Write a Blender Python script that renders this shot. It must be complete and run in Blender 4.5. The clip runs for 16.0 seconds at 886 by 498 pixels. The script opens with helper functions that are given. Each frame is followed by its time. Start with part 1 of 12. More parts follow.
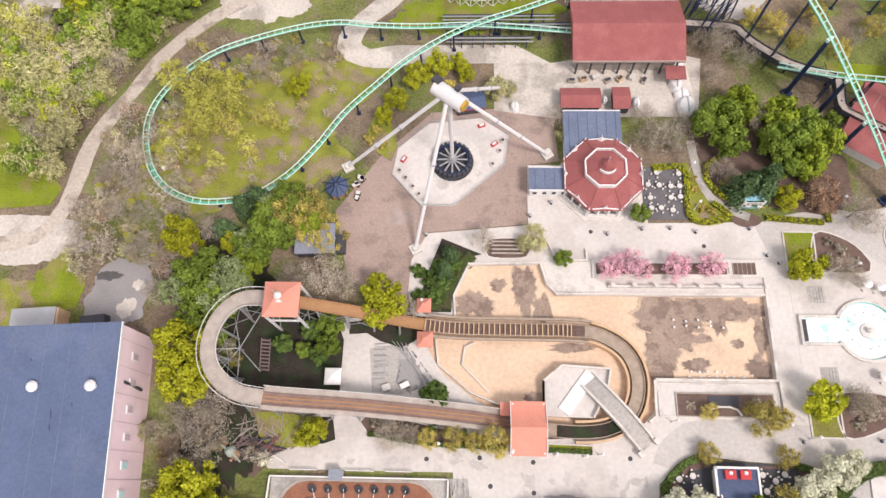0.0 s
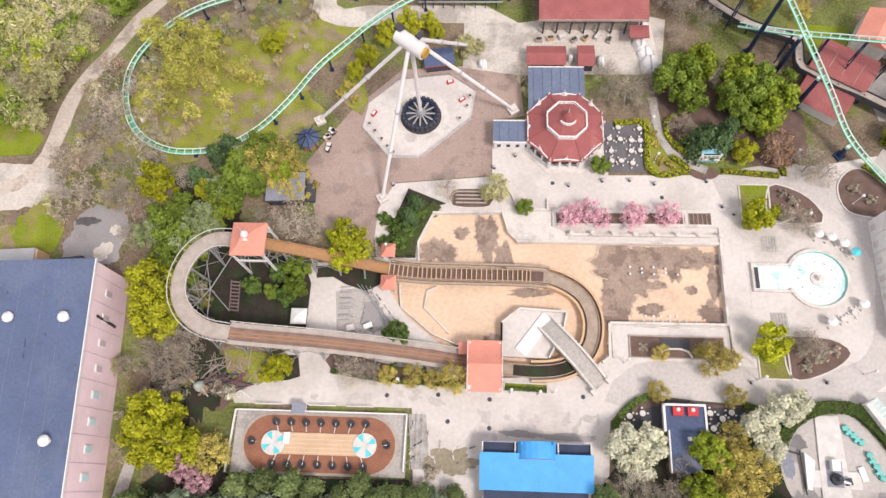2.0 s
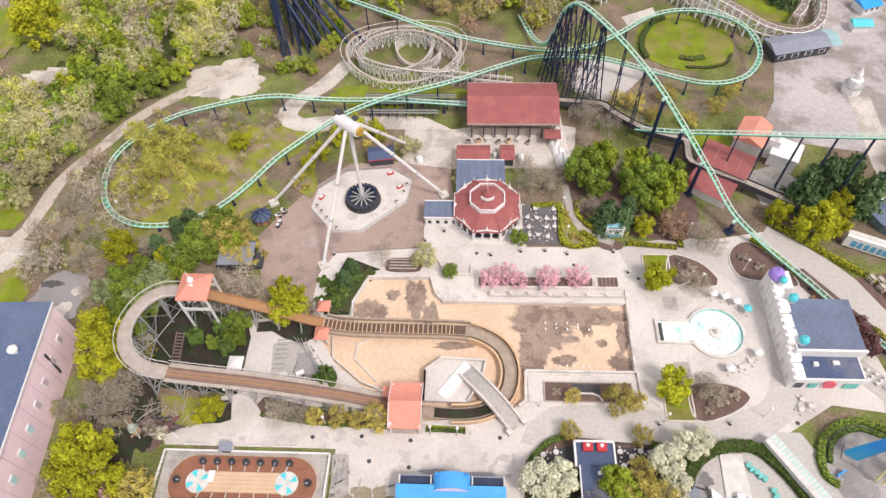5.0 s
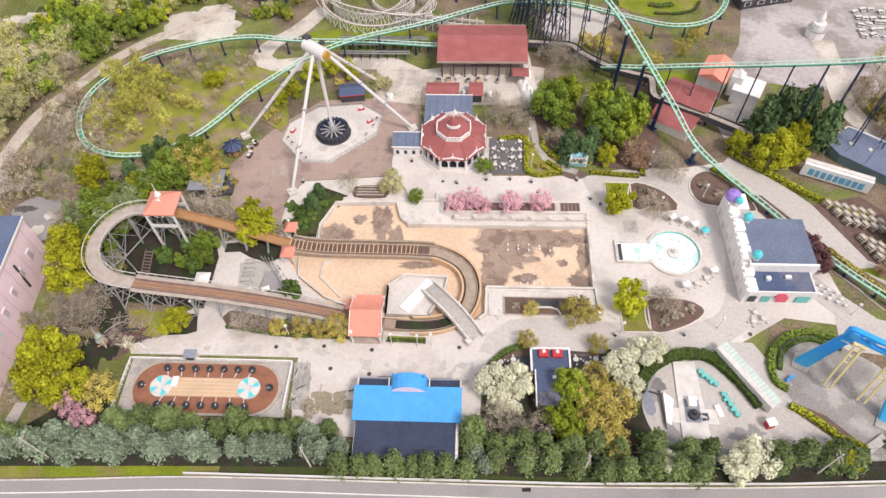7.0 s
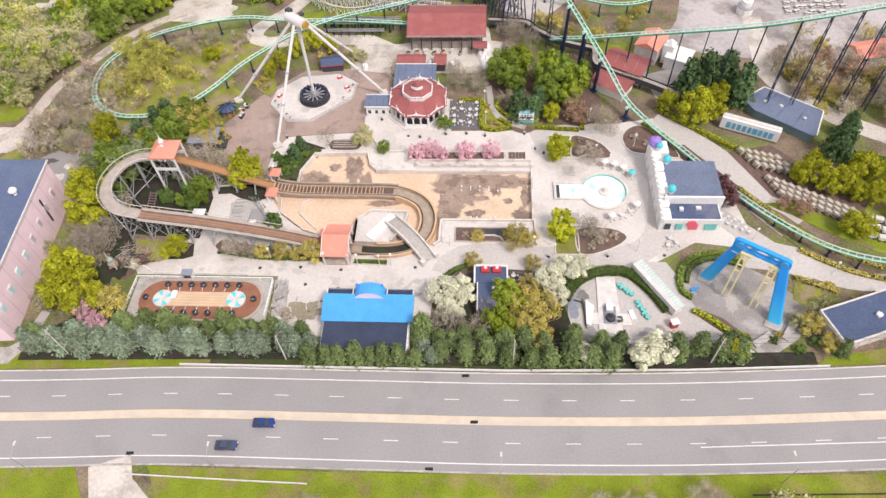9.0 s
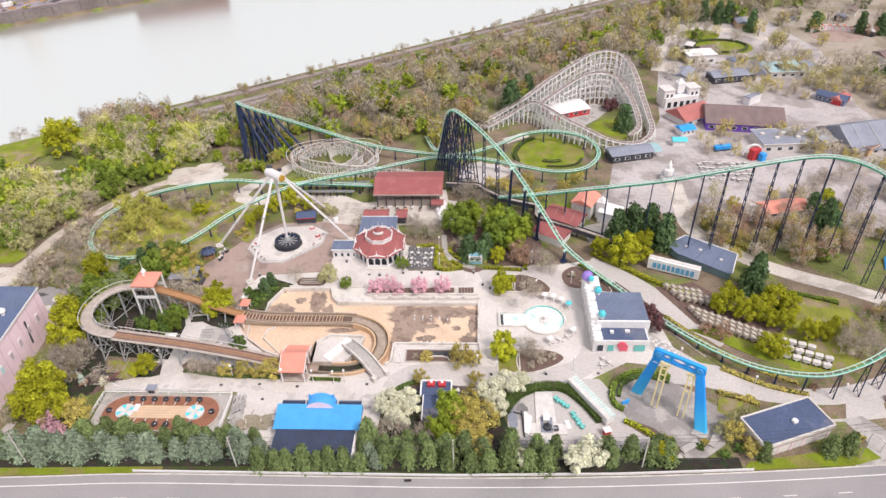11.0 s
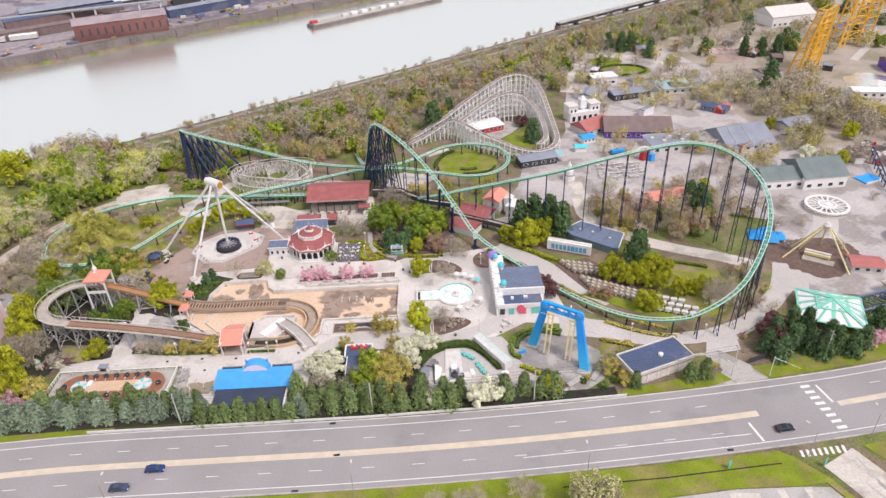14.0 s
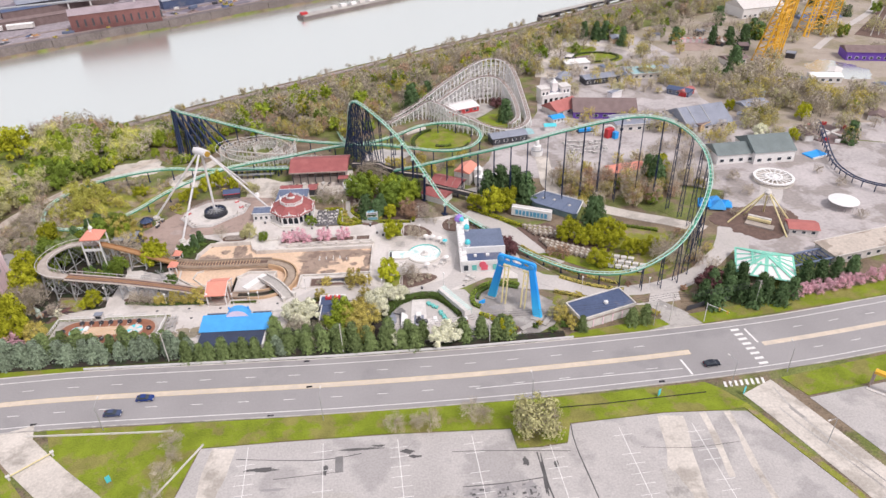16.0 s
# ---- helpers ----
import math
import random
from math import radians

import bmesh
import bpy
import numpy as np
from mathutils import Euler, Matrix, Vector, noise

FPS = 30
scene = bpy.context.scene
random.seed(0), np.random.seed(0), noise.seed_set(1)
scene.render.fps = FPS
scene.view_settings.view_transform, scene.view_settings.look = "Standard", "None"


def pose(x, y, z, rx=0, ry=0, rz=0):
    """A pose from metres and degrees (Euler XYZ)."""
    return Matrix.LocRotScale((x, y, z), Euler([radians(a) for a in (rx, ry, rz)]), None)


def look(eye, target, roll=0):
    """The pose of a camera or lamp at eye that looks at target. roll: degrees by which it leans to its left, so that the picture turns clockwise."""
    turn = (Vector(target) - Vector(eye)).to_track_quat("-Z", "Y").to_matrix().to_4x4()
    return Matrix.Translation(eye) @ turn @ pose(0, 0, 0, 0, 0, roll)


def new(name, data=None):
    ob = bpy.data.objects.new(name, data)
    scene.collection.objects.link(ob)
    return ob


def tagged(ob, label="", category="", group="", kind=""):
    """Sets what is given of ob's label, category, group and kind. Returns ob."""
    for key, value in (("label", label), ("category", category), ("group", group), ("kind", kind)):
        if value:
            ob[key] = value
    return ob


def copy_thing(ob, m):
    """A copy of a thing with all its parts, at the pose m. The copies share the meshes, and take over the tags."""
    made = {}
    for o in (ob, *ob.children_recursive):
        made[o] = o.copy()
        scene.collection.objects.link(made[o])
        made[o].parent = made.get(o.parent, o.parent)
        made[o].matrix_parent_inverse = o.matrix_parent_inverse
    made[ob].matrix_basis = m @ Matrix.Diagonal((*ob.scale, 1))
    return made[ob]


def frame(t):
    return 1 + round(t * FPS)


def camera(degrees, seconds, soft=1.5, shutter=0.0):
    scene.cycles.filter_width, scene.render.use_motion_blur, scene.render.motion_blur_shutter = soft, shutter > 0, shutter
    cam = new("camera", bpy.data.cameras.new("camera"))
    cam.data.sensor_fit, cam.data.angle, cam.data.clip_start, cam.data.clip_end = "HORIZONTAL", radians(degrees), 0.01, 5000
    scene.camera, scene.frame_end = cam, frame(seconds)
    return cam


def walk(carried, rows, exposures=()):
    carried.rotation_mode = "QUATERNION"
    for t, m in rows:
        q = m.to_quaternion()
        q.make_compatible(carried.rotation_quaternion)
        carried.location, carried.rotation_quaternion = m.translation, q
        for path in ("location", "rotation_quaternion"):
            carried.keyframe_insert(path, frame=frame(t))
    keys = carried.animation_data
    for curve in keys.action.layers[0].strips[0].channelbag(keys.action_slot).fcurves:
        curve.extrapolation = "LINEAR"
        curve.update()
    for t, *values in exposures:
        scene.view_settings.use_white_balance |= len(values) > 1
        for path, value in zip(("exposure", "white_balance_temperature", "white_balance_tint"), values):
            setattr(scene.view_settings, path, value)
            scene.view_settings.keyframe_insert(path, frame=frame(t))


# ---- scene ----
cam = camera(66.81, 16.0, soft=1.5)

# seconds, x, y, z, then yaw, pitch and roll in degrees
CAM_ROWS = [
    (0.00, 0.00, 0.00, 132.16, 7.08, -70.47, -6.21),
    (0.50, 1.91, -1.38, 132.33, 7.80, -70.78, -6.70),
    (1.00, 3.81, -3.90, 132.44, 8.03, -70.79, -6.72),
    (1.50, 5.83, -7.23, 132.58, 7.99, -70.71, -6.51),
    (2.00, 8.91, -11.35, 132.72, 8.57, -70.51, -7.00),
    (2.50, 11.74, -15.69, 133.00, 8.34, -70.68, -6.77),
    (3.00, 14.25, -20.57, 132.97, 7.66, -70.79, -6.05),
    (3.50, 17.05, -25.36, 133.09, 7.34, -70.52, -5.69),
    (3.75, 18.37, -28.04, 133.16, 6.26, -67.40, -4.67),
    (4.00, 19.69, -30.71, 133.22, 5.18, -61.37, -3.65),
    (4.20, 20.72, -32.93, 133.24, 4.74, -55.98, -3.25),
    (4.40, 21.49, -35.25, 133.20, 4.50, -55.00, -3.00),
    (6.30, 28.80, -57.32, 132.79, 3.70, -54.45, -2.05),
    (6.50, 29.57, -59.64, 132.75, 3.53, -54.40, -1.91),
    (7.00, 31.64, -58.34, 124.59, 3.80, -54.53, -2.11),
    (7.50, 34.48, -55.13, 115.77, 4.51, -55.57, -2.66),
    (7.60, 35.09, -57.73, 117.60, 4.52, -55.36, -2.68),
    (7.70, 35.71, -60.33, 119.43, 4.53, -55.16, -2.70),
    (7.80, 36.33, -62.93, 121.27, 4.54, -54.95, -2.71),
    (7.90, 36.95, -65.53, 123.10, 4.56, -54.75, -2.73),
    (8.00, 37.56, -68.13, 124.93, 4.57, -54.54, -2.75),
    (8.50, 41.93, -81.84, 132.40, 4.98, -53.42, -3.23),
    (9.00, 45.33, -87.21, 132.84, 5.14, -53.40, -3.39),
    (9.50, 48.69, -92.01, 132.99, 4.29, -47.38, -2.74),
    (10.00, 51.76, -99.30, 131.94, 3.27, -38.92, -1.91),
    (10.20, 52.94, -102.17, 131.66, 3.20, -38.55, -1.84),
    (12.30, 62.88, -126.54, 130.55, 2.76, -32.60, -1.38),
    (12.50, 63.96, -128.63, 130.44, 2.77, -32.58, -1.34),
    (13.00, 66.49, -134.53, 130.46, 2.89, -32.53, -1.51),
    (13.50, 68.93, -140.88, 130.43, 1.76, -32.49, -1.79),
    (14.00, 70.59, -146.03, 130.10, -1.13, -32.52, -2.28),
    (14.50, 72.82, -151.71, 130.01, -1.17, -32.53, -2.20),
    (15.00, 75.27, -157.51, 129.87, -1.12, -32.50, -2.35),
    (15.50, 77.17, -163.30, 129.76, -1.24, -32.49, -2.21),
    (16.00, 78.78, -168.71, 129.11, -1.56, -32.63, -1.94),
]


def flown(x, y, z, yaw, pitch, roll):
    ahead = Matrix.Rotation(radians(yaw), 4, "Z") @ Matrix.Rotation(radians(90 + pitch), 4, "X") @ Matrix.Rotation(radians(roll), 4, "Z")
    return Matrix.Translation((x, y, z)) @ ahead


walk(cam, [(t, flown(*p)) for t, *p in CAM_ROWS], exposures=[(0.0, 0.48, 6430, 16), (6.3, 0.45, 6430, 15), (7.0, 0.44, 6430, 15), (7.5, 0.36, 6450, 15), (8.0, 0.5, 6400, 15), (10.2, 0.5, 6350, 16), (12.3, 0.42, 6200, 16), (16.0, 0.37, 6200, 16)])

# ---------------------------------------------------------------- light
world = bpy.data.worlds.new("overcast_sky")
scene.world = world
world.use_nodes = True
wn = world.node_tree.nodes
sky = wn.new("ShaderNodeTexSky")
sky.sky_type = "NISHITA"
sky.sun_disc = False
sky.sun_elevation = radians(52)
sky.sun_rotation = radians(134)
sky.air_density, sky.dust_density, sky.ozone_density = 1.0, 4.0, 1.0
veil = wn.new("ShaderNodeMixRGB")
veil.inputs[0].default_value = 0.74
veil.inputs[2].default_value = (7.7, 7.6, 7.45, 1)
world.node_tree.links.new(sky.outputs[0], veil.inputs[1])
world.node_tree.links.new(veil.outputs[0], wn["Background"].inputs[0])
wn["Background"].inputs[1].default_value = 0.0955

sun = new("sun", bpy.data.lights.new("sun", "SUN"))
sun.data.energy = 1.97
sun.data.angle = radians(14)
sun.data.color = (1.0, 0.94, 0.85)
sun.matrix_world = look((0, 0, 100), (-38, 36, 25))


# ---------------------------------------------------------------- materials
def paint(name, base, rough=0.8, var=0.18, scale=0.35, fine=5.0, bump=0.15, metal=0.0, other=None, patch=0.0, patch_scale=0.12, island=0.0, through_light=0.0):
    """Base colour varied at two scales, with fine relief; other: a second colour that shows in patches."""
    m = bpy.data.materials.new(name)
    m.use_nodes = True
    n, k = m.node_tree.nodes, m.node_tree.links
    b = n["Principled BSDF"]
    b.inputs["Roughness"].default_value = rough
    b.inputs["Metallic"].default_value = metal
    b.inputs["Specular IOR Level"].default_value = 0.3
    co = n.new("ShaderNodeTexCoord")
    big, small = n.new("ShaderNodeTexNoise"), n.new("ShaderNodeTexNoise")
    big.inputs["Scale"].default_value, small.inputs["Scale"].default_value = scale, fine
    big.inputs["Detail"].default_value, small.inputs["Detail"].default_value = 5, 3
    k.new(co.outputs["Object"], big.inputs["Vector"])
    k.new(co.outputs["Object"], small.inputs["Vector"])
    total = n.new("ShaderNodeMath")
    total.operation = "ADD"
    k.new(big.outputs[0], total.inputs[0])
    k.new(small.outputs[0], total.inputs[1])
    span = n.new("ShaderNodeMapRange")
    span.inputs[1].default_value, span.inputs[2].default_value = 0.7, 1.3
    span.inputs[3].default_value, span.inputs[4].default_value = 1 - var, 1 + var
    k.new(total.outputs[0], span.inputs[0])
    value = span.outputs[0]
    if island:
        geo, ran = n.new("ShaderNodeNewGeometry"), n.new("ShaderNodeMapRange")
        info = n.new("ShaderNodeObjectInfo")
        mix = n.new("ShaderNodeMath")
        mix.operation = "MULTIPLY_ADD"
        mix.inputs[1].default_value = 0.8
        k.new(info.outputs["Random"], mix.inputs[0])
        k.new(geo.outputs["Random Per Island"], mix.inputs[2])
        ran.inputs[2].default_value = 1.8
        ran.inputs[3].default_value, ran.inputs[4].default_value = 1 - island, 1 + island
        k.new(mix.outputs[0], ran.inputs[0])
        both = n.new("ShaderNodeMath")
        both.operation = "MULTIPLY"
        k.new(value, both.inputs[0])
        k.new(ran.outputs[0], both.inputs[1])
        value = both.outputs[0]
    colour = n.new("ShaderNodeVectorMath")
    colour.operation = "SCALE"
    k.new(value, colour.inputs["Scale"])
    if other:
        pn, edge, mix = n.new("ShaderNodeTexNoise"), n.new("ShaderNodeMapRange"), n.new("ShaderNodeMixRGB")
        pn.inputs["Scale"].default_value, pn.inputs["Detail"].default_value = patch_scale, 7
        pn.inputs["Roughness"].default_value = 0.6
        k.new(co.outputs["Object"], pn.inputs["Vector"])
        edge.inputs[1].default_value, edge.inputs[2].default_value = 0.62 - 0.3 * patch, 0.70 - 0.3 * patch
        k.new(pn.outputs[0], edge.inputs[0])
        k.new(edge.outputs[0], mix.inputs[0])
        mix.inputs[1].default_value, mix.inputs[2].default_value = (*base, 1), (*other, 1)
        k.new(mix.outputs[0], colour.inputs[0])
    else:
        colour.inputs[0].default_value = base
    k.new(colour.outputs[0], b.inputs["Base Color"])
    if bump:
        relief = n.new("ShaderNodeBump")
        relief.inputs["Strength"].default_value, relief.inputs["Distance"].default_value = bump, 0.1
        k.new(small.outputs[0], relief.inputs["Height"])
        k.new(relief.outputs[0], b.inputs["Normal"])
    if through_light:
        back, blend = n.new("ShaderNodeBsdfTranslucent"), n.new("ShaderNodeMixShader")
        blend.inputs[0].default_value = through_light
        k.new(colour.outputs[0], back.inputs["Color"])
        k.new(b.outputs[0], blend.inputs[1])
        k.new(back.outputs[0], blend.inputs[2])
        k.new(blend.outputs[0], n["Material Output"].inputs["Surface"])
    return m


CONCRETE = paint("pale_concrete", (0.60, 0.555, 0.525), 0.9, 0.1, 0.08, 1.2, 0.1, other=(0.525, 0.48, 0.45), patch=0.38, patch_scale=0.07)
GREY_CONCRETE = paint("grey_concrete", (0.43, 0.40, 0.375), 0.9, 0.2, 0.12, 2.0, 0.1, other=(0.29, 0.27, 0.255), patch=0.35, patch_scale=0.12)
WALK_GREY = paint("light_grey_walkway", (0.50, 0.462, 0.44), 0.9, 0.14, 0.1, 1.4, 0.1, other=(0.455, 0.42, 0.395), patch=0.36, patch_scale=0.05)
RED_PAVING = paint("reddish_paving", (0.355, 0.265, 0.228), 0.9, 0.18, 0.12, 2.0, 0.1, other=(0.27, 0.205, 0.182), patch=0.3, patch_scale=0.15)
WHITE_CONCRETE = paint("white_coping", (0.62, 0.58, 0.54), 0.85, 0.14, 0.25, 3.0, 0.1, other=(0.50, 0.46, 0.43), patch=0.3, patch_scale=0.2)
POOL_TAN = paint("tan_pool_floor", (0.67, 0.49, 0.352), 0.75, 0.14, 0.09, 1.2, 0.05, other=(0.62, 0.45, 0.33), patch=0.3, patch_scale=0.1)
SILT = paint("thin_silt", (0.52, 0.385, 0.285), 0.75, 0.2, 0.3, 2.0, 0.05)
WET = paint("wet_silt", (0.32, 0.24, 0.19), 0.6, 0.18, 0.25, 2.0, 0.05, other=(0.21, 0.15, 0.12), patch=0.42, patch_scale=0.3)
BASIN_WHITE = paint("pale_basin_paint", (0.78, 0.79, 0.77), 0.6, 0.08, 0.3, 2.0, 0.05, other=(0.42, 0.62, 0.60), patch=0.3, patch_scale=0.3)
FADED_RING = paint("faded_ring_paint", (0.62, 0.68, 0.66), 0.6, 0.15)
TURQUOISE = paint("turquoise_paint", (0.16, 0.55, 0.52), 0.5, 0.1)
ASPHALT = paint("worn_asphalt", (0.305, 0.287, 0.287), 0.92, 0.12, 0.05, 2.5, 0.08, other=(0.262, 0.248, 0.25), patch=0.2, patch_scale=0.04)
LOT = paint("bleached_lot_asphalt", (0.445, 0.415, 0.40), 0.92, 0.18, 0.06, 2.0, 0.08, other=(0.33, 0.308, 0.30), patch=0.35, patch_scale=0.06)
ROAD_WHITE = paint("road_white", (0.72, 0.70, 0.68), 0.8, 0.1)
ROAD_YELLOW = paint("faded_road_yellow", (0.60, 0.51, 0.415), 0.85, 0.15, 0.5, other=(0.52, 0.45, 0.38), patch=0.35, patch_scale=0.25)
PATCH_GREY = paint("grey_tar_patch", (0.20, 0.19, 0.188), 0.9, 0.25)
PATCH_DARK = paint("tar_patch", (0.10, 0.095, 0.095), 0.85, 0.25)
GRASS = paint("spring_grass", (0.225, 0.235, 0.038), 0.95, 0.34, 0.25, 3.0, 0.5, other=(0.26, 0.205, 0.125), patch=0.46, patch_scale=0.22)
LUSH = paint("lush_grass", (0.18, 0.225, 0.016), 0.95, 0.3, 0.2, 3.0, 0.5, other=(0.215, 0.20, 0.055), patch=0.45, patch_scale=0.15)
GROUND = paint("scrubby_ground", (0.195, 0.148, 0.105), 0.97, 0.45, 0.14, 1.8, 0.7, other=(0.15, 0.17, 0.05), patch=0.52, patch_scale=0.06)
# Soil with the shade under trees and flume put into its near-black colour.
SHADED_SOIL = paint("shade_darkened_soil", (0.042, 0.034, 0.027), 0.97, 0.4, 0.4, 4.0, 0.6, other=(0.03, 0.042, 0.02), patch=0.45, patch_scale=0.3)
# Grass with tree shade put into its colour; hedge cores share it.
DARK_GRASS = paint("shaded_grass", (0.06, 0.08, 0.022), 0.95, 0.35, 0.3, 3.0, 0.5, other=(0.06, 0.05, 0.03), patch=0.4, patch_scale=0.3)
PALE_BROWN = paint("pale_trodden_earth", (0.37, 0.315, 0.265), 0.95, 0.25, 0.1, 1.5, 0.2, other=(0.26, 0.225, 0.16), patch=0.42, patch_scale=0.05)
SCRUB_BED = paint("rough_brown_bed", (0.20, 0.15, 0.105), 0.97, 0.4, 0.3, 3.0, 0.6, other=(0.15, 0.155, 0.05), patch=0.45, patch_scale=0.25)
RIDE_GRAVEL = paint("dark_ride_gravel", (0.285, 0.262, 0.25), 0.95, 0.25, 0.2, 3.0, 0.2, other=(0.36, 0.335, 0.315), patch=0.4, patch_scale=0.2)
MULCH = paint("brown_mulch", (0.15, 0.10, 0.083), 0.97, 0.3, 0.5, 5.0, 0.6)
DIRT = paint("dirt_track", (0.52, 0.45, 0.39), 0.95, 0.2, 0.12, 1.5, 0.2, other=(0.30, 0.25, 0.21), patch=0.4, patch_scale=0.12)
PALE_DIRT = paint("pale_gravel", (0.55, 0.50, 0.45), 0.95, 0.18, 0.12, 1.5, 0.2, other=(0.40, 0.36, 0.32), patch=0.4, patch_scale=0.1)
MIDWAY = paint("midway_concrete", (0.44, 0.40, 0.395), 0.92, 0.18, 0.06, 0.8, 0.1, other=(0.31, 0.275, 0.26), patch=0.45, patch_scale=0.07)
WHITE = paint("white_paint", (0.76, 0.74, 0.73), 0.6, 0.08, 0.8, 6.0, 0.05)
OFFWHITE = paint("weathered_white", (0.62, 0.585, 0.56), 0.75, 0.18, 0.8, 6.0, 0.1)
PINK = paint("pink_siding", (0.86, 0.66, 0.72), 0.7, 0.08, 0.3, 4.0, 0.05)
NAVY_ROOF = paint("navy_roof", (0.075, 0.10, 0.18), 0.75, 0.2, 0.15, 2.0, 0.1, other=(0.135, 0.145, 0.20), patch=0.3, patch_scale=0.1)
DARK_NAVY = paint("dark_navy_roof", (0.040, 0.052, 0.092), 0.7, 0.25, 0.3, 3.0, 0.1)
SLATE_BLUE = paint("slate_blue_roof", (0.145, 0.175, 0.255), 0.75, 0.18, 0.2, 2.0, 0.1)
GREY_ROOF = paint("grey_roof", (0.25, 0.265, 0.32), 0.8, 0.2, 0.15, 2.0, 0.1)
BRIGHT_BLUE = paint("bright_blue_roof", (0.07, 0.34, 0.72), 0.5, 0.12, 0.4, 4.0, 0.05)
SKY_BLUE = paint("sky_blue_steel", (0.03, 0.33, 0.80), 0.4, 0.1, 0.4)
RED_ROOF = paint("red_roof", (0.31, 0.10, 0.097), 0.8, 0.15, 0.3, 3.0, 0.1, other=(0.33, 0.115, 0.11), patch=0.3, patch_scale=0.15)
SALMON = paint("salmon_roof", (0.68, 0.275, 0.205), 0.75, 0.1, 0.4, 3.0, 0.08)
BROWN_ROOF = paint("brown_roof", (0.20, 0.145, 0.14), 0.85, 0.2, 0.3)
PURPLE = paint("purple_paint", (0.16, 0.075, 0.42), 0.6, 0.1)
MINT = paint("mint_steel", (0.52, 0.71, 0.63), 0.45, 0.1, 0.3)
GREEN_STEEL = paint("green_steel", (0.10, 0.42, 0.28), 0.45, 0.12, 0.3)
BLACK_STEEL = paint("blue_black_steel", (0.018, 0.030, 0.075), 0.5, 0.2)
GREY_STEEL = paint("galvanised_steel", (0.42, 0.42, 0.43), 0.45, 0.12, metal=0.4)
WHITE_STEEL = paint("white_steel", (0.68, 0.66, 0.66), 0.45, 0.08)
DARK = paint("dark_opening", (0.02, 0.02, 0.025), 0.7, 0.2)
CHARCOAL = paint("charcoal", (0.06, 0.06, 0.07), 0.7, 0.2)
LIFT_WOOD = paint("dark_lift_timber", (0.25, 0.165, 0.14), 0.85, 0.25, 0.6, 5.0, 0.15)
WOOD = paint("weathered_timber", (0.36, 0.285, 0.225), 0.85, 0.2, 0.8, 6.0, 0.2)
GREY_WOOD = paint("grey_timber", (0.40, 0.345, 0.305), 0.88, 0.2, 0.6, 6.0, 0.2)
RUST_WOOD = paint("rust_brown_timber", (0.37, 0.205, 0.10), 0.8, 0.2, 0.5, 5.0, 0.15)
RED_WOOD = paint("red_brown_timber", (0.36, 0.285, 0.255), 0.85, 0.2, 0.5, 5.0, 0.15)
ORANGE_DECK = paint("orange_brown_deck", (0.28, 0.122, 0.075), 0.75, 0.2, 0.4, 3.0, 0.1)
TAN_DECK = paint("tan_boards", (0.58, 0.40, 0.255), 0.8, 0.12, 0.5, 4.0, 0.1)
YELLOW_STEEL = paint("yellow_steel", (0.72, 0.40, 0.035), 0.5, 0.12)
CREAM_STEEL = paint("cream_steel", (0.70, 0.60, 0.33), 0.5, 0.12)
TEAL = paint("teal_canvas", (0.16, 0.50, 0.46), 0.7, 0.12)
RED = paint("red_paint", (0.50, 0.045, 0.05), 0.5, 0.12)
HOT_PINK = paint("coral_paint", (0.72, 0.12, 0.17), 0.5, 0.12)
LILAC = paint("lilac_canvas", (0.34, 0.22, 0.62), 0.7, 0.1)
AQUA = paint("aqua_canvas", (0.10, 0.55, 0.62), 0.6, 0.1)
GOLD = paint("gold_paint", (0.55, 0.34, 0.06), 0.4, 0.15, metal=0.3)
BRICK = paint("red_brick", (0.20, 0.095, 0.09), 0.9, 0.2, 0.1, 1.0, 0.1)
STONE = paint("quay_stone", (0.16, 0.135, 0.13), 0.92, 0.3, 0.08, 0.8, 0.3)
INDUSTRIAL = paint("industrial_ground", (0.32, 0.28, 0.30), 0.95, 0.3, 0.02, 0.4, 0.1, other=(0.15, 0.13, 0.16), patch=0.45, patch_scale=0.02)
BALLAST = paint("rail_ballast", (0.27, 0.215, 0.20), 0.95, 0.25, 0.15, 2.0, 0.3)
BARK = paint("bark", (0.30, 0.25, 0.215), 0.95, 0.25, 1.0, 8.0, 0.4)
GLASS = paint("dark_window_glass", (0.05, 0.06, 0.075), 0.15, 0.2, bump=0.0)
TYRE = paint("tyre_rubber", (0.025, 0.025, 0.025), 0.9, 0.1)


def leaf(name, colour, island=0.55):
    m = paint(name, tuple(0.86 * c for c in colour), 0.9, 0.25, 0.2, 1.0, 0.0, island=island, through_light=0.04)
    m.node_tree.nodes["Principled BSDF"].inputs["Specular IOR Level"].default_value = 0.08
    return m


# blue paint that pales towards the feet of the arch
FADED_BLUE = paint("faded_blue_steel", (0.03, 0.33, 0.80), 0.4, 0.1, 0.4)
fn, fk = FADED_BLUE.node_tree.nodes, FADED_BLUE.node_tree.links
fade_at, fade_z, fade_span, fade_mix = fn.new("ShaderNodeTexCoord"), fn.new("ShaderNodeSeparateXYZ"), fn.new("ShaderNodeMapRange"), fn.new("ShaderNodeMixRGB")
fk.new(fade_at.outputs["Object"], fade_z.inputs[0])
fk.new(fade_z.outputs[2], fade_span.inputs[0])
fade_span.inputs[1].default_value, fade_span.inputs[2].default_value = 0.5, 8.5
fk.new(fade_span.outputs[0], fade_mix.inputs[0])
fade_mix.inputs[1].default_value, fade_mix.inputs[2].default_value = (0.06, 0.47, 0.82, 1), (0.02, 0.27, 0.74, 1)
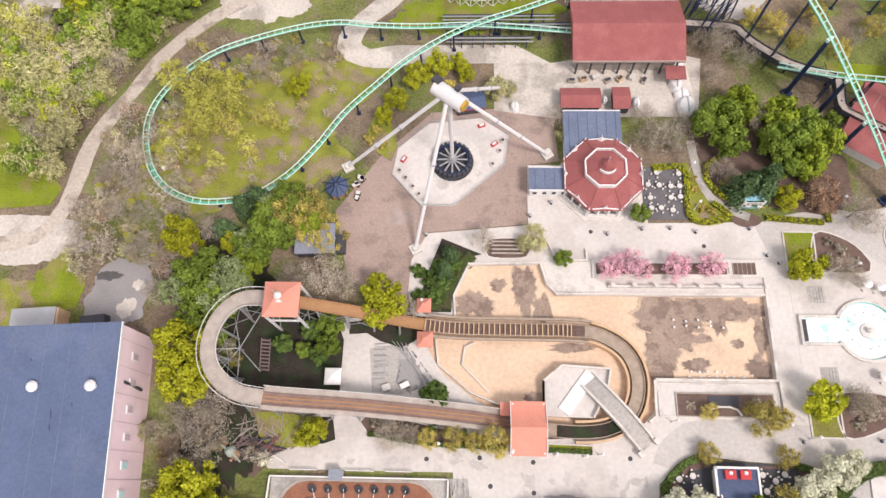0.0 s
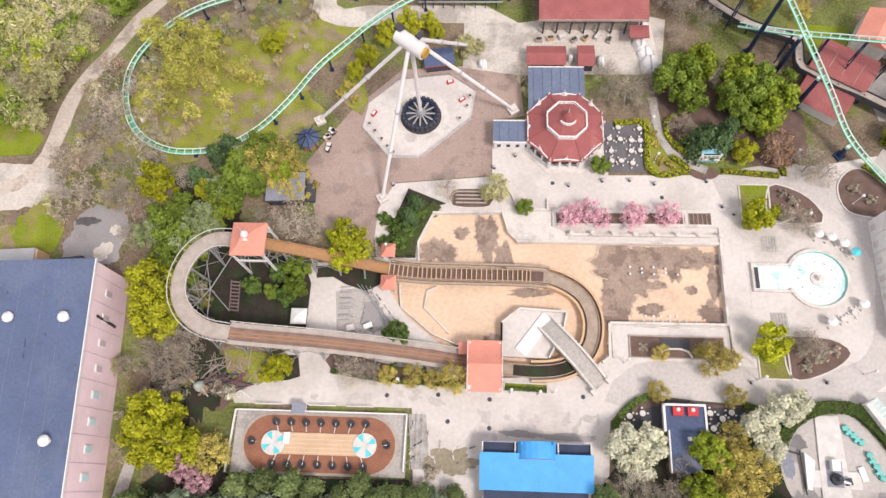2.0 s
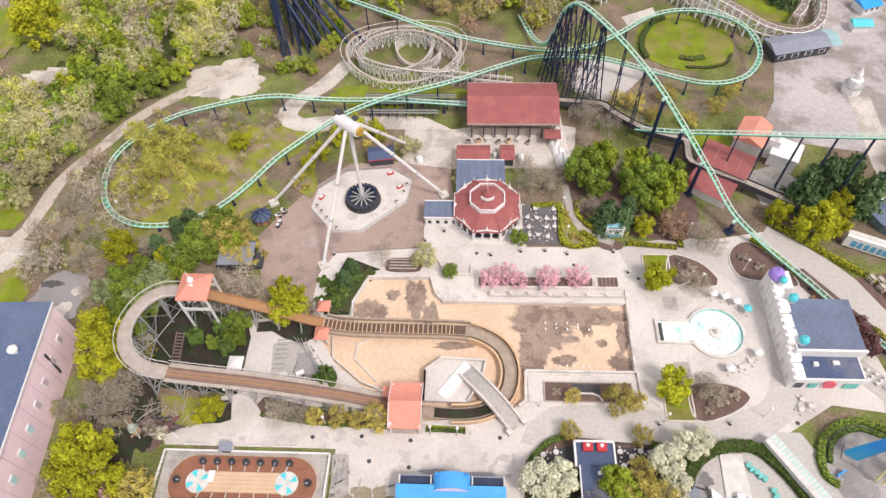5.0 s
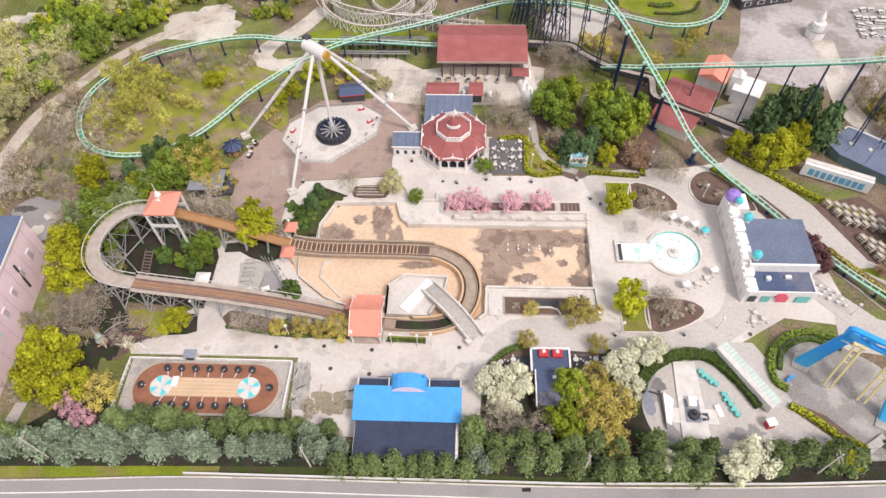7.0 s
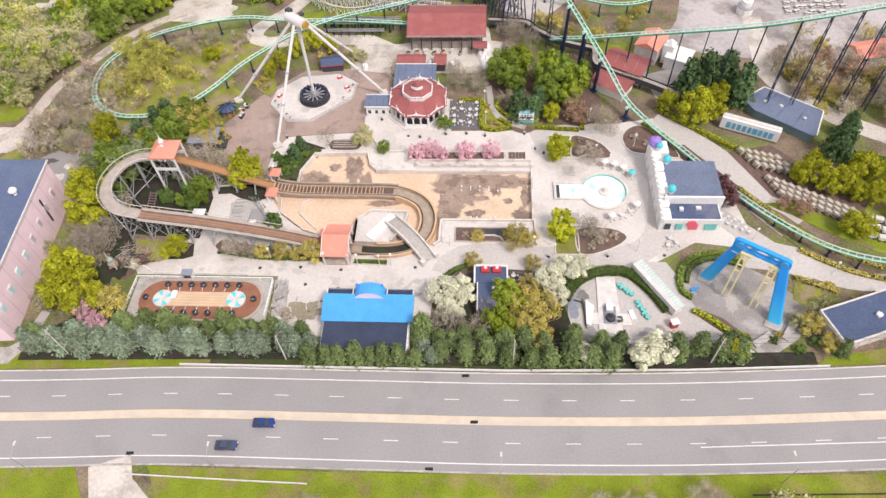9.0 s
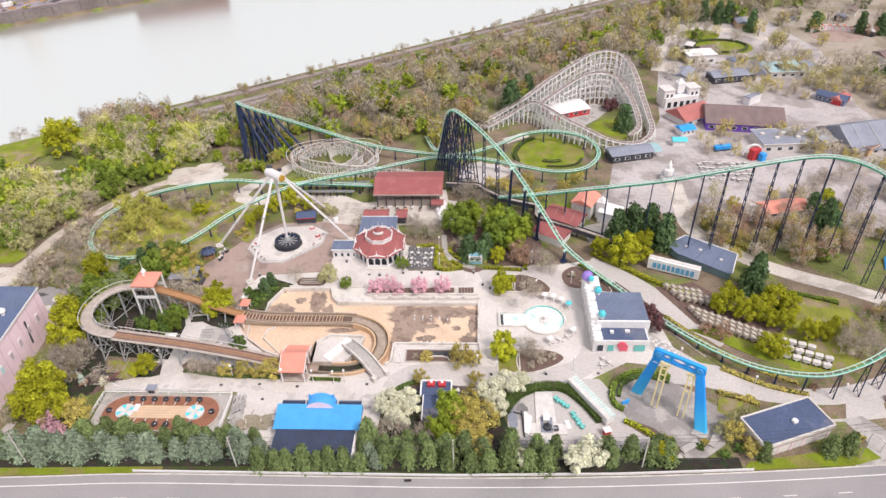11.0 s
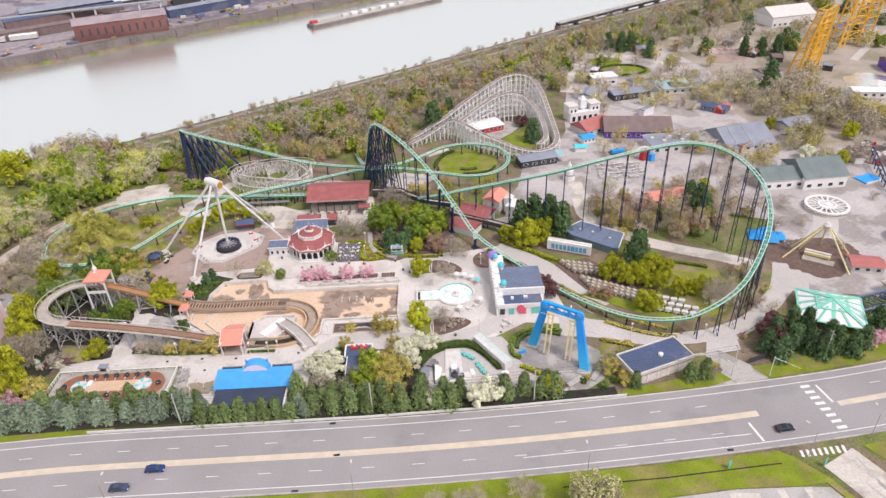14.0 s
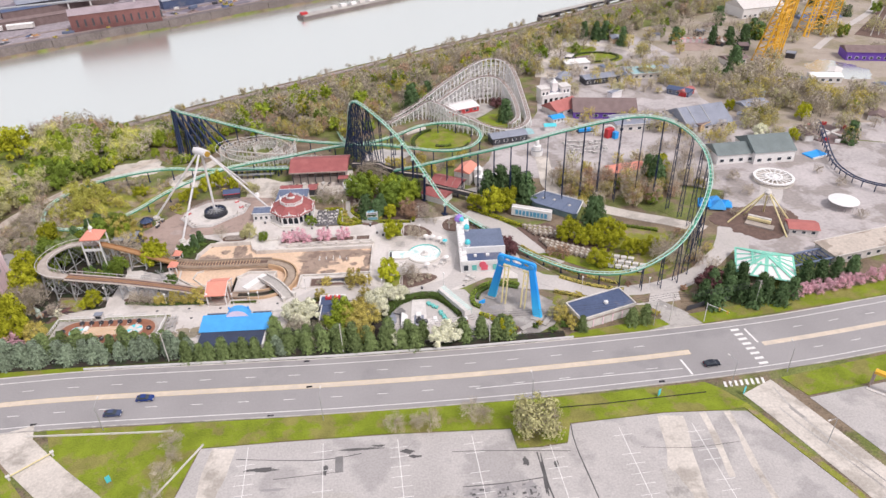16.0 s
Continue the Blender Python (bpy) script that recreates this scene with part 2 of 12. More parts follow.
fk.new(fade_mix.outputs[0], fn["Principled BSDF"].inputs["Base Color"])

LEAF_GREEN = leaf("fresh_green_leaf", (0.225, 0.31, 0.05))
LEAF_FRESH = leaf("fresh_spring_leaf", (0.33, 0.41, 0.045))
LEAF_DEEP = leaf("deep_green_leaf", (0.145, 0.225, 0.055))
LEAF_YELLOW = leaf("yellow_green_leaf", (0.44, 0.445, 0.03))
LEAF_LIME = leaf("lime_leaf", (0.50, 0.52, 0.035))
LEAF_OLIVE = leaf("olive_leaf", (0.58, 0.485, 0.13))
LEAF_BUD = leaf("grey_brown_bud", (0.57, 0.495, 0.395))
LEAF_RUST = leaf("rusty_bud", (0.50, 0.325, 0.22))
LEAF_WINE = leaf("wine_red_leaf", (0.22, 0.105, 0.11))
LEAF_PINK = leaf("pink_blossom", (0.90, 0.54, 0.62), 0.25)
LEAF_WHITE = leaf("white_blossom", (0.93, 0.92, 0.70), 0.25)
LEAF_HEDGE = leaf("dark_hedge_leaf", (0.10, 0.155, 0.04))
LEAF_BLUE = leaf("blue_green_needle", (0.31, 0.385, 0.265))
LEAF_CEDAR = leaf("olive_green_needle", (0.23, 0.30, 0.115))
LEAF_PINE = leaf("dark_needle", (0.125, 0.20, 0.085))
LEAF_WILLOW = leaf("willow_yellow_leaf", (0.60, 0.58, 0.13))
LEAF_MOSS = leaf("pale_moss_leaf", (0.31, 0.37, 0.17))
LEAF_SAGE = leaf("sage_catkin", (0.565, 0.535, 0.27))

water = bpy.data.materials.new("river_water")
water.use_nodes = True
wb = water.node_tree.nodes["Principled BSDF"]
wb.inputs["Base Color"].default_value = (0.99, 1.0, 0.915, 1)
wb.inputs["Metallic"].default_value = 0.94
wb.inputs["Roughness"].default_value = 0.24
wb.inputs["IOR"].default_value = 1.5
wnoise, wbump = water.node_tree.nodes.new("ShaderNodeTexNoise"), water.node_tree.nodes.new("ShaderNodeBump")
wcoord = water.node_tree.nodes.new("ShaderNodeTexCoord")
wnoise.inputs["Scale"].default_value = 0.25
wbump.inputs["Strength"].default_value, wbump.inputs["Distance"].default_value = 0.08, 0.3
water.node_tree.links.new(wcoord.outputs["Object"], wnoise.inputs["Vector"])
water.node_tree.links.new(wnoise.outputs[0], wbump.inputs["Height"])
water.node_tree.links.new(wbump.outputs[0], wb.inputs["Normal"])


# ---------------------------------------------------------------- mesh building
class Shape:
    """Gathers faces for one mesh."""

    def __init__(self):
        self.v, self.f = [], []

    def add(self, verts, faces):
        o = len(self.v)
        self.v.extend(tuple(p) for p in verts)
        self.f.extend(tuple(i + o for i in q) for q in faces)
        return self

    def box(self, x, y, z, sx, sy, sz, turn=0.0):
        """A box that stands on z, centred on x, y."""
        c, s = math.cos(radians(turn)), math.sin(radians(turn))
        pts = []
        for k in (0, sz):
            for a, b in ((-1, -1), (1, -1), (1, 1), (-1, 1)):
                u, w = a * sx / 2, b * sy / 2
                pts.append((x + c * u - s * w, y + s * u + c * w, z + k))
        return self.add(pts, [(3, 2, 1, 0), (4, 5, 6, 7), (0, 1, 5, 4), (1, 2, 6, 5), (2, 3, 7, 6), (3, 0, 4, 7)])

    def bar(self, p, q, w, h=None):
        """A square bar from p to q."""
        return self.rod(p, q, w * 0.7071, None, 4) if h is None else self.beam(p, q, w, h)

    def beam(self, p, q, w, h):
        p, q = Vector(p), Vector(q)
        d = (q - p).normalized()
        side = d.cross(Vector((0, 0, 1)))
        side = side.normalized() if side.length > 1e-4 else Vector((1, 0, 0))
        up = side.cross(d)
        pts = [e + side * a * w / 2 + up * b * h / 2 for e in (p, q) for a, b in ((-1, -1), (1, -1), (1, 1), (-1, 1))]
        return self.add(pts, [(3, 2, 1, 0), (4, 5, 6, 7), (0, 1, 5, 4), (1, 2, 6, 5), (2, 3, 7, 6), (3, 0, 4, 7)])

    def rod(self, p, q, r, r2=None, n=8):
        """A round or tapering rod from p to q."""
        p, q = Vector(p), Vector(q)
        r2 = r if r2 is None else r2
        d = (q - p).normalized()
        side = d.orthogonal().normalized()
        up = d.cross(side)
        pts = []
        for e, rr in ((p, r), (q, r2)):
            for i in range(n):
                a = math.tau * (i + 0.5) / n
                pts.append(e + (side * math.cos(a) + up * math.sin(a)) * rr)
        faces = [(i, (i + 1) % n, n + (i + 1) % n, n + i) for i in range(n)]
        return self.add(pts, faces + [tuple(range(n - 1, -1, -1)), tuple(range(n, 2 * n))])

    def prism(self, pts, z0, z1):
        """A plain-sided block over a convex or simple outline, anticlockwise."""
        n = len(pts)
        v = [(x, y, z0) for x, y in pts] + [(x, y, z1) for x, y in pts]
        return self.add(v, [tuple(range(n - 1, -1, -1)), tuple(range(n, 2 * n))] + [(i, (i + 1) % n, n + (i + 1) % n, n + i) for i in range(n)])

    def lathe(self, x, y, rows, n=16, turn=0.0):
        """Rings of (radius, z) joined from the lowest up."""
        v, f = [], []
        for r, z in rows:
            for i in range(n):
                a = math.tau * i / n + turn
                v.append((x + r * math.cos(a), y + r * math.sin(a), z))
        for k in range(len(rows) - 1):
            for i in range(n):
                j = (i + 1) % n
                f.append((k * n + i, k * n + j, (k + 1) * n + j, (k + 1) * n + i))
        f += [tuple(range(n - 1, -1, -1)), tuple(range((len(rows) - 1) * n, len(rows) * n))]
        return self.add(v, f)

    def sweep(self, path, section, closed=False, caps=True):
        """A section of (across, up) carried along a path, kept level across."""
        path = [Vector(p) for p in path]
        n, m = len(path), len(section)
        v, f = [], []
        for i, p in enumerate(path):
            a = path[i - 1] if i or closed else path[0]
            b = path[(i + 1) % n] if i < n - 1 or closed else path[-1]
            d = (b - a).normalized()
            side = d.cross(Vector((0, 0, 1))).normalized()
            up = side.cross(d)
            for s, u in section:
                v.append(p + side * s + up * u)
        for i in range(n if closed else n - 1):
            for j in range(m):
                f.append((i * m + j, i * m + (j + 1) % m, ((i + 1) % n) * m + (j + 1) % m, ((i + 1) % n) * m + j))
        if caps and not closed:
            f += [tuple(range(m)), tuple(range(n * m - 1, (n - 1) * m - 1, -1))]
        return self.add(v, f)

    def gable(self, x, y, z, sx, sy, rise, turn=0.0, hip=0.0):
        """A roof whose ridge runs along its own x; hip: how far the ridge's ends draw in."""
        c, s = math.cos(radians(turn)), math.sin(radians(turn))
        pts = [(-sx / 2, -sy / 2, 0), (sx / 2, -sy / 2, 0), (sx / 2, sy / 2, 0), (-sx / 2, sy / 2, 0), (-sx / 2 + hip, 0, rise), (sx / 2 - hip, 0, rise)]
        v = [(x + c * a - s * b, y + s * a + c * b, z + h) for a, b, h in pts]
        return self.add(v, [(3, 2, 1, 0), (0, 1, 5, 4), (2, 3, 4, 5), (1, 2, 5), (3, 0, 4)])


def part(name, shape, material, parent=None, label="", smooth=False):
    me = bpy.data.meshes.new(name)
    me.from_pydata(shape.v, [], shape.f)
    me.materials.append(material)
    if smooth:
        me.polygons.foreach_set("use_smooth", [True] * len(me.polygons))
    me.update()
    ob = new(name, me)
    if parent:
        ob.parent = parent
    return tagged(ob, label) if label else ob


def thing(name, x=0.0, y=0.0, z=0.0, label="", category="", group="", turn=0.0):
    ob = new(name)
    ob.empty_display_size = 0.3
    ob.matrix_world = pose(x, y, z, 0, 0, turn)
    return tagged(ob, label, category, group)


def fixed(name, shape, material, label="", category=""):
    return tagged(part(name, shape, material), label, category or name.replace("_", " "), kind="structure")


def smooth_path(points, step=2.0, closed=False):
    """A soft curve through the points, cut into even steps."""
    pts = [Vector(p) for p in points]
    n = len(pts)
    out = []
    for i in range(n if closed else n - 1):
        p1, p2 = pts[i], pts[(i + 1) % n]
        p0 = pts[i - 1] if i or closed else p1
        p3 = pts[(i + 2) % n] if i + 2 < n or closed else p2
        k = max(1, int((p2 - p1).length / step))
        for j in range(k):
            t = j / k
            out.append(0.5 * (2 * p1 + (p2 - p0) * t + (2 * p0 - 5 * p1 + 4 * p2 - p3) * t * t + (3 * p1 - p0 - 3 * p2 + p3) * t ** 3))
    if not closed:
        out.append(pts[-1])
    return out


SHEETS = []


def sheet(name, outline, top, thick, material, label, category="pavement", holes=()):
    """A slab over any outline, with holes cut through it; each lies a hair above the one before."""
    SHEETS.append(name)
    top += 0.00012 * len(SHEETS)
    bm = bmesh.new()
    edges = []
    for loop in (outline, *holes):
        vs = [bm.verts.new((x, y, top)) for x, y in loop]
        edges += [bm.edges.new((vs[i], vs[(i + 1) % len(vs)])) for i in range(len(vs))]
    bmesh.ops.triangle_fill(bm, use_beauty=True, use_dissolve=False, edges=edges, normal=(0, 0, 1))
    for f in bm.faces:
        if f.normal.z < 0:
            f.normal_flip()
    rim = [e for e in bm.edges if len(e.link_faces) == 1]
    made = bmesh.ops.extrude_edge_only(bm, edges=rim)["geom"]
    for v in made:
        if isinstance(v, bmesh.types.BMVert):
            v.co.z -= thick
    bmesh.ops.recalc_face_normals(bm, faces=bm.faces)
    me = bpy.data.meshes.new(name)
    bm.to_mesh(me)
    bm.free()
    me.materials.append(material)
    return tagged(new(name, me), label, category, kind="structure")


def ribbon(name, points, width, top, thick, material, label, category="road", step=3.0, ragged=0.0):
    """A strip of even width along a soft line; ragged: how far its edges waver."""
    path = smooth_path([(x, y, 0) for x, y in points], step)
    left, right = [], []
    for i, p in enumerate(path):
        d = (path[min(i + 1, len(path) - 1)] - path[max(i - 1, 0)]).normalized()
        side = Vector((-d.y, d.x, 0))
        w = width / 2 * (1 + ragged * noise.noise(p * 0.13))
        left.append(((p + side * w).x, (p + side * w).y))
        right.append(((p - side * w).x, (p - side * w).y))
    return sheet(name, right + left[::-1], top, thick, material, label, category)


def blob(x, y, rx, ry, seed, n=90, rough=0.35, turn=0.0):
    """An uneven closed outline, ragged at several scales."""
    c, s = math.cos(radians(turn)), math.sin(radians(turn))
    out = []
    n = max(n, 90)
    for i in range(n):
        a = math.tau * i / n
        k, amp, f = 1.0, rough, 1.1
        for o in range(5):
            k += amp * noise.noise((math.cos(a) * f + seed * 7.1, math.sin(a) * f + o * 3.7, seed * 1.9))
            amp, f = amp * 0.62, f * 2.1
        u, w = rx * max(k, 0.15) * math.cos(a), ry * max(k, 0.15) * math.sin(a)
        out.append((x + c * u - s * w, y + s * u + c * w))
    return out


def oval(x, y, rx, ry, n=40, start=0.0, end=360.0):
    whole = end - start >= 360
    return [(x + rx * math.cos(radians(start + (end - start) * i / (n if whole else n - 1))), y + ry * math.sin(radians(start + (end - start) * i / (n if whole else n - 1)))) for i in range(n)]


# ---------------------------------------------------------------- ground and water
RIVER = Vector((-0.5718, 0.8205))


def to_river(x, y):
    """Metres past the near bank's line, across the river."""
    return (x + 87) * RIVER.x + (y - 250) * RIVER.y


def ease(a, b, v):
    t = min(1.0, max(0.0, (v - a) / (b - a)))
    return t * t * (3 - 2 * t)


def land(x, y):
    d = to_river(x, y)
    z = -0.08
    if (-14 < x < 60 and 10 < y < 44) or (0 < x < 66 and 5 < y < 47):
        z = -1.7
    west_ = ease(-62, -108, x)
    if d > -125:
        z -= 23 * ease(-122 + 56 * west_, -40 + 22 * west_, d) + 8 * ease(-6, 8, d)
        z += 1.3 * noise.noise((x * 0.03, y * 0.03, 0)) * ease(-118, -90, d) * (1 - ease(-45, -35, d))
    r = math.hypot(x + 35, y - 131)
    if r < 17:
        z -= 6.5 * (1 - ease(5, 17, r))
    if d > 222:
        z += 9.5 * ease(222, 231, d)
    if x < -95 and d < -90:
        z -= 2.0 * ease(-95, -160, x)
    return z


def axis(lo, hi, step, far):
    inner = list(np.arange(lo, hi + 0.1, step))
    below, above, s = [], [], step
    a, b = lo, hi
    while a > -far:
        s *= 1.6
        a, b = a - s, b + s
        below.insert(0, a)
        above.append(b)
    return below + inner + above


gx, gy = axis(-280, 430, 5.0, 4200), axis(-100, 620, 5.0, 4200)
g = Shape()
g.v = [(x, y, land(x, y)) for y in gy for x in gx]
nx = len(gx)
g.f = [(j * nx + i, j * nx + i + 1, (j + 1) * nx + i + 1, (j + 1) * nx + i) for j in range(len(gy) - 1) for i in range(nx - 1)]
fixed("ground", g, GROUND, "brown scrubby ground with patches of rough grass", "ground")


def along(u, d):
    """A place u metres along the near bank and d metres past it."""
    return (-87 + 0.8205 * u + RIVER.x * d, 250 + 0.5718 * u + RIVER.y * d)


sheet("water", [along(-2500, -2), along(2500, -2), along(2500, 229), along(-2500, 229)], -28.2, 0.5, water, "wide grey-green river reflecting a bright sky", "river")
sheet("far_shore", [along(-1500, 232), along(1500, 232), along(1500, 900), along(-1500, 900)], -21, 1.0, INDUSTRIAL, "bare industrial yard ground across the river", "ground")
quay = Shape()
for u in range(-420, 700, 20):
    k = random.uniform(-0.5, 0.5)
    quay.prism([along(u, 226 + k), along(u + 19.7, 226 + k), along(u + 19.7, 234), along(u, 234)], -30, -20.6 + k * 0.8)
fixed("quay_wall", quay, STONE, "grey stone quay wall along the far bank", "wall")
for k, d in enumerate((-30, -24, -12)):
    ribbon("railway_bed", [along(-260, d), along(60, d), along(300, d), along(640, d)], 4.4, land(*along(60, d)) + 0.5, 1.5, BALLAST, "brown railway ballast with steel rails beside the river", "railway", 20)
    for side in (-0.75, 0.75):
        ribbon("rail", [along(-260, d + side), along(60, d + side), along(300, d + side), along(640, d + side)], 0.3, land(*along(60, d)) + 0.62, 0.12, GREY_STEEL, "steel rail", "railway", 40)

# ---------------------------------------------------------------- road and verges
PARK_EDGE = [(-400, -30), (-160, -26.5), (-60, -24.4), (-20, -22.6), (20, -22.4), (52, -22.3), (90, -21.2), (131, -18.6), (172, -14.6), (204, -9.6), (260, 1), (330, 18), (470, 60)]


def offset(points, d):
    out = []
    for i, p in enumerate(points):
        a, b = Vector(points[max(i - 1, 0)]), Vector(points[min(i + 1, len(points) - 1)])
        t = (b - a).normalized()
        out.append((p[0] + t.y * d, p[1] - t.x * d))
    return out


def curb(points, width, top, thick, material, name, label, category):
    return ribbon(name, points, width, top, thick, material, label, category, 4.0)


ribbon("road", offset(PARK_EDGE, 10.6), 21.2, 0.0, 0.4, ASPHALT, "grey four-lane asphalt road with worn lane markings", "road", 4.0)
curb(offset(PARK_EDGE, -0.12), 0.24, 0.17, 0.5, WHITE_CONCRETE, "kerb", "pale concrete kerb beside the road", "kerb")
curb(offset(PARK_EDGE, 21.4), 0.4, 0.15, 0.5, GREY_CONCRETE, "kerb", "pale concrete kerb beside the road", "kerb")
MEDIAN_WEST = PARK_EDGE[:8] + [(150.6, -16.8)]
MEDIAN_EAST = [(171.6, -14.7)] + PARK_EDGE[9:]
curb(offset(PARK_EDGE, 2.2), 0.22, 0.006, 0.004, ROAD_WHITE, "road_line", "solid white edge line", "road marking")
curb(offset(PARK_EDGE, 19.6), 0.22, 0.006, 0.004, ROAD_WHITE, "road_line", "solid white edge line", "road marking")
curb(offset(MEDIAN_WEST, 10.6), 1.7, 0.006, 0.004, ROAD_YELLOW, "median_band", "faded yellow painted median", "road marking")
curb(offset(MEDIAN_EAST, 11.0), 1.7, 0.006, 0.004, ROAD_YELLOW, "median_band", "faded yellow painted median", "road marking")
for o in (9.75, 11.45):
    curb(offset(MEDIAN_WEST, o), 0.14, 0.011, 0.004, paint("road_yellow_line", (0.64, 0.51, 0.31), 0.8, 0.15), "yellow_line", "yellow line at the median's edge", "road marking")

road_path = smooth_path([(x, y, 0) for x, y in PARK_EDGE], 0.5)
for lane in (6.0, 15.3):
    run, k = 0.0, 0
    for i in range(len(road_path) - 8):
        run += (road_path[i + 1] - road_path[i]).length
        if run >= 12.19:
            run -= 12.19
            p, q = road_path[i], road_path[i + 7]
            if not -120 < p.x < 250 or 146 < p.x < 176:
                continue
            t = (q - p).normalized()
            n = Vector((t.y, -t.x, 0))
            a, b = p + n * lane, p + t * 3.05 + n * lane
            s = Shape().beam((a.x, a.y, 0.006), (b.x, b.y, 0.006), 0.16, 0.008)
            fixed("lane_dash", s, ROAD_WHITE, "white lane dash", "road marking")


def road_bar(name, ax, ay, bx, by, w, label):
    fixed(name, Shape().beam((ax, ay, 0.009), (bx, by, 0.009), w, 0.008), ROAD_WHITE, label, "road marking")


road_bar("stop_line", 147.9, -30.3, 149.1, -36.3, 0.6, "white stop line")
road_bar("stop_line", 170.9, -18.6, 172.2, -24.9, 0.6, "white stop line")
for k in range(8):
    road_bar("crosswalk_bar", 166.6 + k * 0.3, -19.1 - k * 2.05, 169.2 + k * 0.3, -18.8 - k * 2.05, 0.9, "white crosswalk bar")
for k in range(8):
    x = 156.2 + k * 1.5
    road_bar("crosswalk_bar", x, -41.7 + k * 0.1, x + 0.3, -39.7 + k * 0.12, 0.7, "white crosswalk bar")
road_bar("turn_lane_line", 90.0, -37.3, 147.2, -33.9, 0.2, "long white turn lane line")
for x, y in ((44.8, -33.3), (42.8, -22.9), (36.0, -43.3), (-25.4, -41.9), (140.0, -38.4)):
    fixed("storm_drain", Shape().box(x, y, 0.006, 1.6, 0.7, 0.01, 3), DARK, "dark storm drain grate in the road", "drain")

# grass between park fence and kerb
N_VERGE = offset(PARK_EDGE, -0.5)
sheet("grass_verge", [N_VERGE[1], N_VERGE[2], N_VERGE[3], (-14, -21.0), (-14, -18.4), (-58, -19.5), (-120, -21)], 0.05, 0.3, LUSH, "green grass verge beside the road", "lawn")
# Verge grass darkened in colour for the shade of the roadside trees.
sheet("grass_verge", [(-14, -21.7), N_VERGE[4], N_VERGE[5], N_VERGE[6], (118, -18.6), (118, -17.0), (60, -18.9), (-14, -19.4)], 0.03, 0.3, DARK_GRASS, "thin grass darkened in colour for the shade of roadside trees", "lawn")
sheet("grass_verge", [(118, -18.9), (131, -17.9), (144, -16.9), (150, -15.0), (148, -12.2), (140, -13.0), (120, -16.6)], 0.06, 0.3, LUSH, "bright grass verge at the road's bend", "lawn")
sheet("grass_verge", [(160, -15.2), (204, -8.9), (260, 1.8), (258, 8), (204, -2.8), (176, -7.0), (157, -10.6)], 0.06, 0.3, LUSH, "bright grass verge at the road's bend", "lawn")
sheet("entry_apron", [(143, -17.4), (160, -15.3), (157, -9.5), (151, -3), (146, -4), (149, -11)], 0.045, 0.3, GREY_CONCRETE, "grey concrete entry apron", "pavement")
S_EDGE = offset(PARK_EDGE, 21.6)
sheet("grass_verge", [(-21, -44.3), (20, -44.5), S_EDGE[5], S_EDGE[6], (122, -41.7), (151, -39.4), (154, -41.5), (160, -49.0), (152, -49.6), (137, -49.3), (112.6, -51.2), (110.8, -57.2), (103.6, -58.0), (98.4, -58.0), (97.6, -51.8), (68, -51.4), (40, -52.0), (20.3, -52.8), (18, -67), (12, -110), (2, -110), (-4, -74)], 0.05, 0.3, LUSH, "bright grass bank along the far side of the road", "lawn")
sheet("grass_verge", [(172, -39.3), (204, -32.6), (300, -12), (300, -24), (205, -40.8), (176, -46.2)], 0.05, 0.3, LUSH, "bright grass bank along the far side of the road", "lawn")
sheet("grass_verge", [(-130, -49), (-36, -44.7), (-33, -50), (-12, -70), (-40, -100), (-130, -100)], 0.05, 0.3, LUSH, "bright grass beside a service road", "lawn")
ribbon("service_road", [(-29, -43.6), (-27, -49), (-14, -60), (4, -74), (20, -92)], 8.5, 0.07, 0.3, PALE_DIRT, "pale worn concrete service road", "road", 3.0)
sheet("parking_lot", [(20.5, -53.1), (40, -52.4), (68, -51.8), (97.3, -52.2), (98.1, -58.4), (103.6, -58.4), (110.6, -57.6), (112.4, -51.6), (137, -49.6), (152, -49.9), (158, -50.4), (175, -84), (175, -150), (10, -150), (18.3, -67)], 0.03, 0.3, LOT, "bleached grey car park with faded bays", "car park")
sheet("parking_lot", [(176, -47.0), (205, -41.8), (300, -25), (300, -150), (214, -150), (190, -78)], 0.03, 0.3, LOT, "bleached grey car park with faded bays", "car park")
ribbon("access_road", [(164.2, -42.2), (167, -48), (175, -66), (186, -92), (206, -140)], 10.5, 0.06, 0.3, PALE_DIRT, "pale worn access road to the car park", "road", 3.0)
ribbon("grass_strip", [(158.3, -48), (165, -62), (171, -74), (178, -92)], 1.8, 0.09, 0.3, GRASS, "narrow grass strip beside the access road", "lawn", 3.0)
for k, (x, y, rx, ry) in enumerate(((52.0, -61.6, 0.6, 1.4), (71.4, -57.4, 1.6, 0.6), (73.4, -59.1, 1.3, 0.5), (60.3, -55.9, 4.2, 0.4), (64.5, -55.2, 1.6, 0.3), (99.6, -62.1, 0.6, 1.4), (106.7, -63.7, 0.5, 0.9), (103.4, -66.4, 0.5, 5.2), (36.5, -60.6, 4.0, 0.6), (40, -66.5, 3.0, 0.4), (88, -70.4, 2.6, 1.1), (93.5, -69.6, 2.2, 1.5), (99.4, -69.6, 1.8, 1.8))):
    sheet("tar_patch", blob(x, y, rx, ry, k + 3, 24, 0.6), 0.036, 0.004, PATCH_DARK if k < 9 else ASPHALT, "dark tar patch on the car park", "road repair")
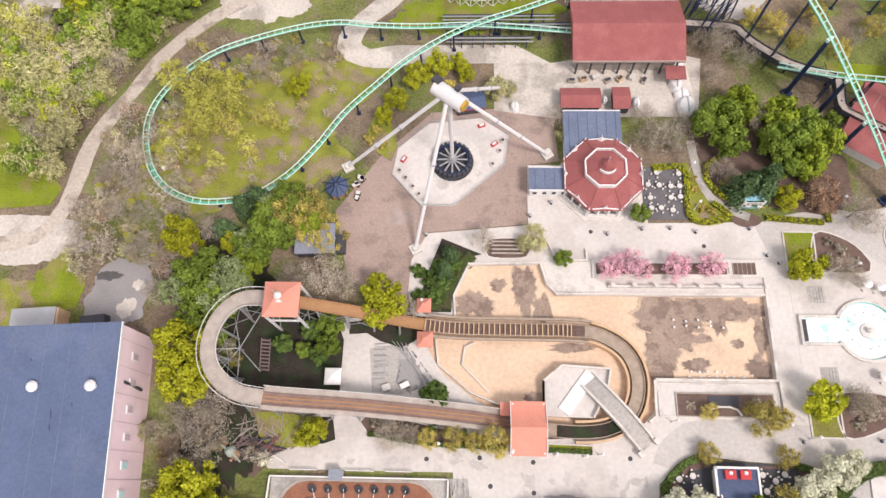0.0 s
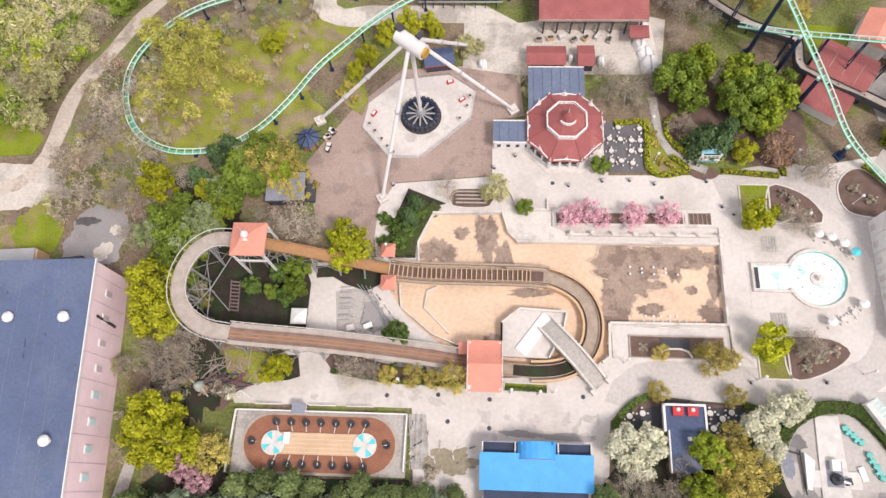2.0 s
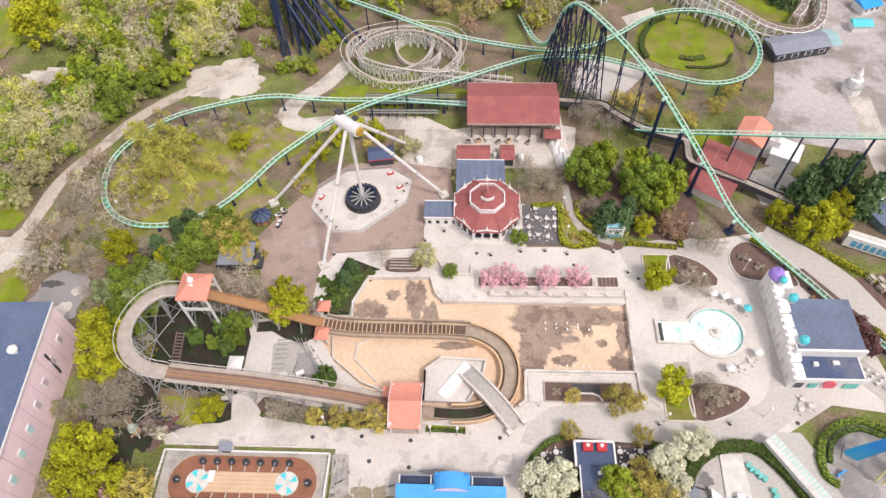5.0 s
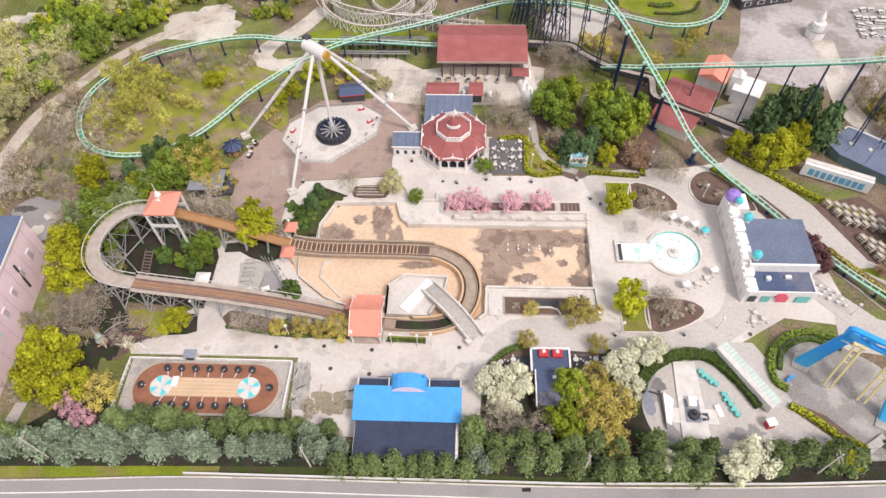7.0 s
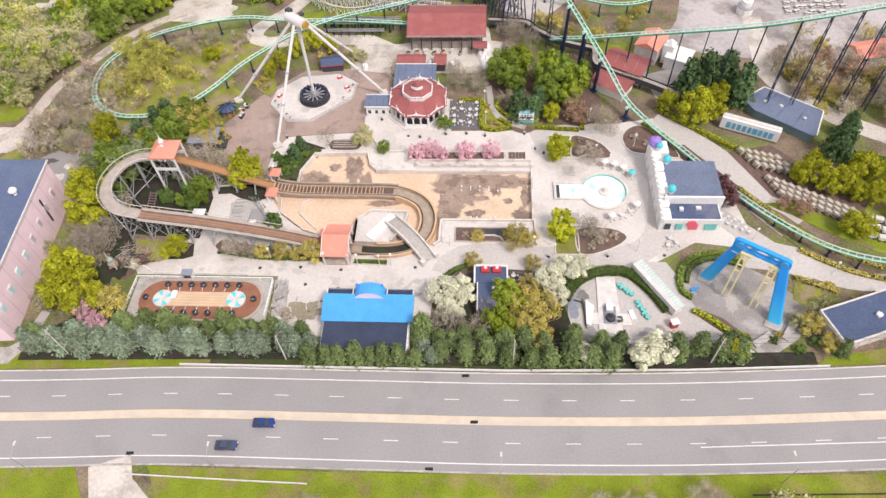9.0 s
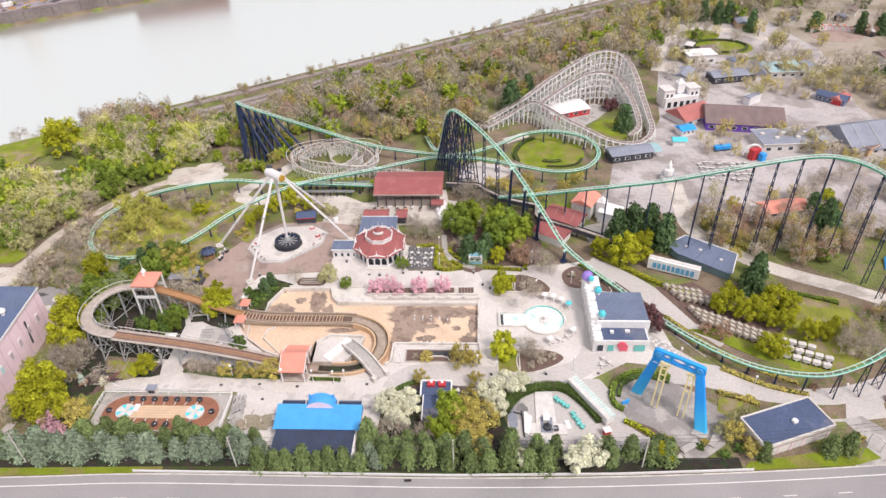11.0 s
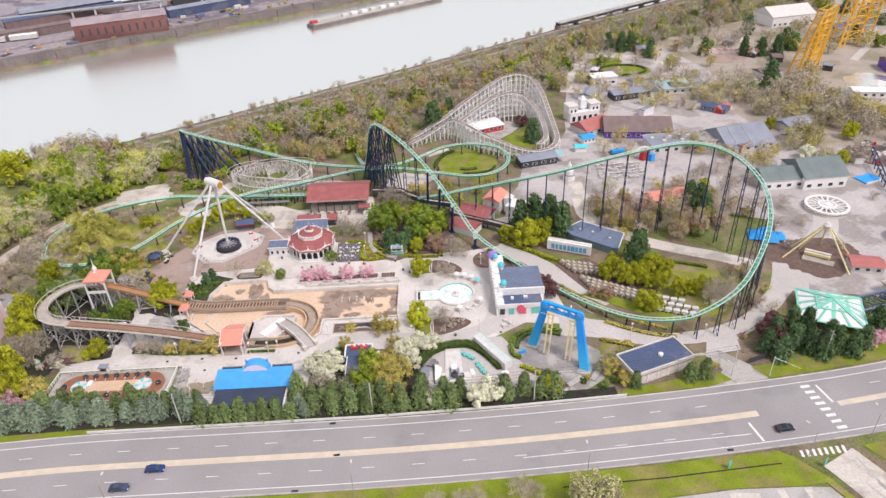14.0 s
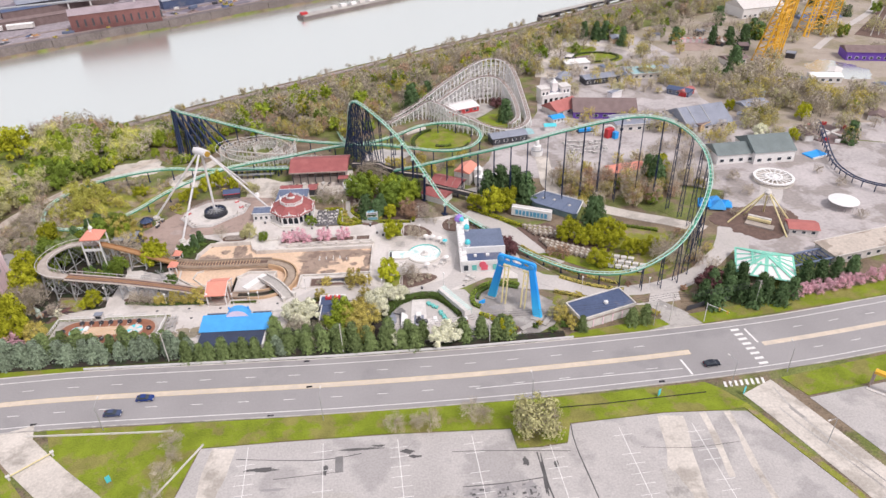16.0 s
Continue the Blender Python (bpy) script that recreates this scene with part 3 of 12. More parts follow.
for pts, w in (([(102.7, -59.7), (103.4, -67.2), (104.4, -73), (106, -90)], 0.35), ([(82.3, -58.3), (91.9, -58.6), (110.9, -60.0)], 0.18), ([(30, -57.0), (49.6, -58.6), (60.4, -57.3)], 0.25), ([(40, -63.6), (50.1, -62.8), (55.3, -62.5)], 0.15), ([(84.3, -68.6), (94, -68.2), (103.4, -67.2)], 0.25), ([(112.6, -51.4), (112.5, -58.7), (114.4, -73.5), (117, -96)], 0.3), ([(128, -60), (140, -61), (152, -60)], 0.12)):
    ribbon("tar_seam", pts, w, 0.037, 0.004, PATCH_DARK, "dark tarred crack across the car park", "road repair", 2.0, 0.4)
fixed("tar_patch", Shape().box(55.2, -60.2, 0.036, 1.9, 4.8, 0.01, 4), PATCH_GREY, "grey square tar patch on the car park", "road repair")
rubble = random.Random(5)
for k in range(90):
    x, y = 85.4 + 16.4 * rubble.random() ** 0.8, -68.6 - 9 * rubble.random()
    fixed("broken_asphalt", Shape().box(x, y, 0.037 + 0.0001 * k, rubble.uniform(0.3, 1.6), rubble.uniform(0.15, 0.6), 0.02, rubble.choice((3, 3, 93, 60))), (PATCH_GREY, PATCH_DARK, ASPHALT)[k % 3], "dark crumbled asphalt on the car park", "road repair")
for pts, w in (([(138.2, -50.6), (137.4, -58), (135.4, -70), (133.4, -84), (131, -110)], 6.4), ([(152.9, -50), (153.1, -57), (152.7, -68), (153.3, -76), (154.4, -100)], 1.5), ([(146.6, -50.2), (146.8, -58), (146.2, -70)], 1.6), ([(26.4, -53.4), (25.4, -66), (24.8, -84)], 5.0)):
    ribbon("worn_sweep", pts, w, 0.0335, 0.003, PALE_DIRT, "pale worn sweep across the car park", "dust", 2.0, 0.5)
for pts in ([(166.6, -50), (170.6, -59), (178, -74), (186, -92)], [(169.2, -50), (173.6, -60), (181, -76), (189, -94)], [(168.4, -43), (169.6, -50), (171.6, -54)]):
    ribbon("tyre_mark", pts, 0.5, 0.066, 0.003, GREY_CONCRETE, "grey tyre mark on the access road", "stain", 2.0, 0.6)
brr = thing("barrier_gate", -19.2, -56, 0, "cream swing barrier across the service road", "gate")
brr.matrix_world = Matrix()
part("arm", Shape().beam((-22.6, -59.1, 1.0), (-15.8, -52.8, 1.0), 0.3, 0.22), CREAM_STEEL, brr)
for x, y in ((-22.9, -59.4), (-15.6, -52.6)):
    part("post", Shape().box(x, y, 0, 0.5, 0.5, 1.3, 40).box(x, y, 1.3, 0.9, 0.9, 0.15, 40), OFFWHITE, brr)
for k, (x, y, rx, ry) in enumerate(((133, -78, 3, 12), (80, -76, 10, 5), (50, -72, 9, 4))):
    sheet("dust_streak", blob(x, y, rx, ry, k + 20, 26, 0.35, 4), 0.034, 0.003, GREY_CONCRETE, "pale dust streak on the car park", "dust")
for row in range(7):
    x0 = 32.3 + row * 18.4
    lines = Shape().beam((x0, -53.5, 0.04), (x0 + 4, -96, 0.04), 0.16, 0.006)
    for k in range(14):
        if (row * 5 + k * 3) % 7 == 0:
            continue
        y = -56 - k * 2.9
        xx = x0 + (-53.5 - y) * 0.094
        lines.beam((xx - 2.3, y - 0.2, 0.042), (xx + 2.3, y + 0.2, 0.042), 0.12, 0.006)
    fixed("bay_marking", lines, ROAD_WHITE, "faded white parking bay lines", "road marking")

# ---------------------------------------------------------------- park paving
POOL = [(-3.2, 32.2), (-3.2, 36.4), (-0.2, 43.0), (14.2, 43.4), (15.5, 38.8), (17.4, 36.8), (27.8, 36.9), (59.0, 37.0), (58.6, 20.2), (36.2, 20.0), (35.2, 14), (31, 9.6), (14.5, 8.6), (8, 12.2), (1.2, 15.5), (-5.6, 21.0), (-9.5, 27.2), (-9.5, 32.0)]
CORE = [(-41, 8.5), (-38, 2.3), (-3, 2.3), (-2, -14), (34, -14), (35, 1), (42, 6.5), (62, 5.5), (68, 6), (88, 8), (98, 14), (113, 12), (110, 28), (104, 45), (94, 58), (84, 56), (60, 53), (37, 52.6), (37, 66), (12, 66), (12, 52), (-9, 50), (-14, 44), (-12, 33), (-28, 31), (-28, 13)]
sheet("plaza_pavement", CORE, 0.0, 1.4, CONCRETE, "pale sun-bleached concrete walkways of the park", "pavement", holes=[POOL])
sheet("pool_floor", [(-10.5, 7.8), (60, 7.8), (60, 44), (-10.5, 44)], -0.9, 0.3, POOL_TAN, "drained tan pool floor with silt stains", "pool")
STAINS = [(40.0, 31.6, 6.0, 5.2, 1), (47.5, 34.4, 8.0, 2.4, 2), (37.8, 25.4, 3.2, 5.5, 3), (56.4, 22.6, 2.6, 2.2, 4), (55.2, 34.2, 3.4, 2.2, 5), (57.6, 29.5, 1.2, 4.0, 6), (11.0, 38.0, 2.4, 4.6, 7), (0.6, 35.4, 3.4, 2.6, 8), (5.6, 39.0, 1.5, 1.2, 9), (14.6, 34.2, 1.8, 2.6, 10), (13.5, 15.4, 3.2, 2.2, 12), (21.0, 26.2, 3.8, 0.9, 13), (45.4, 28.4, 2.4, 0.9, 14), (52.6, 27.6, 1.4, 0.9, 15), (44.0, 23.4, 2.6, 1.4, 16), (49.4, 31.6, 1.6, 2.2, 17)]
for x, y, rx, ry, k in STAINS:
    sheet("silt_film", blob(x, y, rx * 1.12, ry * 1.15, k, 130, 0.5), -0.892, 0.002, SILT, "thin brown silt film on the pool floor", "stain")
    sheet("silt_stain", blob(x, y, rx, ry, k, 130, 0.5), -0.886, 0.002, WET, "dark damp silt stain on the pool floor", "stain")
sheet("red_plaza", [(-29, 55), (-25, 38.5), (-13, 33.2), (-12.3, 44), (-9, 50.2), (11.8, 52.2), (12, 60), (12.2, 66), (19, 67), (18, 78), (5, 80), (-9, 79), (-20, 68)], 0.012, 0.3, RED_PAVING, "reddish worn paving round the swing ride", "pavement")
sheet("north_yard", [(5, 79.6), (18, 77.6), (35, 78), (50, 78), (52, 93), (40, 96), (18, 92), (10, 97), (-18, 97), (-15, 92), (5, 92)], 0.02, 0.3, PALE_DIRT, "pale gravelled service yard", "pavement")
sheet("flume_yard", [(-25.2, 29.4), (-15.0, 27.2), (-8.6, 19.4), (-8.6, 16.2), (-13, 14.6), (-25.2, 14.2)], 0.012, 0.2, CONCRETE, "stained grey concrete yard below the flume", "pavement")
# Flat grey strips painted for the queue rails and the shadows among them.
boards = random.Random(17)
for lane_ in range(9):
    for k in range(7):
        if boards.random() < 0.22:
            continue
        u, w = (k + boards.uniform(0.2, 0.8)) / 7, (lane_ - 4) * 0.62
        x, y = -15.6 + 6.2 * u + 0.8 * w, 26.2 - 8.0 * u + 0.62 * w
        fixed("damp_strip", Shape().box(x, y, 0.013 + 0.0002 * k, boards.uniform(0.7, 1.3), boards.uniform(0.22, 0.4), 0.012, -52 + boards.uniform(-4, 4)), (ASPHALT, PATCH_GREY, ASPHALT, PATCH_DARK)[(k + lane_) % 4], "grey strip painted for queue rails and their shadows", "stain")
for k in range(7):
    fixed("yard_slab", Shape().box(-17.8, 26.4 - k * 1.15, 0.014, 2.4, 0.3, 0.03, 4), ASPHALT, "dark strip of concrete on the yard floor", "slab")
sheet("brick_surround", [(-47, 5.5), (-44, 2.5), (-40.5, 0.6), (-38.6, 2.6), (-41.2, 8.6), (-45, 11)], 0.02, 0.3, MULCH, "brown mulch bed at the end of the walkway", "flower bed")
sheet("ride_circle_pad", oval(76.8, -6.6, 11.0, 10.6, 48), 0.03, 0.3, WALK_GREY, "round grey concrete pad of a flat ride", "pavement")
sheet("ride_circle_apron", [(84, -18), (106, -17.8), (104, -10), (96, -3), (90, 8), (82, 8)], 0.02, 0.3, WALK_GREY, "grey concrete apron beside the flat ride", "pavement")
sheet("arch_ride_pad", [(91, 3.5), (95, 8.5), (103, 10.5), (113, 4), (120, -3.5), (116, -12), (108, -17.5), (103, -13), (96, -7)], 0.03, 0.3, RIDE_GRAVEL, "grey gravelled pad below the blue arch ride", "pavement")
for k, (x, y, rx, ry) in enumerate(((70, -13, 4, 2.5), (68.5, -2, 1.5, 3), (84, -12, 3, 1.5), (88, -15, 5, 1.0), (100, -2.5, 2.0, 1.2))):
    sheet("damp_patch", blob(x, y, rx, ry, k + 40, 30, 0.5), 0.036, 0.003, ASPHALT, "dark damp patch on the concrete", "stain")
ribbon("grey_walk", [(60, 48.6), (76, 52.4), (88, 44.5), (92.4, 34), (91.4, 22), (87, 13), (76, 7.8), (60, 8.4), (42, 9.0), (38, 3.5)], 7.4, 0.012, 0.3, WALK_GREY, "grey trodden band of the park walkway", "path", 3, 0.25)
ribbon("east_path", [(92, 55), (103, 46), (113, 34), (124, 20)], 12, 0.016, 0.3, WALK_GREY, "pale curving park path", "path", 3)
ribbon("east_path", [(108, 11), (120, 9), (132, 2), (142, -0.5), (154, 0.5), (165, 3), (175, 9), (184, 20), (190, 32), (200, 44), (215, 60), (226, 85)], 8.5, 0.024, 0.3, WALK_GREY, "pale curving park path", "path", 3)
ribbon("east_path", [(132, 106), (131, 90), (130.5, 77), (136, 68), (144, 59), (156, 51), (170, 44), (183, 36)], 6, 0.022, 0.3, PALE_DIRT, "pale curving park path", "path", 3)
sheet("midway", [(100, 90), (120, 86), (140, 82), (172, 78), (200, 66), (232, 60), (252, 80), (250, 120), (225, 150), (232, 200), (215, 236), (190, 222), (165, 225), (150, 214), (142, 180), (139, 160), (128, 135), (112, 120), (108, 104)], 0.01, 0.4, MIDWAY, "pale paved midway between far rides", "pavement")
sheet("far_plaza", [(150, 214), (215, 236), (232, 200), (225, 150), (250, 120), (300, 100), (330, 170), (300, 186), (306, 230), (345, 250), (300, 284), (240, 292), (205, 300), (176, 290)], 0.004, 0.3, MIDWAY, "pale paving between far attractions", "pavement")
sheet("east_plaza", [(178, 24), (188, 16), (200, 20), (225, 14), (262, 40), (290, 70), (300, 100), (264, 112), (246, 116), (240, 100), (232, 62), (200, 68), (190, 46)], 0.006, 0.3, MIDWAY, "pale paved plaza round the far rides", "pavement")
ribbon("dirt_road", [(-44, 122), (-54.5, 110.4), (-62.2, 105.5), (-71.8, 95.8), (-79.1, 83.5), (-85.5, 71.7), (-87.4, 60.5), (-90, 52.4), (-98, 47.2), (-125, 46)], 3.6, 0.03, 0.3, DIRT, "rutted brown dirt road", "road", 3, 0.3)
sheet("gravel_lot", blob(-97, 48, 15, 5.5, 60, 40, 0.3), 0.02, 0.3, PALE_DIRT, "pale rutted gravel lot", "pavement")
sheet("gravel_lot", blob(-50, 112, 11, 8.5, 61, 40, 0.3), -0.0, 0.5, PALE_DIRT, "pale rutted gravel lot", "pavement")
ribbon("gravel_path", [(-14, 120), (-20, 110), (-26.4, 103.6), (-29, 97.2), (-24.5, 93.6), (-15.3, 94.4)], 5, 0.03, 0.3, PALE_DIRT, "pale gravel path under the coaster track", "path", 2, 0.3)
sheet("dark_yard", blob(-73, 36, 6.5, 8.5, 71, 60, 0.3), 0.03, 0.3, ASPHALT, "grey muddy yard with debris", "pavement")
for k, (x, y, rx, ry) in enumerate(((-76, 40, 3.2, 2.2), (-71, 33, 2.6, 3.4), (-75, 30, 2.2, 1.6), (-69, 38, 1.4, 2.4))):
    sheet("mud_patch", blob(x, y, rx * 0.8, ry * 0.5, 74 + k, 60, 0.35, 30 * k), 0.04, 0.02, (PATCH_DARK, PALE_DIRT)[k % 2], "damp muddy patch in the yard", "stain")
sheet("field", [(-190, 100), (-112, 84), (-101, 71), (-90, 60), (-92, 56), (-104, 55), (-190, 50)], 0.03, 0.4, LUSH, "bright green mown field", "lawn")
sheet("field", blob(-98, 34, 11, 5, 63, 40, 0.3), 0.03, 0.4, GRASS, "rough green grass beside a fence", "lawn")
sheet("loop_meadow", blob(-47, 73, 25, 16, 64, 50, 0.35, 25), 0.0, 0.4, GRASS, "rough meadow grass inside the coaster loop", "lawn")
sheet("loop_meadow", blob(-31, 85, 15, 7, 65, 50, 0.4, 40), 0.0, 0.4, GRASS, "rough meadow grass inside the coaster loop", "lawn")
sheet("track_lawn", blob(2, 106, 20, 6, 66, 50, 0.3), 0.0, 0.4, LUSH, "bright grass below the coaster track", "lawn")
ribbon("white_path", [(46.0, 101), (46.6, 95), (47.4, 89), (48.2, 83), (48.6, 79.6)], 3.0, 0.03, 0.3, WHITE_CONCRETE, "white concrete path beside the coaster station", "path", 2, 0.25)
sheet("lattice_apron", blob(61.5, 113, 10.5, 8.5, 67, 50, 0.3, 20), 0.05, 0.3, WALK_GREY, "pale concrete under the lattice hill", "pavement")
sheet("track_lawn", [(79.6, 92), (93, 91), (92.4, 85.8), (86, 83.4), (80.4, 85.4)], 0.06, 0.3, LUSH, "bright lawn beside the elevated walkway", "lawn")
sheet("field", blob(-86.5, 37.5, 5.4, 6.2, 68, 40, 0.3), 0.035, 0.3, LUSH, "green grass beside the muddy yard", "lawn")
sheet("round_lawn", oval(87.5, 130, 14.6, 13.2, 44), 0.06, 0.4, LUSH, "round mown lawn inside the coaster track", "lawn")
sheet("garden_lawn", oval(118, 149.5, 10.5, 10, 40), 0.06, 0.4, LUSH, "oval mown lawn beside the wooden coaster", "lawn")
sheet("stack_lawn", [(116, 33), (128, 20), (140, 12), (152, 9), (160, 14), (166, 24), (166, 40), (150, 44), (138, 46), (128, 40)], 0.012, 0.3, GRASS, "lawn inside the coaster's turn", "lawn")
sheet("infield", [(110, 64), (124, 72), (146, 70), (166, 56), (178, 40), (188, 56), (184, 72), (160, 80), (130, 80), (104, 78)], 0.012, 0.3, GROUND, "brown garden ground under the tall track", "ground")
sheet("track_bed", [(96, 47), (108, 30), (126, 11), (140, 4.5), (150, 4.5), (148, 7.5), (138, 9), (127, 16), (112, 33), (101, 47.5)], 0.03, 0.3, MULCH, "brown mulch bed below the low track", "flower bed")


def drape(name, outline, material, label, category, lift=0.12, step=2.5):
    """A sheet that follows the fall of the land over an outline."""
    xs, ys = [p[0] for p in outline], [p[1] for p in outline]
    n = len(outline)

    def within(x, y):
        odd = False
        for i in range(n):
            (ax, ay), (bx, by) = outline[i], outline[i - 1]
            if (ay > y) != (by > y) and x < (bx - ax) * (y - ay) / (by - ay) + ax:
                odd = not odd
        return odd

    s, seen = Shape(), {}

    def corner(x, y):
        if (x, y) not in seen:
            seen[(x, y)] = len(s.v)
            s.v.append((x, y, land(x, y) + lift))
        return seen[(x, y)]

    for x in np.arange(min(xs), max(xs), step):
        for y in np.arange(min(ys), max(ys), step):
            if within(x + step / 2, y + step / 2):
                s.f.append(tuple(corner(round(float(x + a), 2), round(float(y + b), 2)) for a, b in ((0, 0), (step, 0), (step, step), (0, step))))
    return fixed(name, s, material, label, category)


drape("slope_field", blob(-128, 142, 30, 17, 81, 70, 0.3, 20), LUSH, "bright green field falling towards the river", "lawn", 0.3)
drape("slope_field", blob(-150, 118, 30, 11, 82, 70, 0.3, 10), GRASS, "bright green field falling towards the river", "lawn", 0.34)
drape("slope_road", [(-160, 84), (-128, 98), (-104, 107), (-90, 112), (-92, 119), (-108, 116), (-130, 107), (-160, 94)], PALE_DIRT, "pale track across the slope", "path", 0.4, 1.5)

sheet("mulch_wedge", [(94.6, -4.6), (94.0, -6.2), (104.2, -15.2), (106.2, -13.6), (100.4, -7.4)], 0.06, 0.2, MULCH, "brown mulch wedge behind a clipped hedge", "flower bed")
sheet("ride_lawn", [(118.7, 2.7), (123.7, 1.3), (124.4, -2.0), (119.7, -4.4), (117.0, -2.0)], 0.05, 0.2, GRASS, "small rough lawn beside the arch ride", "lawn")
sheet("track_lawn", [(117.0, 26.8), (123.1, 23.2), (132.6, 16.2), (142.4, 12.1), (143.6, 15.0), (136.8, 18.9), (130.2, 24.2), (127.5, 27.5)], 0.06, 0.2, LUSH, "bright lawn strip beside the stacked tables", "lawn")

# These sheets paint the shade beneath tree crowns onto the ground.
sheet("undergrowth", blob(-48, 10, 7, 15, 95, 80, 0.35, 8), 0.02, 0.2, SHADED_SOIL, "near-black ground with tree shade in its colour, beside the hall", "ground")
sheet("undergrowth", blob(-50, 38, 10, 13, 96, 80, 0.35, 20), 0.02, 0.2, SHADED_SOIL, "near-black ground with tree shade in its colour, below green trees", "ground")
drape("undergrowth", blob(-84, 118, 26, 16, 97, 80, 0.3, 40), DARK_GRASS, "dark slope growth with tree shade in its colour", "ground", 0.2)

sheet("track_bed", [(113.4, 29.4), (116.6, 20.0), (124, 10.8), (133.4, 6.0), (142, 5.0), (152, 5.8), (161, 9.8), (170.5, 16.8), (181, 29.8), (178, 31), (168, 20), (159, 13.8), (149, 10.8), (138, 10.8), (129, 14.8), (121, 23.4)], 0.057, 0.2, SCRUB_BED, "brown rough bed between the path and the coaster track", "flower bed")
sheet("path_bed", [(124, 4.6), (131, 1.6), (142, 0.6), (149, 1.0), (147, -3.8), (139.5, -4.4), (130, -6), (119.5, -5), (118, -1)], 0.042, 0.2, SCRUB_BED, "brown rough bed beside the roadside building", "flower bed")
sheet("path_bed", [(158, 1.0), (166.5, 6.0), (177.5, 15.4), (185, 23), (190, 20), (178, 5), (166, -3), (157, -4.6)], 0.047, 0.2, SCRUB_BED, "brown rough bed under conifers beside the path", "flower bed")
sheet("yard_dirt", [(-19.9, 25.4), (-14.4, 26.4), (-7.6, 18.9), (-13.5, 16.4), (-19.0, 16.9)], 0.008, 0.2, GREY_CONCRETE, "grimy grey concrete of the queue yard", "pavement")
sheet("yard_dirt", [(-13.7, 22.9), (-7.6, 18.7), (-11.7, 16.8), (-14.5, 18.8)], 0.0115, 0.2, PATCH_GREY, "dark damp wedge of the queue yard", "stain")
for k, (x, y, rx, ry) in enumerate(((74.5, -16.6, 3.2, 1.0), (79.6, -15.2, 2.2, 0.9), (82.4, -17.4, 2.4, 0.8), (68.2, -12.4, 1.2, 1.8), (69.4, -1.8, 1.4, 1.2), (86.0, -11.0, 1.0, 2.0))):
    sheet("damp_patch", blob(x, y, rx, ry, k + 140, 30, 0.5), 0.041, 0.003, (PATCH_GREY, ASPHALT)[k % 2], "dark damp patch on the ride pad", "stain")
ribbon("turn_path", [(104, 24), (110, 17.6), (116, 11.6), (123, 6.8), (131, 3.6), (142, 2.8), (153, 4.2), (164, 8.6), (174, 16.8), (182, 26), (188, 38)], 5.2, 0.062, 0.25, WALK_GREY, "pale path curving round the coaster's turn", "path", 2, 0.2)
# Litter under the conifers, their shade painted into its dark colour.
sheet("litter_strip", [(-58, -19.6), (-20, -18.4), (9, -17.6), (33, -17.8), (70, -17.2), (118, -15.4), (118, -18.0), (104, -20.0), (75, -20.2), (40, -20.6), (5, -19.9), (-25, -20.6), (-58, -21.6)], 0.062, 0.2, SHADED_SOIL, "leaf litter under roadside trees, darkened in colour for their shade", "ground")
sheet("plank_yard", [(-3.6, 1.2), (-0.2, 1.2), (0.9, -8.8), (-2.6, -9.0)], 0.02, 0.1, GREY_CONCRETE, "grimy grey strip beside the oval ride", "pavement")
sheet("litter_patch", blob(4.4, -7.2, 5.0, 2.4, 171, 40, 0.45), 0.024, 0.1, PALE_BROWN, "brown leaf litter drifted on the concrete", "ground")
# Near-black soil sheet below the chute.
sheet("chute_soil", [(-24.5, 30.7), (-11.7, 32.4), (-8.2, 31.6), (-9.6, 28.6), (-11.0, 27.0), (-13.6, 25.6), (-17.9, 26.9), (-20.7, 28.5), (-24.2, 28.2)], 0.03, 0.2, SHADED_SOIL, "near-black soil below the chute", "ground")
sheet("ride_mulch", blob(201, 41, 15, 12, 98, 80, 0.3), 0.03, 0.2, MULCH, "brown mulched garden round the swing ride", "flower bed")
sheet("coaster_apron", [(71.7, 137), (81, 143.5), (80.5, 147), (70, 142)], 0.03, 0.3, PALE_DIRT, "pale paved apron beside the round lawn", "pavement")

sheet("track_mulch", blob(172, 22, 6.5, 19, 99, 80, 0.3, -38), 0.026, 0.1, GROUND, "dark ground below the coaster's turn", "flower bed")

sheet("coaster_yard", [(96, 158), (104, 152), (112, 160), (120, 172), (112, 176), (100, 168)], 0.03, 0.3, GREY_CONCRETE, "grey paved yard inside the wooden coaster", "pavement")

sheet("hall_walk", [(-96, -23.4), (-60, -22.6), (-56.5, -17), (-55.4, -9), (-57.6, -8.6), (-59.2, -16.6), (-61.5, -18.4), (-96, -19.4)], 0.055, 0.2, GREY_CONCRETE, "grey concrete walk round the end of the hall", "pavement")
wet_ = random.Random(77)
for k in range(46):
    x, y = (wet_.uniform(9, 33), wet_.uniform(-2.6, 1.8)) if k < 22 else (wet_.uniform(-34, 8), wet_.uniform(2.6, 5.6)) if k < 32 else (wet_.uniform(62, 104), wet_.uniform(12, 52))
    sheet("grime_stain", blob(x, y, wet_.uniform(0.4, 1.6), wet_.uniform(0.3, 0.9), 200 + k, 90, 0.6, wet_.uniform(0, 180)), 0.01, 0.002, WALK_GREY, "faint grey grime on the pavement", "stain")


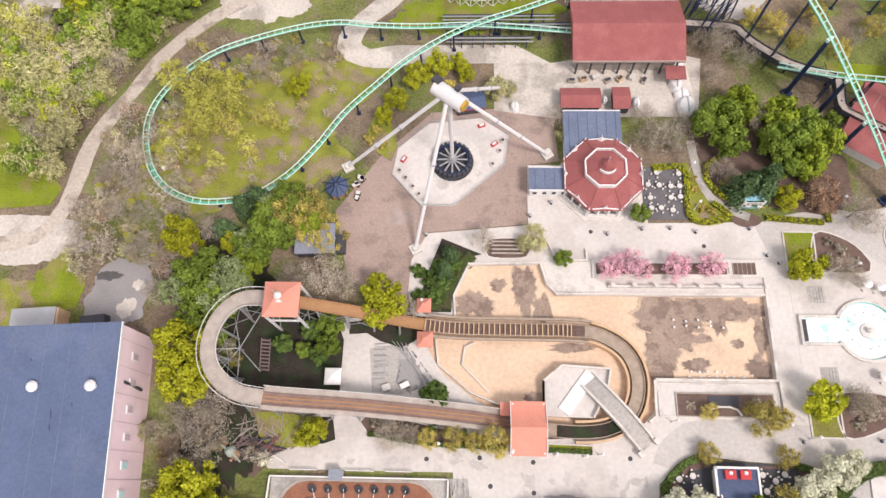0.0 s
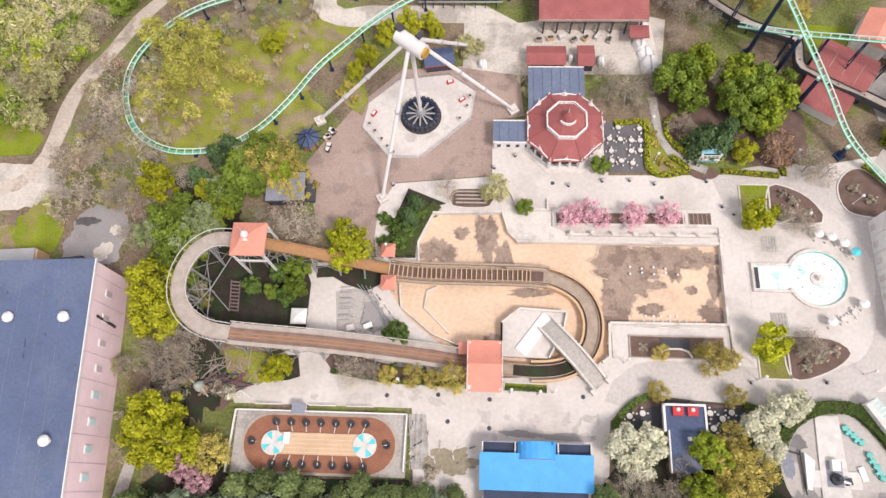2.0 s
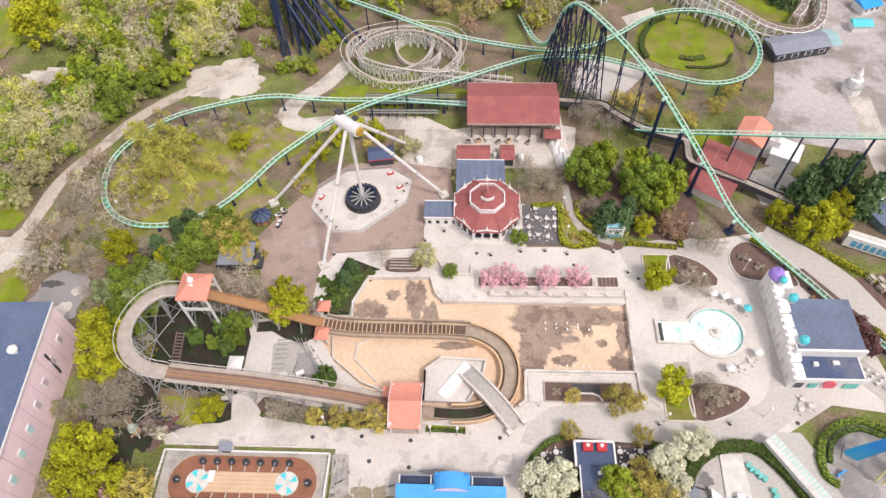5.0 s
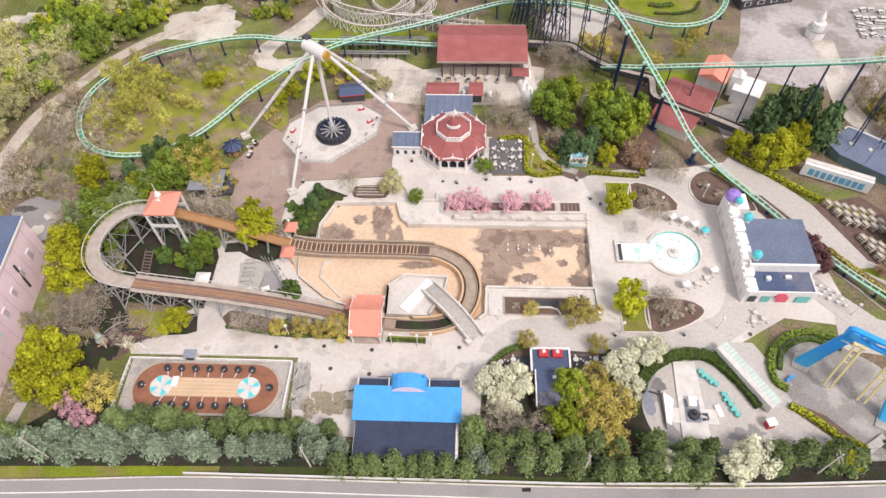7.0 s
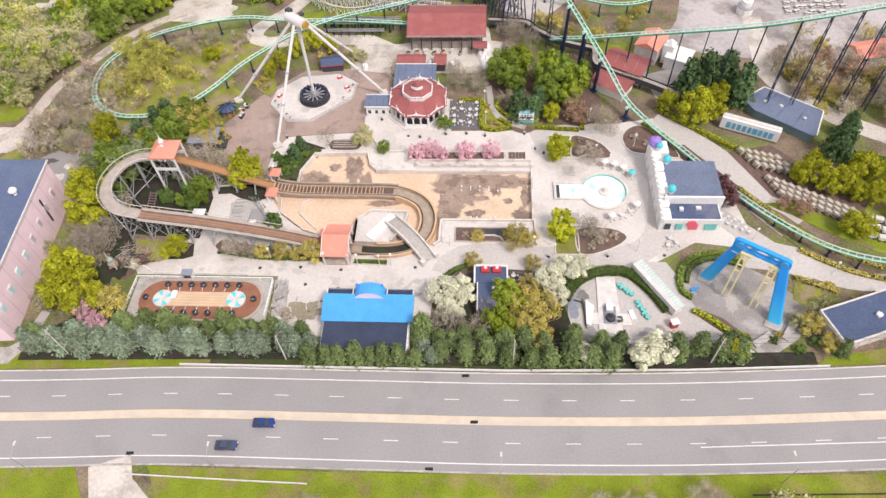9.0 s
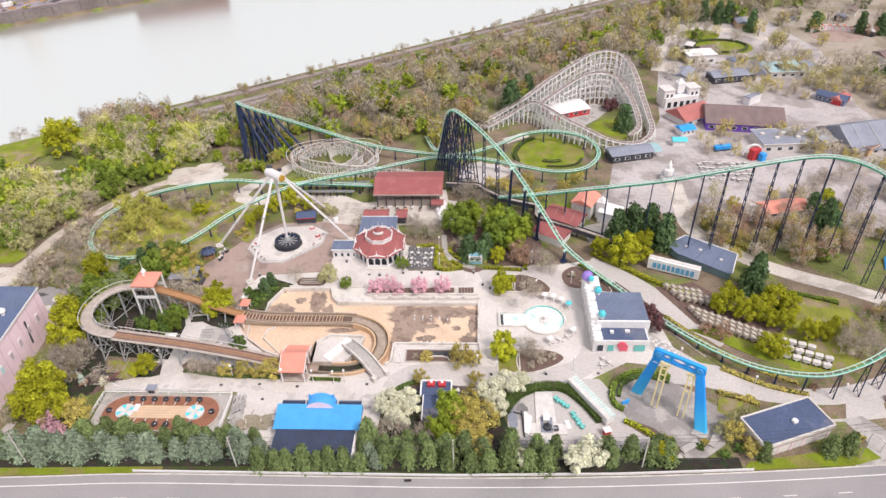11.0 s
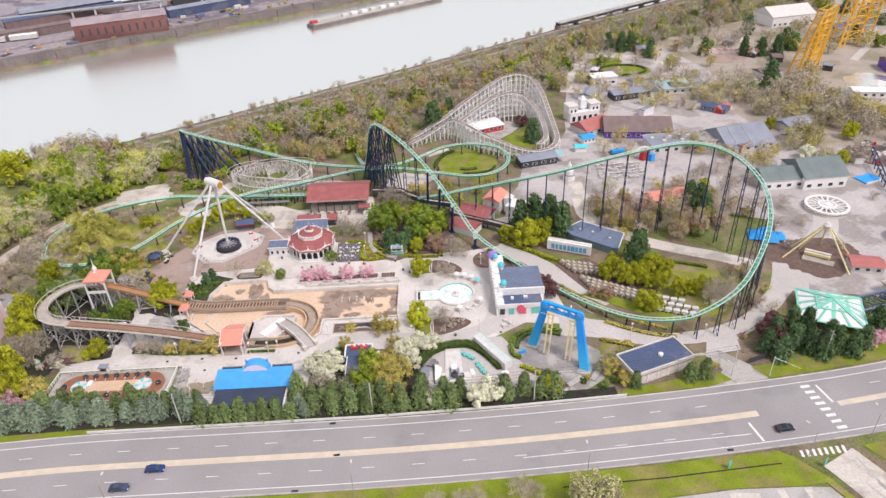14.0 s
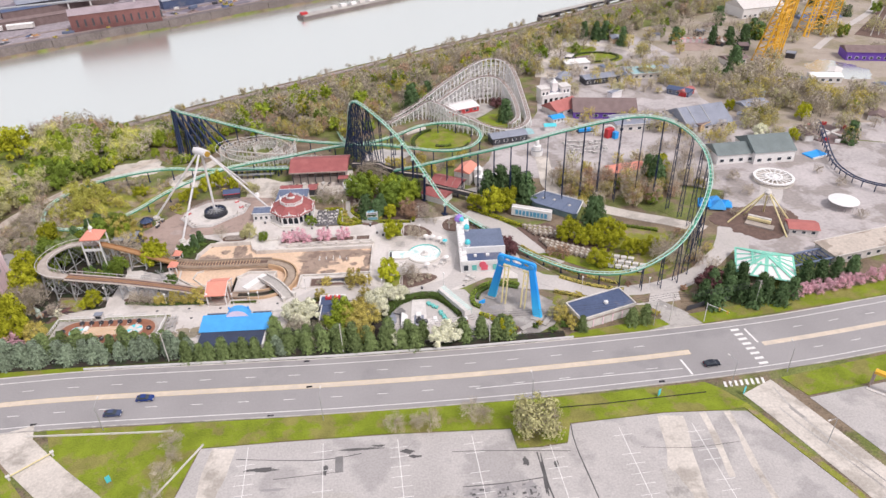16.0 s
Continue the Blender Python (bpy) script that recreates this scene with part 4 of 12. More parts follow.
# ---------------------------------------------------------------- log flume
FLUME = [(14, 10.3, 0.5), (6, 11.6, 1.1), (-5, 12.6, 3.2), (-20, 13.6, 5.6), (-38, 14.4, 8.0), (-44.2, 16.0, 8.2), (-48.0, 19.6, 8.3), (-49.2, 24.4, 8.4), (-47.6, 29.6, 8.6), (-43.8, 32.8, 8.8), (-38.5, 33.0, 9.0), (-33, 32.4, 8.6), (-22, 31.4, 5.4), (-11, 30.2, 1.8), (-3, 29.6, 0.5), (8, 29.5, 0.3), (20, 29.4, 0.3), (25.5, 28.6, 0.3), (30.4, 25.4, 0.3), (32.4, 20.4, 0.3), (31.4, 14.8, 0.3), (27.6, 11.2, 0.3), (22, 10.0, 0.3), (14, 10.3, 0.5)]
fl = smooth_path(FLUME, 1.0)


def cut(path, lo, hi):
    return [p for p in path[int(lo * (len(path) - 1)):int(hi * (len(path) - 1)) + 1]]


flume = thing("log_flume", -10, 20, 0, "timber log flume with a lift, high curve and chute", "log flume")
flume.matrix_world = Matrix()


def trough(lo, hi, material, half, wall, label, name="trough"):
    p = cut(fl, lo, hi)
    outer = [(-half, 0), (half, 0), (half, wall), (half - 0.15, wall), (half - 0.15, 0.15), (-half + 0.15, 0.15), (-half + 0.15, wall), (-half, wall)]
    return part(name, Shape().sweep(p, outer), material, flume, label)


def where(x, y):
    return min(range(len(fl)), key=lambda i: (fl[i].x - x) ** 2 + (fl[i].y - y) ** 2) / (len(fl) - 1)


s_top, s_tower, s_foot = where(-38, 14.4), where(-35, 32.8), where(-9, 30)
trough(0.0, s_top, LIFT_WOOD, 1.15, 0.5, "red-brown lift trough", "lift")
trough(s_top, s_tower, GREY_WOOD, 1.5, 0.35, "grey-tan high curved trough")
trough(s_tower, s_foot, RUST_WOOD, 1.15, 0.6, "rust-orange wet chute", "chute")
trough(s_foot, 1.0, WOOD, 1.25, 0.5, "brown splash channel", "channel")
part("channel_bed", Shape().sweep(cut(fl, s_foot, where(23, 29)), [(-1.05, 0.16), (1.05, 0.16), (1.05, 0.2), (-1.05, 0.2)]), MULCH, flume, "dark channel bed, wet-stained and with shade in its colour")
# This end of the channel lies in shadow, painted as a near-black bed.
part("channel_bed", Shape().sweep(cut(fl, where(29, 12.4), 0.985), [(-1.05, 0.16), (1.05, 0.16), (1.05, 0.2), (-1.05, 0.2)]), SHADED_SOIL, flume, "dark channel bed, wet-stained and with shade in its colour")
for off, m in ((-0.35, CHARCOAL), (0.35, CHARCOAL)):
    part("chain_guide", Shape().sweep(cut(fl, 0.02, s_top), [(off - 0.12, 0.16), (off + 0.12, 0.16), (off + 0.12, 0.3), (off - 0.12, 0.3)]), RUST_WOOD, flume)
for lo, hi, side in ((0.02, s_top, 1.75), (s_top, s_tower, -1.9), (s_top, s_tower, 1.75)):
    p = cut(fl, lo, hi)
    if side == 1.75 and lo < s_top:
        part("walkway", Shape().sweep(p, [(1.2, 0.1), (2.2, 0.1), (2.2, 0.2), (1.2, 0.2)]), GREY_WOOD, flume, "grey timber maintenance walkway")
        side = -1.75
        part("walkway", Shape().sweep(p, [(-2.0, 0.1), (-1.2, 0.1), (-1.2, 0.2), (-2.0, 0.2)]), GREY_WOOD, flume, "grey timber maintenance walkway")
        side = 2.2
    rail = Shape().sweep(p, [(side - 0.06, 1.1), (side + 0.06, 1.1), (side + 0.06, 1.22), (side - 0.06, 1.22)])
    for q, a in zip(p[::2], p[1::2]):
        d = (a - q).normalized()
        n = d.cross(Vector((0, 0, 1))).normalized() * side
        rail.rod(q + n, q + n + Vector((0, 0, 1.15)), 0.06, n=4)
    part("handrail", rail, OFFWHITE, flume)


def bent(i, steel, wide=2.2):
    """Two splayed legs with cross braces under the trough."""
    p = fl[i]
    d = (fl[min(i + 1, len(fl) - 1)] - fl[i - 1]).normalized()
    n = d.cross(Vector((0, 0, 1))).normalized()
    s = Shape()
    feet = []
    for k in (-1, 1):
        top_, foot = p + n * k * 1.0, p + n * k * wide
        foot.z = -0.05
        feet.append((top_, foot))
        s.rod(top_, foot, 0.2, 0.24, 6)
    s.rod(p + n * 1.4 - Vector((0, 0, 0.15)), p - n * 1.4 - Vector((0, 0, 0.15)), 0.14, n=4)
    if p.z > 3:
        for a, b in ((0.35, 0.75), (0.7, 1.0)):
            s.rod(feet[0][0].lerp(feet[0][1], a), feet[1][0].lerp(feet[1][1], b), 0.11, n=4)
            s.rod(feet[1][0].lerp(feet[1][1], a), feet[0][0].lerp(feet[0][1], b), 0.11, n=4)
    part("trestle", s, steel, flume)
    return feet


last = None
for i in range(6, len(fl) - 2):
    if fl[i].z > 1.3 and i % 5 == 0:
        feet = bent(i, GREY_STEEL)
        if last and fl[i].z > 4:
            s = Shape()
            for a, b in zip(last, feet):
                s.rod(a[0].lerp(a[1], 0.1), b[0].lerp(b[1], 0.7), 0.07, n=4)
                s.rod(a[0].lerp(a[1], 0.7), b[0].lerp(b[1], 0.1), 0.07, n=4)
            part("brace", s, GREY_STEEL, flume)
        last = feet if fl[i].z > 3 else None
# rungs of the open channel frame
for i in range(int(s_foot * len(fl)), int(where(22, 29.2) * len(fl))):
    q = fl[i]
    d = (fl[i + 1] - fl[i - 1]).normalized()
    n = d.cross(Vector((0, 0, 1))).normalized()
    part("cross_tie", Shape().beam(q - n * 1.35 + Vector((0, 0, 0.55)), q + n * 1.35 + Vector((0, 0, 0.55)), 0.2, 0.16), TAN_DECK, flume)
for side in (-2.1, 2.1):
    p = cut(fl, s_foot, where(24, 29))
    part("edge_beam", Shape().sweep(p, [(side - 0.2, 0.0), (side + 0.2, 0.0), (side + 0.2, 0.75), (side - 0.2, 0.75)]), WOOD, flume)
for side in (-1.9, 1.9):
    p = cut(fl, where(24, 29), where(20, 10))
    part("channel_wall", Shape().sweep(p, [(side - 0.22, -1.2), (side + 0.22, -1.2), (side + 0.22, 0.65), (side - 0.22, 0.65)]), TAN_DECK, flume)

# pavilion over the top of the chute
tower = thing("flume_tower", -34.9, 31.8, 0, "pavilion with salmon flared roof on tall white posts", "pavilion")


def flared_roof(w, d, z, rise, lip=0.35):
    """A hipped roof that curves up to its ridge."""
    s = Shape()
    rows = [(1.0, 0.0), (0.72, 0.28), (0.45, 0.62), (0.22, 1.0)]
    for k in range(len(rows) - 1):
        (a, h), (b, g2) = rows[k], rows[k + 1]
        v = []
        for q, hh in ((a, h), (b, g2)):
            for sx, sy in ((-1, -1), (1, -1), (1, 1), (-1, 1)):
                v.append((sx * w / 2 * q, sy * d / 2 * (q if q > 0.3 else q * 0.35), z + rise * hh))
        s.add(v, [(0, 1, 5, 4), (1, 2, 6, 5), (2, 3, 7, 6), (3, 0, 4, 7)] + ([(4, 5, 6, 7)] if k == len(rows) - 2 else []) + ([(3, 2, 1, 0)] if k == 0 else []))
    s.add([(x * w / 2, y * d / 2, z - e) for e in (lip, 0) for x, y in ((-1, -1), (1, -1), (1, 1), (-1, 1))], [(0, 1, 5, 4), (1, 2, 6, 5), (2, 3, 7, 6), (3, 0, 4, 7), (3, 2, 1, 0)])
    return s


part("roof", flared_roof(6.7, 6.7, 13.2, 2.2), SALMON, tower, "salmon flared roof")
part("finial", Shape().lathe(0, 0, [(0.5, 15.2), (0.6, 15.6), (0.75, 16.0), (0.5, 16.5), (0.2, 17.0), (0.09, 17.4), (0.03, 19.8)], 10), WHITE, tower, "white lantern finial")
part("roof_emblem", Shape().sweep([Vector((0.9 * math.cos(radians(a)), 0.9 * math.sin(radians(a)), 15.3 - 0.012 * abs(a - 270))) for a in range(190, 351, 16)], [(-0.25, 0), (0.25, 0), (0.25, 0.08), (-0.25, 0.08)]), WHITE, tower, "white crescent on the roof")
for x in (-3, 3):
    for y in (-3, 3):
        part("post", Shape().box(x, y, 0, 0.4, 0.4, 13.2), WHITE, tower)
for y in (-3.1, 3.1):
    s = Shape().box(0, y, 8.6, 6.4, 0.15, 1.0)
    part("railing", s, WHITE, tower)
    for x in (-1.6, 1.6):
        part("arch_bracket", Shape().beam((x - 1.2, y, 12.0), (x, y, 13.1), 0.12, 0.25).beam((x + 1.2, y, 12.0), (x, y, 13.1), 0.12, 0.25), WHITE, tower)
for x in (-3, 3):
    part("tower_brace", Shape().rod((x, -3, 0.5), (x, 3, 8), 0.1, n=4).rod((x, 3, 0.5), (x, -3, 8), 0.1, n=4), GREY_STEEL, tower)

# station at the loading end
station = thing("flume_station", 10.9, 10.2, 0, "open boarding shelter with a salmon gabled roof and white posts", "shelter")
prof = [(-4.9 + 9.8 * k / 12, 4.2 + 2.2 * (1 - abs(k / 6 - 1)) ** 1.6) for k in range(13)]
rim2 = prof + [(y, z - 0.22) for y, z in prof[::-1]]
roof = Shape().add([(x, y, z) for x in (-3.3, 3.3) for y, z in rim2], [(i, i + 1, 26 + i + 1, 26 + i) for i in range(25)] + [(25, 0, 26, 51)] + [(k, 25 - k, 24 - k, k + 1) for k in range(12)] + [(26 + k + 1, 26 + 24 - k, 26 + 25 - k, 26 + k) for k in range(12)])
part("roof", roof, SALMON, station, "faded salmon roof")
for x in (-2.9, 2.9):
    for y in (-4.4, -1.5, 1.5, 4.4):
        part("post", Shape().box(x, y, -0.9 if y > -3 else 0, 0.28, 0.28, 5.2 if y > -3 else 4.3), WHITE, station)
    part("gable_trim", Shape().beam((x * 1.14, -4.9, 4.05), (x * 1.14, 0, 6.2), 0.12, 0.3).beam((x * 1.14, 4.9, 4.05), (x * 1.14, 0, 6.2), 0.12, 0.3), WHITE, station)
part("platform", Shape().box(0, -2.6, -0.9, 6.4, 3.6, 1.3), GREY_WOOD, station)
part("side_wing", Shape().box(-4.2, 3.6, -0.9, 1.8, 2.4, 3.4), SALMON, station, "small salmon side roof")


def little_pavilion(x, y, z, size):
    t = thing("small_pavilion", x, y, z, "small salmon-roofed white pavilion beside the flume channel", "pavilion", "small flume pavilions")
    part("roof", flared_roof(size, size, 3.0, 1.4, 0.15), SALMON, t)
    for a in (-1, 1):
        for b in (-1, 1):
            part("post", Shape().box(a * size * 0.38, b * size * 0.38, 0, 0.25, 0.25, 3.0), WHITE, t)
    part("arch", Shape().box(0, -size * 0.38, 2.4, size * 0.76, 0.12, 0.5), WHITE, t)


little_pavilion(-9.2, 33.6, 0, 2.9)
little_pavilion(-8.8, 26.8, -0.2, 3.1)

# raised pale deck and footbridge over the channel
deck = thing("pool_deck", 20, 18, 0, "pale raised octagonal deck with white parapet in the pool", "deck")
deck.matrix_world = Matrix()
DECK = [(14.2, 12.8), (23.5, 12.6), (26.4, 18.0), (27.2, 21.9), (17.8, 22.4), (14.2, 19.4)]
part("deck_slab", Shape().prism(DECK, -0.9, 0.5), CONCRETE, deck)
s = Shape()
for a, b in (*zip(DECK[2:], DECK[3:] + DECK[:1]), (DECK[5], DECK[0]), (DECK[1], DECK[2])):
    s.beam((*a, 0.95), (*b, 0.95), 0.35, 0.9)
part("parapet", s, WHITE_CONCRETE, deck)
part("stair", Shape().box(20.7, 17.3, 0.5, 9.2, 2.5, 0.35, 53), WHITE, deck, "white ramp across the deck")
bridge = thing("footbridge", 28, 13.5, 0, "pale arched footbridge with solid white parapets over the channel", "bridge")
bridge.matrix_world = Matrix()
bp = smooth_path([(23.0, 19.4, 0.9), (25.6, 16.4, 1.7), (28.6, 13.0, 2.0), (31.2, 10.0, 1.5), (33.4, 7.6, 0.2)], 0.6)
part("bridge_deck", Shape().sweep(bp, [(-1.5, -0.35), (1.5, -0.35), (1.5, 0), (-1.5, 0)]), GREY_CONCRETE, bridge)
for side in (-1.65, 1.65):
    part("bridge_parapet", Shape().sweep(bp, [(side - 0.2, -0.4), (side + 0.2, -0.4), (side + 0.2, 0.85), (side - 0.2, 0.85)]), WHITE_CONCRETE, bridge)
for x, y in ((34.9, 8.6), (31.9, 6.2)):
    part("pier", Shape().box(x, y, 0, 0.9, 0.9, 1.5, 40).box(x, y, 1.5, 1.15, 1.15, 0.18, 40), WHITE_CONCRETE, bridge)

# walls round the drained pool
def low_wall(points, z, h, w, material=WHITE_CONCRETE, name="pool_wall", label="white rendered pool wall with coping"):
    s = Shape()
    for a, b in zip(points, points[1:]):
        s.beam((*a, z + h / 2), (*b, z + h / 2), w, h)
        s.box(b[0], b[1], z, w * 1.1, w * 1.1, h + 0.05)
    return fixed(name, s, material, label, "wall")


low_wall([(-3.0, 31.8), (-3.3, 36.4), (-0.3, 43.2), (14.3, 43.6), (15.6, 39.0), (17.5, 37.0), (27.8, 37.1)], -0.9, 1.5, 0.4)
low_wall([(27.8, 38.6), (59.4, 38.8)], -0.4, 1.3, 0.45)
low_wall([(27.8, 37.2), (59.2, 37.3), (59.2, 44.5)], -0.9, 1.25, 0.4)
low_wall([(59.1, 37.0), (58.9, 20.2), (36.0, 20.1), (35.4, 16)], -0.9, 1.45, 0.45)
low_wall([(35.6, 20.0), (35.4, 13.2), (34.2, 12.2)], 0, 0.7, 0.45)
low_wall([(59.2, 20.2), (59.4, 12.6)], 0, 0.8, 0.45)
low_wall([(-6.8, 27.4), (-6.2, 22.4), (0.4, 17.0), (6.4, 14.6)], -0.9, 1.0, 0.3)
low_wall([(1.0, 27.0), (-1.0, 26.0), (-1.5, 22.5), (3.6, 17.4)], -0.9, 0.6, 0.3)
for k in range(8):
    fixed("wall_urn", Shape().lathe(28.6 + k * 4.35, 38.7, [(0.2, 0.9), (0.45, 1.2), (0.5, 1.5), (0.35, 1.55)], 10), WHITE_CONCRETE, "pale stone urn on the pool wall", "urn")

for k in range(9):
    nz = thing("pool_nozzle", 40.5 + (k % 5) * 2.4, 30.6 + (k // 5) * 1.2 + 0.3 * (k % 2), -0.9, "small white nozzle fitting on the pool floor", "nozzle", "pool nozzles")
    part("pipe", Shape().rod((0, 0, 0), (0, 0, 0.5), 0.12, n=6), WHITE, nz)
    part("head", Shape().lathe(0, 0, [(0.25, 0.5), (0.2, 0.7)], 8), WHITE, nz)
for k in range(12):
    nz = thing("pool_lamp", 43 + (k % 7) * 1.6 + random.uniform(-0.5, 0.5), 20.9 + (k // 7) * 1.0, -0.9, "small white lamp on the pool floor", "lamp", "pool lamps")
    part("lamp_body", Shape().lathe(0, 0, [(0.3, 0), (0.22, 0.35), (0.05, 0.42)], 8), WHITE, nz)

# fountain court
sheet("fountain_court", [*oval(76.5, 30.2, 12.4, 11.6, 36, -78, 78), (72, 41.5), (64, 41.5), (64, 19), (72, 19)], 0.02, 0.2, CONCRETE, "pale rounded fountain court", "pavement")
fountain = thing("fountain", 77.6, 30.2, 0, "empty round fountain basin with white floor and turquoise rim", "fountain")
part("basin_floor", Shape().lathe(0, 0, [(6.0, 0.03), (5.9, 0.07)], 40), BASIN_WHITE, fountain)
rim = [(6.0 * math.cos(radians(a)), 6.0 * math.sin(radians(a)), 0) for a in range(-158, 160, 6)]
part("rim", Shape().sweep([Vector(p) for p in rim], [(-0.3, 0), (0.3, 0), (0.3, 0.6), (-0.3, 0.6)]), WHITE_CONCRETE, fountain)
part("rim_tiles", Shape().sweep([Vector(p) * 0.945 for p in rim], [(-0.05, 0), (0.05, 0), (0.05, 0.5), (-0.05, 0.5)]), TURQUOISE, fountain, "turquoise tile band")
part("channel_floor", Shape().box(-8.6, 0, 0.03, 8.0, 5.2, 0.06), BASIN_WHITE, fountain)
for y in (-2.8, 2.8):
    part("channel_side", Shape().box(-9.0, y, 0, 7.4, 0.45, 0.55), WHITE_CONCRETE, fountain)
part("channel_end", Shape().box(-12.8, 0, 0, 0.45, 6.0, 0.7), WHITE_CONCRETE, fountain)
part("drain_slot", Shape().box(-11.9, 0, 0.09, 0.8, 4.4, 0.03), CHARCOAL, fountain, "dark drain slot")
for r_ in (2.2, 4.6):
    part("floor_ring", Shape().sweep([Vector((r_ * math.cos(math.tau * k / 36), r_ * math.sin(math.tau * k / 36), 0.075)) for k in range(36)], [(-0.14, 0), (0.14, 0), (0.14, 0.03), (-0.14, 0.03)], closed=True), FADED_RING, fountain, "faded painted ring on the basin floor")
part("centre_jet", Shape().lathe(0, 0, [(1.5, 0.07), (1.4, 0.35), (0.5, 0.4), (0.4, 1.3), (0.1, 1.5)], 18), OFFWHITE, fountain)
for a in range(0, 360, 30):
    part("jet", Shape().rod((3.6 * math.cos(radians(a)), 3.6 * math.sin(radians(a)), 0.07), (3.6 * math.cos(radians(a)), 3.6 * math.sin(radians(a)), 0.5), 0.14, n=6), WHITE, fountain)
for y in (37.5, 21.3):
    for k in range(6):
        fixed("step", Shape().box(67.6 + k * 0.55, y, 0.02, 0.5, 3.4, 0.06 + 0.03 * k), GREY_CONCRETE, "grey concrete step", "step")
low_wall([(64.2, 41.6), (71.5, 41.9), (74, 43)], 0, 0.7, 0.35)
low_wall([(64.2, 18.6), (71.5, 18.4)], 0, 0.7, 0.35)


# ---------------------------------------------------------------- steel coaster
coaster = thing("steel_coaster", 0, 0, 0, "tall steel roller coaster with mint-green track on black columns", "roller coaster")


def track(points, name, roll_out=0.0):
    """Two rails, a spine and ties along a soft line. Returns the line."""
    p = smooth_path(points, 1.6)
    ring = [(math.cos(math.tau * k / 6), math.sin(math.tau * k / 6)) for k in range(6)]
    for side in (-0.62, 0.62):
        part("rail", Shape().sweep(p, [(side + 0.14 * a, 0.42 + 0.14 * b) for a, b in ring]), MINT, coaster)
    part("spine", Shape().sweep(p, [(0.34 * a, -0.22 + 0.34 * b) for a, b in ring]), GREEN_STEEL, coaster, "green spine tube")
    ties = Shape()
    for i in range(1, len(p) - 1):
        d = (p[i + 1] - p[i - 1]).normalized()
        n = d.cross(Vector((0, 0, 1))).normalized()
        up = n.cross(d)
        ties.beam(p[i] - n * 0.7 + up * 0.32, p[i] + n * 0.7 + up * 0.32, 0.16, 0.12)
        for k in (-0.6, 0.6):
            ties.rod(p[i] + n * k + up * 0.3, p[i] - up * 0.2, 0.07, n=3)
    tagged(part("tie", ties, MINT, coaster), "mint cross ties", kind="stuff")
    return p


def column(p, spread=0.0, n=None, z=None, r=0.24):
    """A column from the track to the ground; spread: an A-frame of two legs with braces."""
    foot_z = (land(p.x, p.y) if z is None else z) - 0.05
    if p.z - foot_z < 0.8:
        return
    s = Shape()
    if not spread:
        s.rod((p.x, p.y, foot_z), (p.x, p.y, p.z - 0.3), r, r * 0.9, 8)
        s.box(p.x, p.y, foot_z, 0.9, 0.9, 0.25)
    else:
        r = 0.14
        a, b = p + n * 0.4, p - n * 0.4
        fa, fb = p + n * spread, p - n * spread
        fa.z = fb.z = foot_z
        s.rod(fa, a, r, r, 6).rod(fb, b, r, r, 6)
        k = max(2, int((p.z - foot_z) / 3))
        for j in range(k):
            u, w = j / k, (j + 1) / k
            s.rod(fa.lerp(a, u), fb.lerp(b, w), r * 0.5, n=4)
            s.rod(fb.lerp(b, u), fa.lerp(a, w), r * 0.5, n=4)
    part("column", s, BLACK_STEEL, coaster)


def prop(line, every, tall=9.0, spread=1.6, skip=lambda p: False):
    run = 0.0
    for i in range(1, len(line) - 1):
        run += (line[i] - line[i - 1]).length
        if run > every:
            run = 0.0
            p = line[i]
            if skip(p):
                continue
            d = (line[i + 1] - line[i - 1])
            n = Vector((d.y, -d.x, 0)).normalized()
            column(p, spread if p.z - land(p.x, p.y) > tall else 0.0, n)


loop = track([(24, 97.8, 3.5), (10, 99.4, 3.2), (0.5, 100.0, 3.2), (-12.5, 99.0, 4), (-22.8, 98.8, 4.8), (-30, 99.4, 5), (-38.4, 98.4, 5), (-48.6, 95.8, 4.6), (-58.6, 92.4, 3.8), (-66, 87, 3), (-71, 80.4, 2.4), (-72.4, 73.2, 2), (-70.4, 65, 1.8), (-66, 59.4, 1.8), (-59.6, 56.4, 1.8), (-52.4, 56.2, 1.8), (-46.2, 57.6, 2), (-39.4, 62.2, 2.4), (-33.6, 68.6, 3), (-27.8, 76.4, 4), (-21.7, 82.2, 5), (-14.4, 88.8, 5.8), (-5.8, 94.7, 6), (1.7, 98.5, 6), (10.7, 101.8, 6), (20, 106, 5.6), (33, 113, 5), (43.6, 117, 4.6), (60, 116.6, 4.4), (75, 110.6, 4.5), (88, 105.4, 5), (98.6, 107.6, 5), (105, 116, 5), (105.6, 126, 5), (101, 134, 5), (90, 138.6, 4.8), (78, 136.6, 4.4), (67, 128.6, 3.8), (56, 122.4, 3.6), (43, 121.4, 3.6), (18, 126, 5), (-3, 133, 8), (-23, 139.4, 11.5), (-37, 143.6, 14.2), (-40.6, 145.8, 14.8), (-42.6, 149.5, 13.6), (-45.4, 156.5, 8), (-48.6, 164, -2), (-52, 173, -13)], "loop")
prop(loop, 8.5, 12.0, 1.0, lambda p: p.x < -44 and p.y > 144)
